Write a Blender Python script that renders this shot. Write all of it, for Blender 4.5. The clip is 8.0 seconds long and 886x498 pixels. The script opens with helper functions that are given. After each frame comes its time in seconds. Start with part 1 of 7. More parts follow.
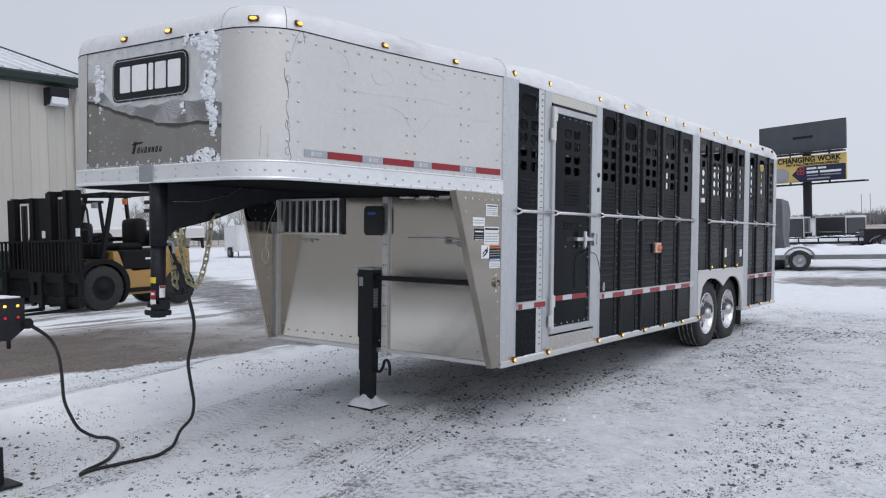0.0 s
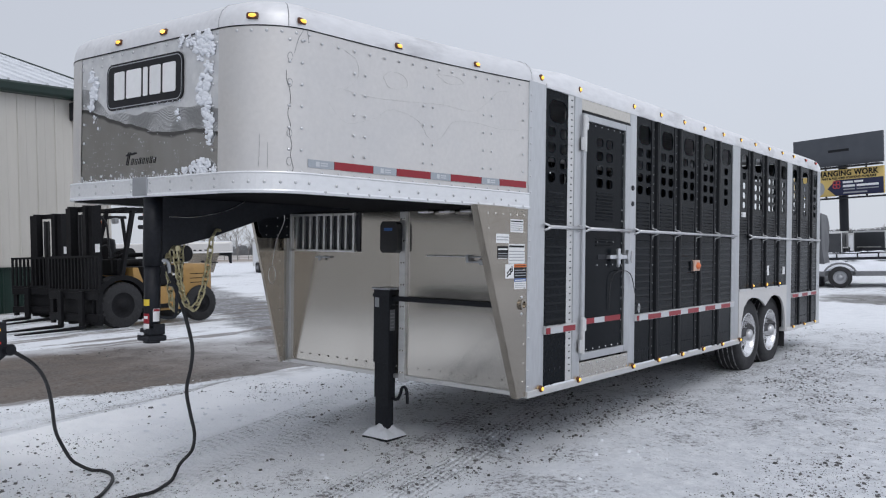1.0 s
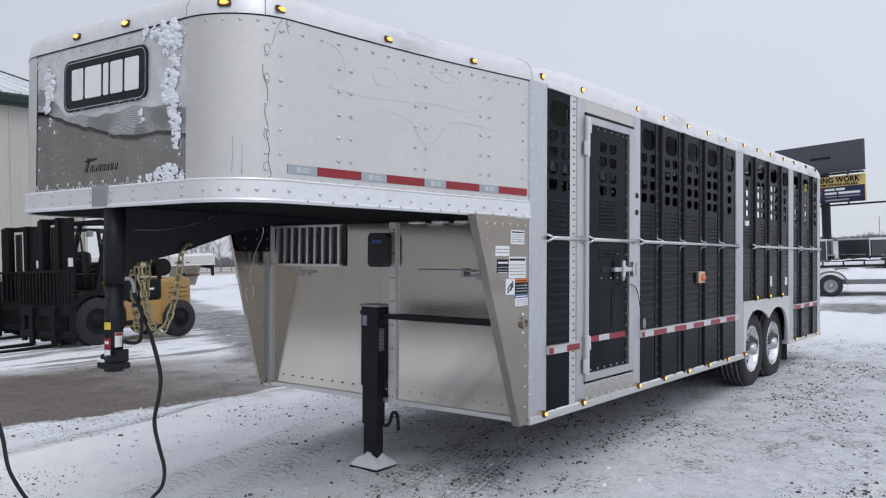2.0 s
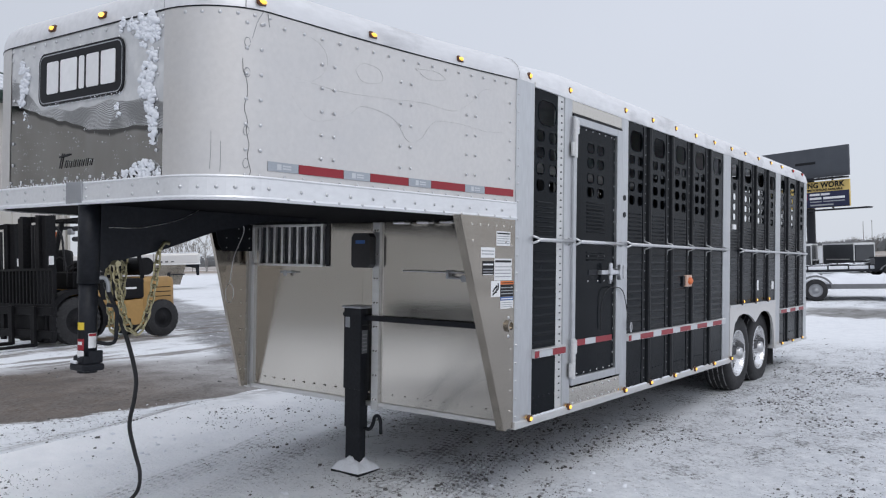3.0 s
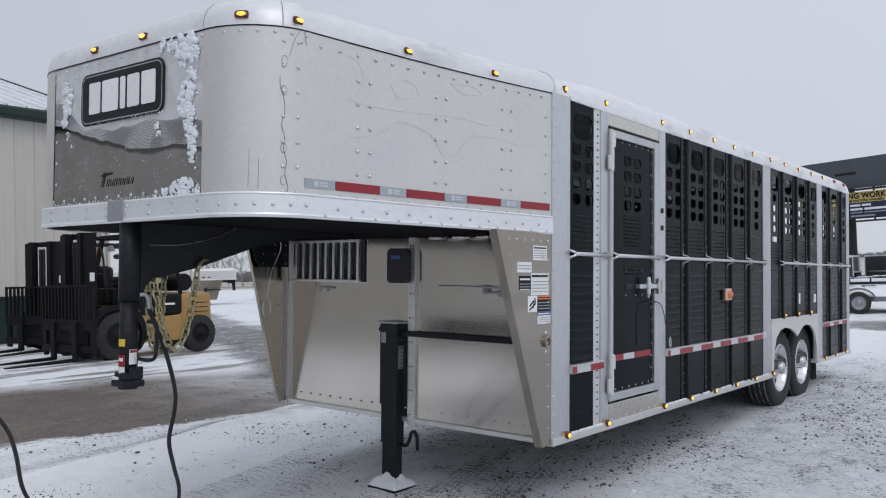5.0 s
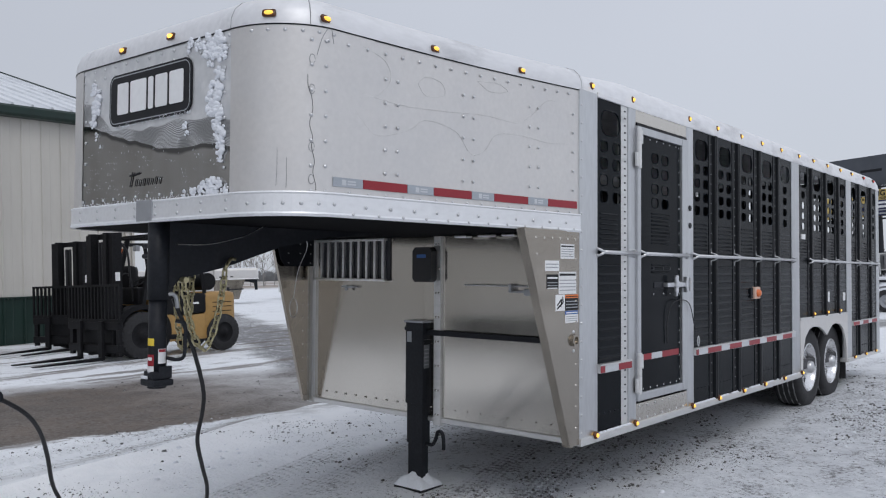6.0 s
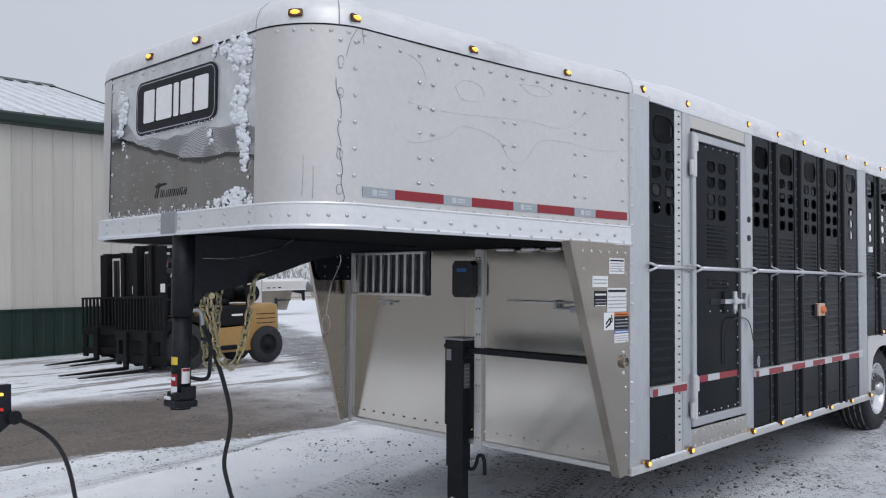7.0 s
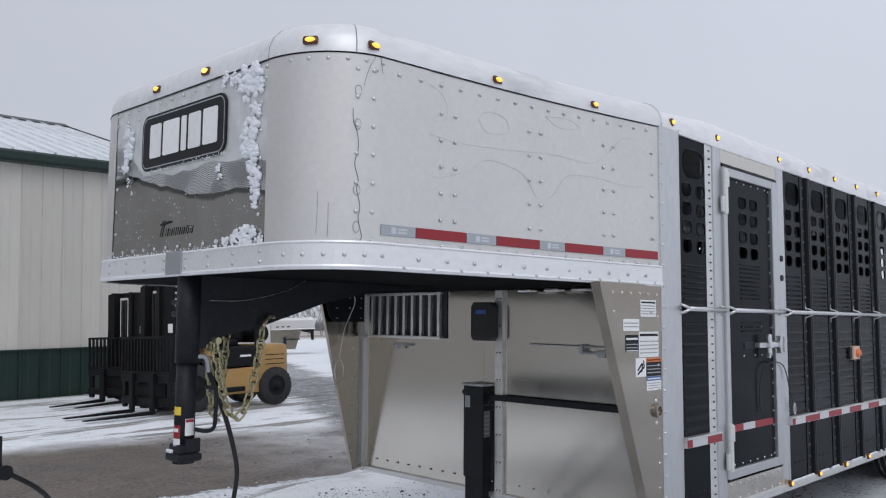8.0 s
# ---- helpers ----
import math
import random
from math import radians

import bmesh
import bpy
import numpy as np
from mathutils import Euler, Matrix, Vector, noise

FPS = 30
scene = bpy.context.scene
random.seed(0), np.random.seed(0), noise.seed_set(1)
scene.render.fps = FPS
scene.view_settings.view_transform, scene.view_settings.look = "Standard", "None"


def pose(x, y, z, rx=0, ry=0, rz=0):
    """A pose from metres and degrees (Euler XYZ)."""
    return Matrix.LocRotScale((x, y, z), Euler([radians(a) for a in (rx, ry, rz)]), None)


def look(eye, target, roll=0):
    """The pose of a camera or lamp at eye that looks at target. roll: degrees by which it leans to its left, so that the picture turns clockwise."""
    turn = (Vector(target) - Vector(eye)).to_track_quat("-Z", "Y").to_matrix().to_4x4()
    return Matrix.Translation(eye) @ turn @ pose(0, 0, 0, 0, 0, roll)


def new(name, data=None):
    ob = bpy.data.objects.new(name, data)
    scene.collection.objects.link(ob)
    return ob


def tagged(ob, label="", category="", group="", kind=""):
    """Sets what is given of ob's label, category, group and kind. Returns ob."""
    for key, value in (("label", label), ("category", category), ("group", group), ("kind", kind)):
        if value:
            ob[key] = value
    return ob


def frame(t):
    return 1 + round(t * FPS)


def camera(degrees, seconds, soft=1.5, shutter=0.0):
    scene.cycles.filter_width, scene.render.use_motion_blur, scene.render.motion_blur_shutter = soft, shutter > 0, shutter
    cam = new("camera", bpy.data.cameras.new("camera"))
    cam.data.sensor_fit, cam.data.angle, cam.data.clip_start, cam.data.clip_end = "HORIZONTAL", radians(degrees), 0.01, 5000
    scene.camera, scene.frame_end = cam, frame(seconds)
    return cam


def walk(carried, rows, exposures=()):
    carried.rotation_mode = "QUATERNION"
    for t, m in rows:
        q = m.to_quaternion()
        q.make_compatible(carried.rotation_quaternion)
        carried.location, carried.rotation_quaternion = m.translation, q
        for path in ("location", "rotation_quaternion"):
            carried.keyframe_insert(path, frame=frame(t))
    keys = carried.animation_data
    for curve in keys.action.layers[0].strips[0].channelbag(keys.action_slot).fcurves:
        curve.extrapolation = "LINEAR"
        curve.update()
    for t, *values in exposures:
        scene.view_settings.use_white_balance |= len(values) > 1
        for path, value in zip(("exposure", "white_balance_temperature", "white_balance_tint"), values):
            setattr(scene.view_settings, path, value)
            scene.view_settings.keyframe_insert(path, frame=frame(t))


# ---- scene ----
cam = camera(58.0, 8.0, soft=1.15)
# the trailer leans a little on the sloping lot; its own axes carry the path
LEANING = Matrix.Rotation(Vector((-0.0306, -0.023, 1)).angle((0, 0, 1)), 4, Vector((-0.0306, -0.023, 1)).cross((0, 0, 1)))
PATH = [
    (0, (3.026, -4.746, 1.466), (1.832, -3.142, 1.423), 0.7),
    (0.5, (2.906, -4.581, 1.465), (1.705, -2.982, 1.444), 0.5),
    (1, (2.805, -4.362, 1.485), (1.553, -2.802, 1.478), 0.7),
    (1.5, (2.661, -4.19, 1.48), (1.396, -2.641, 1.475), 0.6),
    (2, (2.493, -4.065, 1.504), (1.272, -2.481, 1.523), 0.3),
    (3.5, (2.451, -3.987, 1.502), (1.258, -2.382, 1.528), 0.8),
    (4, (2.445, -3.986, 1.506), (1.248, -2.384, 1.546), 0.7),
    (4.5, (2.439, -3.985, 1.508), (1.209, -2.409, 1.56), 0.5),
    (6, (2.389, -3.99, 1.508), (1.089, -2.471, 1.562), 0.3),
    (6.5, (2.336, -3.944, 1.512), (1.008, -2.45, 1.568), 0.2),
    (7, (2.251, -3.772, 1.531), (0.864, -2.333, 1.612), 0.5),
    (7.5, (2.169, -3.684, 1.538), (0.756, -2.274, 1.665), 0.7),
    (8, (2.054, -3.649, 1.553), (0.655, -2.231, 1.73), 0.5),
]
EXPOSURES = [(0, -0.01), (1, -0.05), (1.6, 0.02), (4, 0.01), (4.5, -0.06), (6, -0.17), (6.5, -0.13), (7, -0.05), (8, -0.11)]
walk(cam, [(t, LEANING @ look(eye, target, roll)) for t, eye, target, roll in PATH], EXPOSURES)

# ---------------------------------------------------------------- world and light
world = bpy.data.worlds.new("overcast")
scene.world = world
world.use_nodes = True
wn, wl = world.node_tree.nodes, world.node_tree.links
sky = wn.new("ShaderNodeTexSky")
sky.sky_type, sky.sun_disc = "NISHITA", False
sky.sun_elevation, sky.sun_rotation = radians(32), radians(150)
dim = wn.new("ShaderNodeVectorMath")
dim.operation, dim.inputs["Scale"].default_value = "SCALE", 0.05
wl.new(sky.outputs[0], dim.inputs[0])
# a closed cloud deck, a little lighter overhead than at the horizon
geo = wn.new("ShaderNodeTexCoord")
sep = wn.new("ShaderNodeSeparateXYZ")
wl.new(geo.outputs["Generated"], sep.inputs[0])
ramp = wn.new("ShaderNodeValToRGB")
ramp.color_ramp.elements[0].position, ramp.color_ramp.elements[0].color = 0.0, (0.635, 0.675, 0.755, 1)
ramp.color_ramp.elements[1].position, ramp.color_ramp.elements[1].color = 0.45, (0.695, 0.735, 0.835, 1)
zenith = ramp.color_ramp.elements.new(1.0)
zenith.color = (0.95, 1.0, 1.12, 1)
wl.new(sep.outputs["Z"], ramp.inputs[0])
cloud = wn.new("ShaderNodeTexNoise")
cloud.inputs["Scale"].default_value, cloud.inputs["Detail"].default_value = 2.2, 3
wl.new(geo.outputs["Generated"], cloud.inputs["Vector"])
band = wn.new("ShaderNodeMapRange")
band.inputs["To Min"].default_value, band.inputs["To Max"].default_value = 0.94, 1.06
wl.new(cloud.outputs["Fac"], band.inputs["Value"])
glow = wn.new("ShaderNodeVectorMath")
glow.operation = "DOT_PRODUCT"
glow.inputs[1].default_value = (0.8, 0.6, 0.0)
wl.new(geo.outputs["Generated"], glow.inputs[0])
lighter = wn.new("ShaderNodeMath")
lighter.operation, lighter.inputs[1].default_value, lighter.inputs[2].default_value = "MULTIPLY_ADD", 0.16, 1.02
wl.new(glow.outputs["Value"], lighter.inputs[0])
both = wn.new("ShaderNodeMath")
both.operation = "MULTIPLY"
wl.new(band.outputs[0], both.inputs[0])
wl.new(lighter.outputs[0], both.inputs[1])
deck = wn.new("ShaderNodeVectorMath")
deck.operation = "SCALE"
wl.new(ramp.outputs[0], deck.inputs[0])
wl.new(both.outputs[0], deck.inputs["Scale"])
mixed = wn.new("ShaderNodeMix")
mixed.data_type = "RGBA"
mixed.inputs["Factor"].default_value = 0.9
wl.new(dim.outputs[0], mixed.inputs[6])
wl.new(deck.outputs[0], mixed.inputs[7])
wl.new(mixed.outputs[2], wn["Background"].inputs["Color"])
wn["Background"].inputs["Strength"].default_value = 1.0

sun = new("sun", bpy.data.lights.new("sun", "SUN"))
sun.data.energy, sun.data.angle, sun.data.color = 0.6, radians(25), (1.0, 0.98, 0.96)
sun.matrix_world = look((12, -8, 16), (0, 0, 0))

# ---------------------------------------------------------------- materials
def material(name, color, rough=0.5, metal=0.0, grain=None, bump=None, dirt=None, spec=0.5, emit=0.0, stretch=(1, 1, 1), roughvar=0.0, coat=0.0, ripple=False):
    """grain: (scale, amount) of fine brightness change; bump: (scale, strength); dirt: (colour, scale, from, to, amount) of large stains; ripple: the bump is a smooth sheet wave."""
    m = bpy.data.materials.new(name)
    m.use_nodes = True
    n, l = m.node_tree.nodes, m.node_tree.links
    b = n["Principled BSDF"]
    b.inputs["Roughness"].default_value, b.inputs["Metallic"].default_value = rough, metal
    b.inputs["Specular IOR Level"].default_value = spec
    b.inputs["Coat Weight"].default_value = coat
    col = (*color, 1)
    b.inputs["Base Color"].default_value = col
    if emit:
        b.inputs["Emission Color"].default_value, b.inputs["Emission Strength"].default_value = col, emit
    tc = n.new("ShaderNodeTexCoord")
    mp = n.new("ShaderNodeMapping")
    mp.inputs["Scale"].default_value = stretch
    l.new(tc.outputs["Object"], mp.inputs["Vector"])
    out = None
    if grain:
        t = n.new("ShaderNodeTexNoise")
        t.inputs["Scale"].default_value, t.inputs["Detail"].default_value = grain[0], 6
        l.new(mp.outputs[0], t.inputs["Vector"])
        r = n.new("ShaderNodeMapRange")
        r.inputs["From Min"].default_value, r.inputs["From Max"].default_value = 0.25, 0.75
        r.inputs["To Min"].default_value, r.inputs["To Max"].default_value = 1 - grain[1], 1 + grain[1]
        l.new(t.outputs["Fac"], r.inputs["Value"])
        info = n.new("ShaderNodeObjectInfo")
        rr = n.new("ShaderNodeMapRange")
        rr.inputs["To Min"].default_value, rr.inputs["To Max"].default_value = 0.94, 1.06
        l.new(info.outputs["Random"], rr.inputs["Value"])
        mm = n.new("ShaderNodeMath")
        mm.operation = "MULTIPLY"
        l.new(r.outputs[0], mm.inputs[0])
        l.new(rr.outputs[0], mm.inputs[1])
        v = n.new("ShaderNodeVectorMath")
        v.operation = "SCALE"
        v.inputs[0].default_value = color
        l.new(mm.outputs[0], v.inputs["Scale"])
        out = v.outputs[0]
    if dirt:
        dc, ds, d0, d1, da = dirt
        t = n.new("ShaderNodeTexNoise")
        t.inputs["Scale"].default_value, t.inputs["Detail"].default_value, t.inputs["Roughness"].default_value = ds, 8, 0.65
        l.new(mp.outputs[0], t.inputs["Vector"])
        r = n.new("ShaderNodeMapRange")
        r.inputs["From Min"].default_value, r.inputs["From Max"].default_value, r.inputs["To Max"].default_value = d0, d1, da
        l.new(t.outputs["Fac"], r.inputs["Value"])
        x = n.new("ShaderNodeMix")
        x.data_type = "RGBA"
        x.inputs[6].default_value, x.inputs[7].default_value = col, (*dc, 1)
        if out:
            l.new(out, x.inputs[6])
        l.new(r.outputs[0], x.inputs["Factor"])
        out = x.outputs[2]
        if roughvar:
            q = n.new("ShaderNodeMapRange")
            q.inputs["From Min"].default_value, q.inputs["From Max"].default_value = 0.3, 0.7
            q.inputs["To Min"].default_value, q.inputs["To Max"].default_value = max(0.02, rough - roughvar), rough + roughvar
            l.new(t.outputs["Fac"], q.inputs["Value"])
            l.new(q.outputs[0], b.inputs["Roughness"])
    if out:
        l.new(out, b.inputs["Base Color"])
    if bump:
        t = n.new("ShaderNodeTexNoise")
        t.inputs["Scale"].default_value, t.inputs["Detail"].default_value = bump[0], 0 if ripple else 4
        l.new(mp.outputs[0], t.inputs["Vector"])
        k = n.new("ShaderNodeBump")
        k.inputs["Strength"].default_value, k.inputs["Distance"].default_value = bump[1], 0.05 if ripple else 0.02
        l.new(t.outputs["Fac"], k.inputs["Height"])
        l.new(k.outputs[0], b.inputs["Normal"])
    return m


ALU = material("mill_aluminium", (0.74, 0.735, 0.725), 0.42, 0.85, (60, 0.06), (9, 0.05), ((0.5, 0.5, 0.5), 3, 0.5, 0.75, 0.5), stretch=(1, 1, 6), roughvar=0.1)
ALU_SHEET = material("aluminium_sheet", (0.695, 0.675, 0.655), 0.42, 0.62, (40, 0.04), (2.2, 0.05), ((0.62, 0.62, 0.63), 2.0, 0.45, 0.8, 0.45), roughvar=0.08)
BRUSHED = material("bright_mill_sheet", (0.64, 0.605, 0.55), 0.15, 1.0, (90, 0.03), (0.8, 0.010), ((0.60, 0.565, 0.515), 0.9, 0.40, 0.75, 0.5), stretch=(1, 1, 0.5), roughvar=0.05, ripple=True)
# darker, browner than the bulkhead sheet: tint stands in for what the wings mirror
WING = material("tinted_polished_wing", (0.38, 0.345, 0.298), 0.16, 1.0, (90, 0.04), (1.0, 0.02), ((0.36, 0.33, 0.29), 2.0, 0.45, 0.75, 0.5), roughvar=0.05, ripple=True)
ROOFCAP = material("frosted_roof_cap", (0.80, 0.80, 0.81), 0.5, 0.45, (30, 0.06), (6, 0.05), ((0.42, 0.42, 0.43), 4, 0.52, 0.72, 0.7), stretch=(1, 0.35, 1), roughvar=0.1)
POST_ALU = material("satin_post_aluminium", (0.60, 0.61, 0.625), 0.36, 0.9, (60, 0.06), (9, 0.05), ((0.40, 0.41, 0.43), 3, 0.5, 0.75, 0.5), stretch=(1, 1, 0.2), roughvar=0.08)
BLACK_PANEL = material("black_prepainted_panel", (0.0052, 0.0070, 0.0096), 0.2, 0.0, (30, 0.25), (2.2, 0.16), ((0.011, 0.0135, 0.017), 4, 0.5, 0.85, 0.5), spec=0.06, roughvar=0.06, ripple=True)
BLACK_RIB = material("black_rib_paint", (0.006, 0.007, 0.009), 0.28, 0.0, (40, 0.2), None, ((0.016, 0.016, 0.018), 7, 0.55, 0.8, 0.5), spec=0.12)
BLACK_STEEL = material("black_coated_steel", (0.012, 0.0135, 0.018), 0.5, 0.0, (50, 0.3), (60, 0.08), ((0.04, 0.041, 0.046), 5, 0.55, 0.8, 0.5), spec=0.28)
UNDERCOAT = material("black_undercoat", (0.009, 0.009, 0.010), 0.9, 0.0, (20, 0.3), spec=0.04)
# near-black colours hold the shade inside the trailer, vent and wheel wells
DARK = material("shaded_interior", (0.05, 0.05, 0.055), 0.6, 0.3, (6, 0.3))
INNER = material("shaded_inside_skin", (0.10, 0.10, 0.105), 0.5, 0.4, (6, 0.3))
RUBBER = material("tyre_rubber", (0.022, 0.022, 0.024), 0.75, 0.0, (30, 0.3), (50, 0.15), ((0.06, 0.06, 0.061), 9, 0.55, 0.75, 0.5))
RIM = material("polished_wheel", (0.78, 0.78, 0.79), 0.25, 0.9, (30, 0.05), None, ((0.35, 0.35, 0.35), 9, 0.55, 0.75, 0.5))
AMBER = material("amber_lens", (1.0, 0.58, 0.09), 0.25, 0.0, emit=1.1)
AMBER_BRIGHT = material("amber_lens_lit", (1.0, 0.50, 0.08), 0.25, 0.0, emit=3.0)
LENS_DARK = material("amber_lens_edge", (0.10, 0.03, 0.005), 0.3)
ORANGE = material("orange_lens", (0.70, 0.17, 0.05), 0.3, emit=0.08)
RED_LENS = material("red_lens", (0.65, 0.02, 0.02), 0.3, emit=0.3)
RED_TAPE = material("red_reflective_tape", (0.30, 0.015, 0.026), 0.4, 0.0, (200, 0.12))
WHITE_TAPE = material("silver_reflective_tape", (0.60, 0.62, 0.64), 0.35, 0.2, (200, 0.08))
GREY_TAPE = material("silver_grey_tape", (0.40, 0.43, 0.47), 0.4, 0.2, (200, 0.08))
WHITE = material("white_print", (0.80, 0.80, 0.80), 0.5, 0.0, (30, 0.04))
WHITE_PAINT = material("white_sheet_metal", (0.72, 0.73, 0.75), 0.4, 0.0, (5, 0.06), None, ((0.5, 0.5, 0.5), 2, 0.5, 0.8, 0.4))
BLACK_PRINT = material("black_print", (0.014, 0.0145, 0.017), 0.5, 0.0, (30, 0.2), spec=0.2)
RAIL = material("bright_extruded_rail", (0.86, 0.865, 0.875), 0.45, 0.6, (50, 0.04), (30, 0.03), ((0.66, 0.66, 0.67), 6, 0.55, 0.8, 0.5), stretch=(1, 0.4, 1))
GREY_PRINT = material("grey_print", (0.35, 0.36, 0.38), 0.5, 0.0, (30, 0.1))
BLUE_PRINT = material("blue_print", (0.04, 0.12, 0.35), 0.5)
ORANGE_PRINT = material("orange_print", (0.75, 0.18, 0.03), 0.5)
YELLOW_PRINT = material("yellow_print", (0.75, 0.55, 0.05), 0.5)
PLASTIC = material("black_plastic", (0.014, 0.014, 0.016), 0.38, 0.0, (60, 0.2), (80, 0.05))
SNOW = material("fresh_snow", (0.82, 0.84, 0.88), 0.75, 0.0, (60, 0.05), (45, 0.35), spec=0.3)
CHAIN = material("zinc_chain", (0.50, 0.45, 0.28), 0.35, 0.9, (90, 0.15), None, ((0.2, 0.17, 0.1), 40, 0.55, 0.8, 0.6))
CHROME = material("zinc_hardware", (0.66, 0.66, 0.67), 0.28, 0.95, (60, 0.1))
CABLE = material("black_cable", (0.012, 0.012, 0.014), 0.5, 0.0, (60, 0.2))
YELLOW = material("forklift_yellow", (0.40, 0.235, 0.075), 0.42, 0.0, (20, 0.08), (30, 0.03), ((0.16, 0.10, 0.04), 5, 0.52, 0.8, 0.6))
MAST = material("forklift_black", (0.011, 0.011, 0.0125), 0.5, 0.0, (30, 0.3), (30, 0.05), ((0.035, 0.03, 0.027), 6, 0.60, 0.85, 0.6), spec=0.14)
SIDING = material("beige_steel_siding", (0.57, 0.545, 0.50), 0.5, 0.0, (3, 0.05), (1.5, 0.05), ((0.47, 0.445, 0.405), 0.9, 0.45, 0.8, 0.5), stretch=(1, 1, 0.3))
GREEN = material("dark_green_steel", (0.009, 0.027, 0.021), 0.42, 0.0, (4, 0.12), None, ((0.03, 0.042, 0.038), 1.5, 0.55, 0.85, 0.4), stretch=(1, 1, 0.3))
ROOFING = material("snow_dusted_roofing", (0.64, 0.66, 0.69), 0.5, 0.1, (3, 0.08), (2, 0.05), ((0.78, 0.80, 0.83), 1.2, 0.45, 0.6, 0.8), stretch=(0.4, 1, 1))
# distance haze put into the base colour: branches and thicket are lightened
BARK = material("hazed_bare_branches", (0.23, 0.22, 0.215), 0.85, 0.0, (2, 0.2))
WOODS = material("hazed_grey_thicket", (0.17, 0.175, 0.18), 0.9, 0.0, (0.5, 0.3))
BILL_GREY = material("billboard_grey", (0.055, 0.062, 0.075), 0.5, 0.0, (0.5, 0.15), None, ((0.09, 0.095, 0.105), 0.4, 0.5, 0.8, 0.6))
BILL_YELLOW = material("billboard_yellow", (0.70, 0.51, 0.17), 0.6, 0.0, (1, 0.05))
BILL_NAVY = material("billboard_navy", (0.013, 0.017, 0.058), 0.6, 0.0, (1, 0.08))
TARP = material("grey_tarpaulin", (0.075, 0.078, 0.086), 0.55, 0.0, (3, 0.15), (2.5, 0.5))
SILVER = material("weathered_trailer_steel", (0.20, 0.205, 0.215), 0.5, 0.4, (8, 0.15), None, ((0.34, 0.345, 0.355), 3, 0.5, 0.8, 0.5))
GALV = material("galvanised_steel", (0.42, 0.43, 0.45), 0.45, 0.6, (8, 0.1))
GREY_BOX = material("grey_trailer_skin", (0.055, 0.058, 0.064), 0.3, 0.1, (3, 0.08))
GLASS = material("lamp_glass", (0.75, 0.77, 0.8), 0.12, 0.1, (20, 0.05))

PEACH = material("faded_lamp_bezel", (0.62, 0.42, 0.33), 0.5, 0.0, (30, 0.1))
SLUSH = material("dirty_packed_snow", (0.30, 0.30, 0.31), 0.8, 0.0, (40, 0.6), None, ((0.03, 0.03, 0.03), 18, 0.45, 0.6, 1.0))
BADGE_RED = material("badge_red", (0.45, 0.06, 0.07), 0.6)
RIB_RIVET = material("dull_rivet", (0.40, 0.41, 0.43), 0.4, 0.6, (30, 0.2))
BRIGHT = material("bright_zinc_latch", (0.66, 0.67, 0.69), 0.3, 0.85, (60, 0.1))
RED_DULL = material("dull_red_lens", (0.16, 0.07, 0.055), 0.35, 0.0, (60, 0.2))


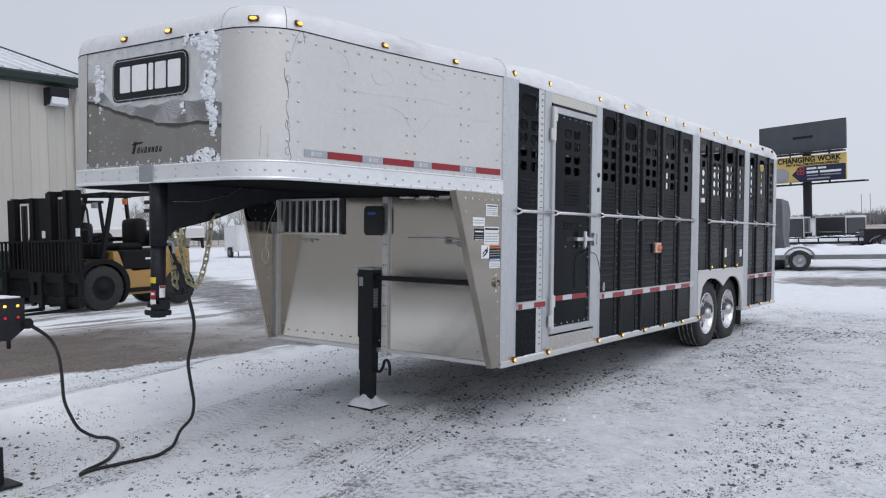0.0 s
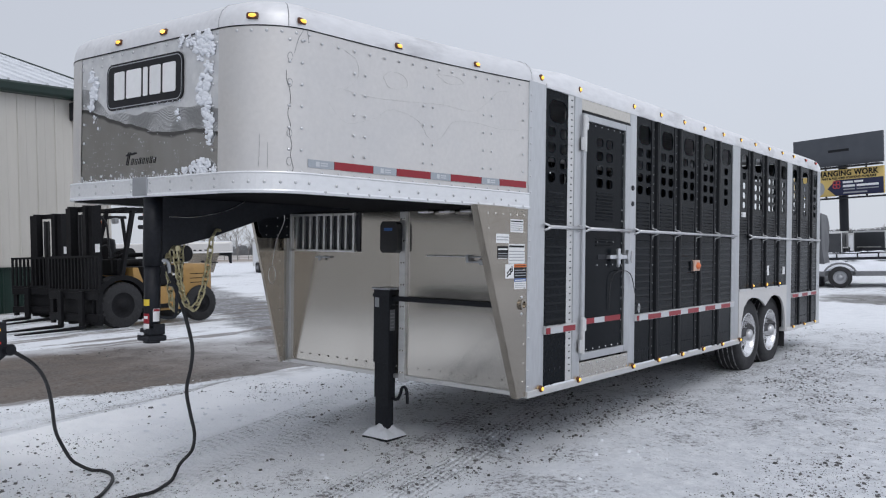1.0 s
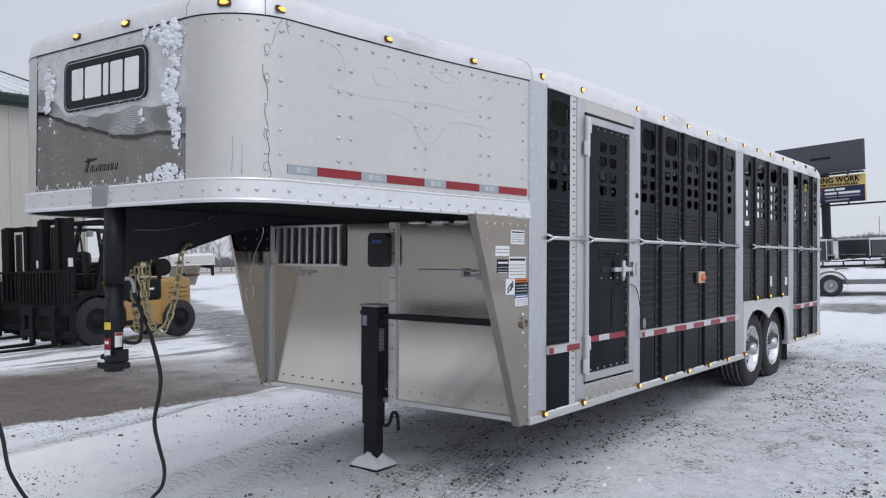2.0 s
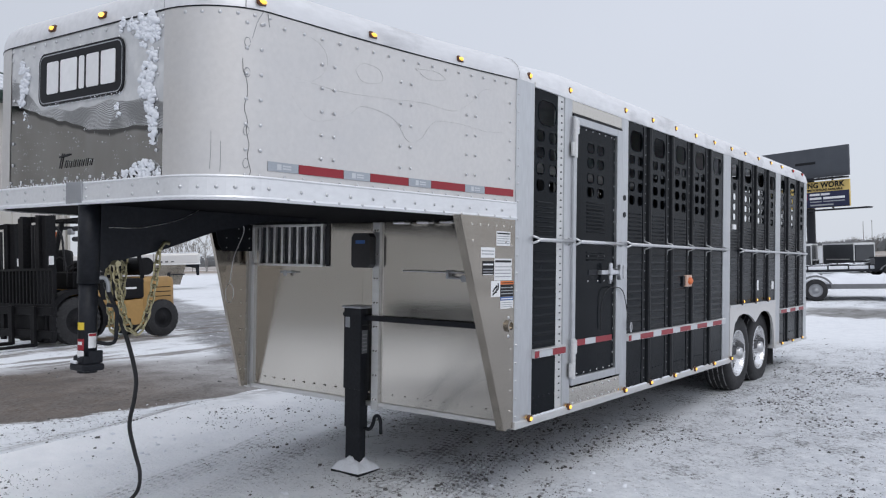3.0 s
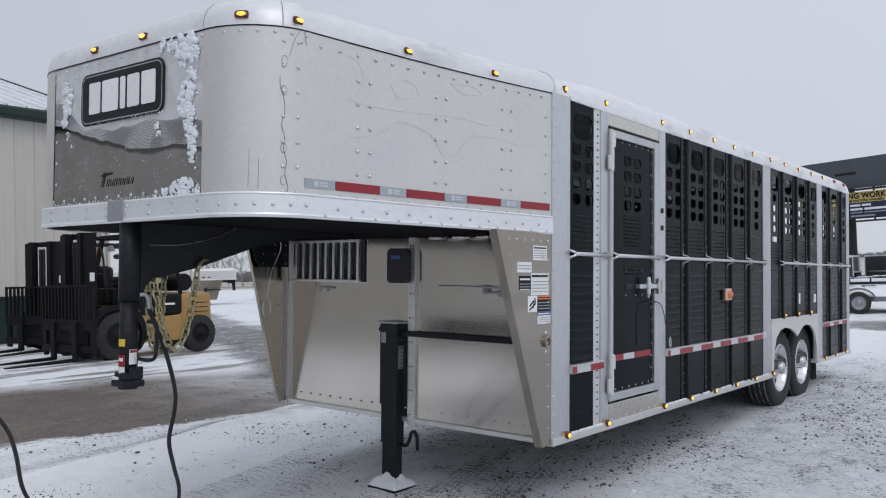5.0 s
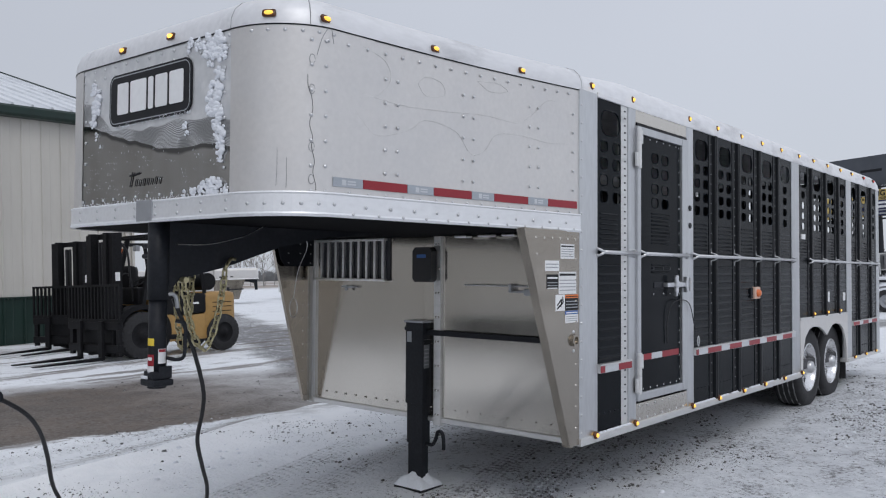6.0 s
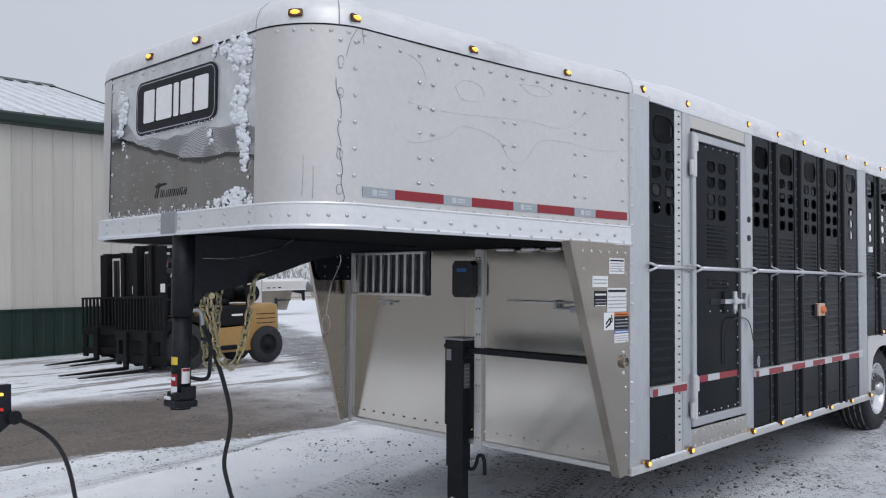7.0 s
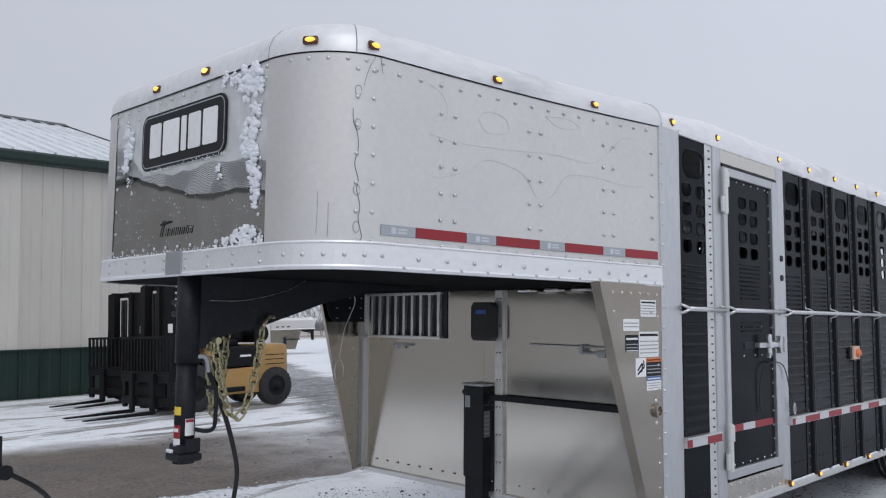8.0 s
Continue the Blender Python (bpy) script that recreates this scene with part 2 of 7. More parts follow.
def frosted_mirror():
    """Polished sheet with a film of frost over its upper part; the film ends in a rippled, wavy, wet edge."""
    m = bpy.data.materials.new("polished_sheet_with_frost_film")
    m.use_nodes = True
    n, l = m.node_tree.nodes, m.node_tree.links
    b = n["Principled BSDF"]
    b.inputs["Metallic"].default_value = 1.0
    tc = n.new("ShaderNodeTexCoord")
    sp = n.new("ShaderNodeSeparateXYZ")
    l.new(tc.outputs["Object"], sp.inputs[0])

    def rng_(v, a, c, d=0.0, e=1.0, smooth=True):
        r = n.new("ShaderNodeMapRange")
        r.interpolation_type = "SMOOTHSTEP" if smooth else "LINEAR"
        for k, w in zip(("From Min", "From Max", "To Min", "To Max"), (a, c, d, e)):
            r.inputs[k].default_value = w
        l.new(v, r.inputs["Value"])
        return r.outputs[0]

    def op(kind, a, c):
        q = n.new("ShaderNodeMath")
        q.operation = kind
        for i, w in enumerate((a, c)):
            if isinstance(w, (int, float)):
                q.inputs[i].default_value = w
            else:
                l.new(w, q.inputs[i])
        return q.outputs[0]

    def noise_at(scale, detail, stretch=(1, 1, 1)):
        mp = n.new("ShaderNodeMapping")
        mp.inputs["Scale"].default_value = stretch
        l.new(tc.outputs["Object"], mp.inputs["Vector"])
        t = n.new("ShaderNodeTexNoise")
        t.inputs["Scale"].default_value, t.inputs["Detail"].default_value = scale, detail
        l.new(mp.outputs[0], t.inputs["Vector"])
        return t.outputs["Fac"]

    def height(stops):
        """Height over 1.8 m along the sheet's width, from about -1.9 to -0.5."""
        r = n.new("ShaderNodeValToRGB")
        r.color_ramp.interpolation = "B_SPLINE"
        e = r.color_ramp.elements
        while len(e) < len(stops):
            e.new(0.5)
        for k, (x, z) in enumerate(stops):
            e[k].position = (x + 1.9) / 1.4
            e[k].color = ((z - 1.8,) * 3 + (1,))
        l.new(rng_(sp.outputs["X"], -1.9, -0.5, smooth=False), r.inputs[0])
        return r.outputs[0]

    def tint(f, a, c):
        q = n.new("ShaderNodeMix")
        q.data_type = "RGBA"
        l.new(f, q.inputs["Factor"])
        for i, w in ((6, a), (7, c)):
            if isinstance(w, tuple):
                q.inputs[i].default_value = (*w, 1)
            else:
                l.new(w, q.inputs[i])
        return q.outputs[2]

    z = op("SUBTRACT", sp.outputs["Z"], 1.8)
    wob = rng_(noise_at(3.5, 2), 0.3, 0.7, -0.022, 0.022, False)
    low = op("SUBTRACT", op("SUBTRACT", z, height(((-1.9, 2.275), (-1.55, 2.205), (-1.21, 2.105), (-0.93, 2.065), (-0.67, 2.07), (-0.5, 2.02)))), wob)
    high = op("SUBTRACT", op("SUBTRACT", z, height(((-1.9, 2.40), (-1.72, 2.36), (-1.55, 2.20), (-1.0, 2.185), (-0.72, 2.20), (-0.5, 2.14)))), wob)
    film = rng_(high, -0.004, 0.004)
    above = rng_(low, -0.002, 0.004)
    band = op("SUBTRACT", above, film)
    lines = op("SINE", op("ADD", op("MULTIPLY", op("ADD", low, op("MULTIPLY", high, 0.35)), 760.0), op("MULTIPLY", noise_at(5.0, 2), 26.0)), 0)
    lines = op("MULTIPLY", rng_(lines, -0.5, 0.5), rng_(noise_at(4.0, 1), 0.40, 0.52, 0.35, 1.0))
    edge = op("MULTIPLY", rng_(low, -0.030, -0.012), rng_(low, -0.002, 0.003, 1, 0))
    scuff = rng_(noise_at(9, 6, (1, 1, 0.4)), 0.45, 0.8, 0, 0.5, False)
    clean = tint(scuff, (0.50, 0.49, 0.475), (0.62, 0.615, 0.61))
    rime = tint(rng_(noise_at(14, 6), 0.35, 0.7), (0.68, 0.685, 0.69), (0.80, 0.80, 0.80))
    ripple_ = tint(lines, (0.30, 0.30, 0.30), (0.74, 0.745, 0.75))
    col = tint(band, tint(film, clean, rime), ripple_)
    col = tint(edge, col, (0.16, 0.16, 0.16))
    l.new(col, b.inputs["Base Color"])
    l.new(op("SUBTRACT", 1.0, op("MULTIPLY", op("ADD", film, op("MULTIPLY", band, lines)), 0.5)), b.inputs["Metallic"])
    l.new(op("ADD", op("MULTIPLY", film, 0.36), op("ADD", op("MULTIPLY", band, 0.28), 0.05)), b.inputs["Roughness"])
    k = n.new("ShaderNodeBump")
    k.inputs["Strength"].default_value, k.inputs["Distance"].default_value = 0.22, 0.05
    l.new(noise_at(2.2, 0, (1, 1, 1.6)), k.inputs["Height"])
    l.new(k.outputs[0], b.inputs["Normal"])
    return m


POLISHED = frosted_mirror()

# ---------------------------------------------------------------- mesh helpers
def part(name, bm, mat, parent=None, label="", smooth=False):
    me = bpy.data.meshes.new(name)
    bm.normal_update()
    bm.to_mesh(me)
    bm.free()
    me.materials.append(mat)
    if smooth:
        me.shade_smooth()
    ob = new(name, me)
    ob.parent = parent
    if label:
        ob["label"] = label
    return ob


def again(name, me, parent, m=None, label=""):
    ob = new(name, me)
    ob.parent = parent
    if m is not None:
        ob.matrix_basis = m
    if label:
        ob["label"] = label
    return ob


def empty(name, m=None):
    ob = new(name)
    if m is not None:
        ob.matrix_basis = m
    return ob


def box(bm, x0, x1, y0, y1, z0, z1, bevel=0.0, m=None):
    c = Matrix.Translation(((x0 + x1) / 2, (y0 + y1) / 2, (z0 + z1) / 2)) @ Matrix.Diagonal((abs(x1 - x0), abs(y1 - y0), abs(z1 - z0), 1))
    if m is not None:
        c = m @ c
    r = bmesh.ops.create_cube(bm, size=1, matrix=c)
    if bevel:
        es = list({e for v in r["verts"] for e in v.link_edges})
        bmesh.ops.bevel(bm, geom=es, offset=bevel, segments=2, affect="EDGES", profile=0.6)
    return bm


def boxed(*a, **k):
    return box(bmesh.new(), *a, **k)


def rod(bm, a, b, r, seg=10, r2=None):
    a, b = Vector(a), Vector(b)
    d = b - a
    m = Matrix.Translation((a + b) / 2) @ d.to_track_quat("Z", "Y").to_matrix().to_4x4()
    bmesh.ops.create_cone(bm, cap_ends=True, segments=seg, radius1=r, radius2=r if r2 is None else r2, depth=d.length, matrix=m)
    return bm


def prism(bm, pts, axis, a, b):
    """A flat outline of pairs, pulled from a to b along an axis; the pairs are the two other axes in order."""
    def at(p, w):
        return {"x": (w, p[0], p[1]), "y": (p[0], w, p[1]), "z": (p[0], p[1], w)}[axis]
    lo, hi = [bm.verts.new(at(p, a)) for p in pts], [bm.verts.new(at(p, b)) for p in pts]
    n = len(pts)
    bm.faces.new(lo)
    bm.faces.new(hi[::-1])
    for i in range(n):
        bm.faces.new((lo[i], hi[i], hi[(i + 1) % n], lo[(i + 1) % n]))
    bmesh.ops.recalc_face_normals(bm, faces=bm.faces)
    return bm


def lathe(bm, profile, seg=32, m=None):
    """Profile of (radius, along x) turned about the x axis."""
    rings = []
    for r, x in profile:
        rings.append([bm.verts.new((m @ Vector((x, r * math.cos(t), r * math.sin(t)))) if m else (x, r * math.cos(t), r * math.sin(t)))
                      for t in (2 * math.pi * i / seg for i in range(seg))])
    for a, b in zip(rings, rings[1:]):
        for i in range(seg):
            bm.faces.new((a[i], a[(i + 1) % seg], b[(i + 1) % seg], b[i]))
    bmesh.ops.recalc_face_normals(bm, faces=bm.faces)
    return bm


def smooth_line(pts, steps=8):
    out, P = [], [Vector(p) for p in pts]
    P = [P[0] * 2 - P[1]] + P + [P[-1] * 2 - P[-2]]
    for i in range(1, len(P) - 2):
        for s in range(steps):
            t = s / steps
            a, b, c, d = P[i - 1], P[i], P[i + 1], P[i + 2]
            out.append(0.5 * (2 * b + (c - a) * t + (2 * a - 5 * b + 4 * c - d) * t * t + (3 * b - a - 3 * c + d) * t ** 3))
    return out + [P[-2]]


def tube(bm, pts, r, seg=8, closed=False):
    pts = [Vector(p) for p in pts]
    n, rings, up = len(pts), [], Vector((0.12, 0.31, 0.94))
    for i, p in enumerate(pts):
        d = (pts[(i + 1) % n] - pts[i - 1]) if closed else (pts[min(i + 1, n - 1)] - pts[max(i - 1, 0)])
        d.normalize()
        s = d.cross(up).normalized()
        w = s.cross(d)
        rings.append([bm.verts.new(p + (s * math.cos(t) + w * math.sin(t)) * r) for t in (2 * math.pi * k / seg for k in range(seg))])
    for i in range(n if closed else n - 1):
        a, b = rings[i], rings[(i + 1) % n]
        for k in range(seg):
            bm.faces.new((a[k], a[(k + 1) % seg], b[(k + 1) % seg], b[k]))
    if not closed:
        bm.faces.new(rings[0][::-1])
        bm.faces.new(rings[-1])
    bmesh.ops.recalc_face_normals(bm, faces=bm.faces)
    return bm


def rivets(name, spots, mat, parent, r=0.009, h=0.006):
    """Domed heads at (place, outward normal), one joined mesh."""
    vs, fs = [], []
    for p, nrm in spots:
        p, nrm = Vector(p), Vector(nrm).normalized()
        s = nrm.cross((0.3, 0.2, 0.93)).normalized()
        w = nrm.cross(s)
        k = len(vs)
        for rr, hh in ((1.0, 0.0), (0.75, 0.7)):
            for i in range(7):
                t = 2 * math.pi * i / 7
                vs.append(p + (s * math.cos(t) + w * math.sin(t)) * r * rr + nrm * h * hh)
        vs.append(p + nrm * h)
        for i in range(7):
            j = (i + 1) % 7
            fs.append((k + i, k + j, k + 7 + j, k + 7 + i))
            fs.append((k + 7 + i, k + 7 + j, k + 14))
    me = bpy.data.meshes.new(name)
    me.from_pydata(vs, [], fs)
    me.materials.append(mat)
    me.shade_smooth()
    ob = new(name, me)
    ob.parent = parent
    ob["kind"] = "stuff"
    return ob


def bar_between(bm, a, b, w, d):
    a, b = Vector(a), Vector(b)
    m = Matrix.Translation((a + b) / 2) @ (b - a).to_track_quat("Z", "Y").to_matrix().to_4x4()
    box(bm, -w / 2, w / 2, -d / 2, d / 2, -(b - a).length / 2, (b - a).length / 2, m=m)
    return bm


# ---------------------------------------------------------------- ground
def ground_height(x, y):
    f = 1 / (1 + ((x + 1) ** 2 + (y - 1) ** 2) / 121)
    return 0.067 + (-0.033 * x + 0.0015 * y) * f


def relief(x, y):
    """Ruts, ploughed ridges and lumps of the snow on the lot."""
    if abs(x + 3) > 26 or abs(y - 4) > 26:
        return 0.0
    wob = 0.25 * noise.noise((0.0, y * 0.25, 3.1))
    z = 0.016 * noise.noise((x * 1.6, y * 0.9, 0)) + 0.007 * noise.noise((x * 6, y * 4, 5))
    near = math.exp(-((y - 0.5) / 5.0) ** 4)
    crest = x + 3.55 + 0.16 * (y + 0.4) + 0.5 * wob
    z += near * (0.045 * math.exp(-(crest / 0.13) ** 2) + 0.018 * math.exp(-((crest - 0.75) / 0.16) ** 2) - 0.014 * math.exp(-((crest + 0.42) / 0.26) ** 4))
    z -= near * 0.016 * math.exp(-((x + 2.11 + 0.24 * y + wob) / 0.32) ** 4) + 0.02 * math.exp(-((x + 0.15 + 0.036 * y + wob) / 0.2) ** 2)
    z -= 0.02 * math.exp(-((x + 6.0 + wob) / 1.5) ** 4)
    z += 0.16 * math.exp(-((y - 12.6 - 1.2 * noise.noise((x * 0.4, 1, 2))) / 0.7) ** 2) * max(0, min(1, (x + 3.5) / 2)) * (0.6 + 0.4 * noise.noise((x * 1.5, y * 1.5, 7)))
    return z


def axis_steps(lo, hi, fine, far):
    c, out, step = lo, [], fine
    while c < hi:
        out.append(c)
        c += fine
    out.append(hi)
    step = fine
    while out[-1] < far:
        step *= 1.22
        out.append(out[-1] + step)
    step, front = fine, []
    c = lo
    while c > -far:
        step *= 1.22
        c -= step
        front.append(c)
    return front[::-1] + out


xs, ys = axis_steps(-9, 5, 0.06, 2600), axis_steps(-5, 11, 0.06, 2600)
gv = [(x, y, ground_height(x, y) + relief(x, y)) for y in ys for x in xs]
W_ = len(xs)
gf = [(j * W_ + i, j * W_ + i + 1, (j + 1) * W_ + i + 1, (j + 1) * W_ + i) for j in range(len(ys) - 1) for i in range(W_ - 1)]
gm = bpy.data.meshes.new("ground")
gm.from_pydata(gv, [], gf)
gm.shade_smooth()


def ground_material():
    m = bpy.data.materials.new("snowy_gravel_lot")
    m.use_nodes = True
    n, l = m.node_tree.nodes, m.node_tree.links
    b = n["Principled BSDF"]
    tc = n.new("ShaderNodeTexCoord")

    def noise_at(scale, stretch=(1, 1, 1), detail=6, rough=0.6):
        mp = n.new("ShaderNodeMapping")
        mp.inputs["Scale"].default_value = stretch
        l.new(tc.outputs["Object"], mp.inputs["Vector"])
        t = n.new("ShaderNodeTexNoise")
        t.inputs["Scale"].default_value, t.inputs["Detail"].default_value, t.inputs["Roughness"].default_value = scale, detail, rough
        l.new(mp.outputs[0], t.inputs["Vector"])
        return t.outputs["Fac"]

    def span(v, a, b_, c=0.0, d=1.0, smooth=False):
        r = n.new("ShaderNodeMapRange")
        r.interpolation_type = "SMOOTHSTEP" if smooth else "LINEAR"
        for k, w in zip(("From Min", "From Max", "To Min", "To Max"), (a, b_, c, d)):
            r.inputs[k].default_value = w
        l.new(v, r.inputs["Value"])
        return r.outputs[0]

    def op(kind, a, b_):
        q = n.new("ShaderNodeMath")
        q.operation, q.use_clamp = kind, False
        for i, w in enumerate((a, b_)):
            if isinstance(w, (int, float)):
                q.inputs[i].default_value = w
            else:
                l.new(w, q.inputs[i])
        return q.outputs[0]

    def blend(f, a, b_):
        q = n.new("ShaderNodeMix")
        q.data_type = "RGBA"
        l.new(f, q.inputs["Factor"])
        for i, w in ((6, a), (7, b_)):
            if isinstance(w, tuple):
                q.inputs[i].default_value = (*w, 1)
            else:
                l.new(w, q.inputs[i])
        return q.outputs[2]

    sp = n.new("ShaderNodeSeparateXYZ")
    l.new(tc.outputs["Object"], sp.inputs[0])
    X, Y = sp.outputs["X"], sp.outputs["Y"]
    big, mid, fine = noise_at(0.35), noise_at(2.5), noise_at(28, detail=4)
    streak, tread = noise_at(4.0, (1.0, 0.55, 1), 6, 0.7), noise_at(22, (1, 1, 1), 3)
    # how much gravel breaks through the snow
    bare = op("ADD", op("MULTIPLY", span(fine, 0.45, 0.68), 0.6), op("MULTIPLY", span(streak, 0.42, 0.68), 0.42))
    bare = op("ADD", bare, span(mid, 0.3, 0.7, -0.45, 0.30))
    bare = op("ADD", bare, span(big, 0.35, 0.65, -0.25, 0.12))
    # wheel-worn lane beside and under the trailer; its darkening also carries the trailer's shade
    lane = op("MULTIPLY", span(X, -1.9, -1.2, 0, 1, True), span(X, 0.5, 1.6, 1, 0, True))
    lane = op("MULTIPLY", lane, span(Y, -0.2, 0.9, 0, 1, True))
    bare = op("ADD", bare, op("MULTIPLY", lane, 0.10))
    bare = op("ADD", bare, span(X, -2.2, -0.8, -0.12, 0.0, True))
    slide = op("ADD", op("MULTIPLY", Y, 0.16), op("ADD", X, span(noise_at(0.9, detail=5), 0, 1, -0.12, 0.12)))
    ridge = op("MULTIPLY", span(slide, -3.82, -3.68, 0, 1, True), span(slide, -3.3, -2.6, 1, 0.25, True))
    ridge = op("MULTIPLY", ridge, span(slide, -2.7, -2.2, 1, 0, True))
    bare = op("SUBTRACT", bare, op("MULTIPLY", ridge, 0.75))
    grain = noise_at(95, detail=3, rough=0.7)
    bare = op("ADD", bare, span(grain, 0.35, 0.7, -0.30, 0.42))
    # tread prints: bands along slightly slanted lines, cross-barred
    press = None
    for x0, lean, half, pitch in ((-0.46, -0.285, 0.13, 15), (-0.86, -0.285, 0.12, 15), (-1.90, -0.24, 0.16, 13), (-2.32, -0.24, 0.15, 14), (-3.95, -0.10, 0.15, 13), (-4.30, -0.10, 0.15, 13)):
        off = op("SUBTRACT", op("SUBTRACT", X, op("MULTIPLY", Y, lean)), x0)
        off = op("ADD", off, span(noise_at(0.4, detail=1), 0, 1, -0.15, 0.15))
        inside = span(op("ABSOLUTE", off, 0), half * 0.75, half, 1, 0, True)
        bars = op("SINE", op("ADD", op("MULTIPLY", Y, pitch * 6.28), op("MULTIPLY", op("ABSOLUTE", off, 0), 30)), 0)
        lanes = op("SINE", op("MULTIPLY", off, 150), 0)
        band = op("MULTIPLY", inside, span(op("ADD", bars, lanes), -0.4, 1.0, 0, 1))
        band = op("MULTIPLY", band, 0.9)
        press = band if press is None else op("MAXIMUM", press, band)
    press = op("MULTIPLY", press, span(noise_at(0.9, detail=5), 0.36, 0.50, 0.25, 1.0))
    bare = op("ADD", bare, op("MULTIPLY", press, 0.46))
    bare = op("ADD", bare, span(X, -1.0, 1.0, 0.0, 0.04))
    bare = span(bare, 0.24, 1.0, 0, 1, True)
    # gravel scraped bare in a slanting band past the forklifts
    across = op("ADD", op("ADD", op("MULTIPLY", X, 0.47), op("MULTIPLY", Y, 0.88)), span(noise_at(0.7, detail=5), 0, 1, -0.9, 0.9))
    scraped = op("MULTIPLY", span(op("ABSOLUTE", op("SUBTRACT", across, 0.45), 0), 0.55, 1.25, 1, 0, True), span(X, -6.4, -5.4, 1, 0, True))
    scraped = op("MULTIPLY", scraped, span(op("ADD", noise_at(5.0, detail=5, rough=0.75), op("MULTIPLY", grain, 0.25)), 0.46, 0.58, 0, 1.0))
    bare = op("MAXIMUM", bare, scraped)
    # wet, thawed strip
    edge = op("ADD", X, op("ADD", span(noise_at(0.9, detail=8, rough=0.7), 0, 1, -0.8, 0.8), span(grain, 0, 1, -0.12, 0.12)))
    slant = op("SUBTRACT", edge, op("MULTIPLY", Y, 0.28))
    wet = op("MULTIPLY", span(slant, -4.30, -4.42, 0, 1, True), span(slant, -8.6, -7.4, 0, 1, True))
    wet = op("MULTIPLY", wet, span(op("ADD", Y, span(mid, 0, 1, -1.5, 1.5)), 0.5, 5.5, 1, 0.0, True))
    wet = op("MULTIPLY", wet, span(Y, -2.6, -1.8, 0, 1, True))
    wet2 = op("MULTIPLY", op("MULTIPLY", span(op("ADD", Y, span(mid, 0, 1, -1.2, 1.2)), 13.9, 14.6, 0, 1, True), span(op("ADD", Y, span(mid, 0, 1, -1, 1)), 16.5, 17.8, 1, 0, True)), span(op("ADD", X, span(mid, 0, 1, -1, 1)), -2.4, -1.4, 0, 1, True))
    snow = blend(span(noise_at(7, detail=6, rough=0.7), 0.35, 0.65), (0.72, 0.74, 0.775), (0.92, 0.93, 0.945))
    packed = blend(span(noise_at(9, detail=7, rough=0.75), 0.35, 0.65), (0.56, 0.58, 0.615), (0.76, 0.775, 0.80))
    snow = blend(span(slide, -4.6, -2.0, 0.6, 0.6), snow, (0.80, 0.82, 0.845))
    snow = blend(op("MULTIPLY", ridge, span(noise_at(3.0, detail=5), 0.3, 0.55, 0.35, 1.0)), snow, (0.95, 0.955, 0.965))
    worn = op("MULTIPLY", span(op("ADD", X, span(mid, 0, 1, -0.5, 0.5)), -1.4, 1.0, 0, 1, True), span(op("ADD", Y, span(mid, 0, 1, -1.5, 1.5)), 7.5, 10.5, 1, 0, True))
    snow = blend(worn, snow, packed)
    bare = op("SUBTRACT", bare, op("MULTIPLY", span(op("ADD", Y, span(mid, 0, 1, -1.0, 1.0)), 8.5, 10.0, 0, 0.8, True), span(Y, 12.5, 14.0, 1, 0, True)))
    stone = blend(span(noise_at(60, detail=3), 0.3, 0.7), (0.07, 0.07, 0.075), (0.30, 0.295, 0.295))
    grit = blend(span(mid, 0.3, 0.7), (0.30, 0.31, 0.335), (0.46, 0.47, 0.50))
    soil = blend(span(fine, 0.35, 0.65), grit, stone)
    base = blend(bare, snow, soil)
    base = blend(op("MULTIPLY", scraped, span(fine, 0.38, 0.56, 0.25, 0.95)), base, stone)
    mud = blend(span(mid, 0.35, 0.65), (0.052, 0.035, 0.023), (0.108, 0.077, 0.054))
    mud = blend(span(noise_at(70, detail=3, rough=0.75), 0.52, 0.74, 0, 0.65), mud, (0.22, 0.19, 0.16))
    rills = op("MULTIPLY", span(noise_at(1.0, (1.9, 0.30, 1), 8, 0.68), 0.52, 0.60, 0, 0.8, True), op("MULTIPLY", span(X, -4.2, -3.4, 1, 0, True), span(X, -19, -16, 0, 1, True)))
    rills = op("MULTIPLY", rills, op("MULTIPLY", span(Y, -2.6, -1.8, 0, 1, True), span(Y, 9, 13, 1, 0, True)))
    wet = op("MAXIMUM", wet, rills)
    wetmask = op("MULTIPLY", wet, span(fine, 0.3, 0.8, 1.0, 0.8))
    base = blend(wetmask, base, mud)
    thaw = blend(span(fine, 0.3, 0.7), (0.10, 0.095, 0.088), (0.21, 0.20, 0.19))
    base = blend(op("MULTIPLY", wet2, span(streak, 0.35, 0.62, 1.0, 0.75)), base, thaw)
    # stubble fields past the lot
    px = n.new("ShaderNodeVectorMath")
    px.operation = "LENGTH"
    l.new(tc.outputs["Object"], px.inputs[0])
    field = span(px.outputs["Value"], 95, 125, 0, 1)
    stubble = blend(span(noise_at(0.03, (1, 1, 1), 8), 0.42, 0.6), (0.23, 0.175, 0.125), (0.55, 0.53, 0.52))
    base = blend(field, base, stubble)
    l.new(base, b.inputs["Base Color"])
    l.new(span(wetmask, 0, 1, 0.8, 0.48), b.inputs["Roughness"])
    l.new(span(wetmask, 0, 1, 0.35, 0.10), b.inputs["Specular IOR Level"])
    h = op("SUBTRACT", op("ADD", op("MULTIPLY", fine, 0.6), op("MULTIPLY", tread, 0.5)), op("MULTIPLY", press, 0.8))
    k = n.new("ShaderNodeBump")
    k.inputs["Distance"].default_value = 0.03
    l.new(span(wetmask, 0, 1, 0.75, 0.12), k.inputs["Strength"])
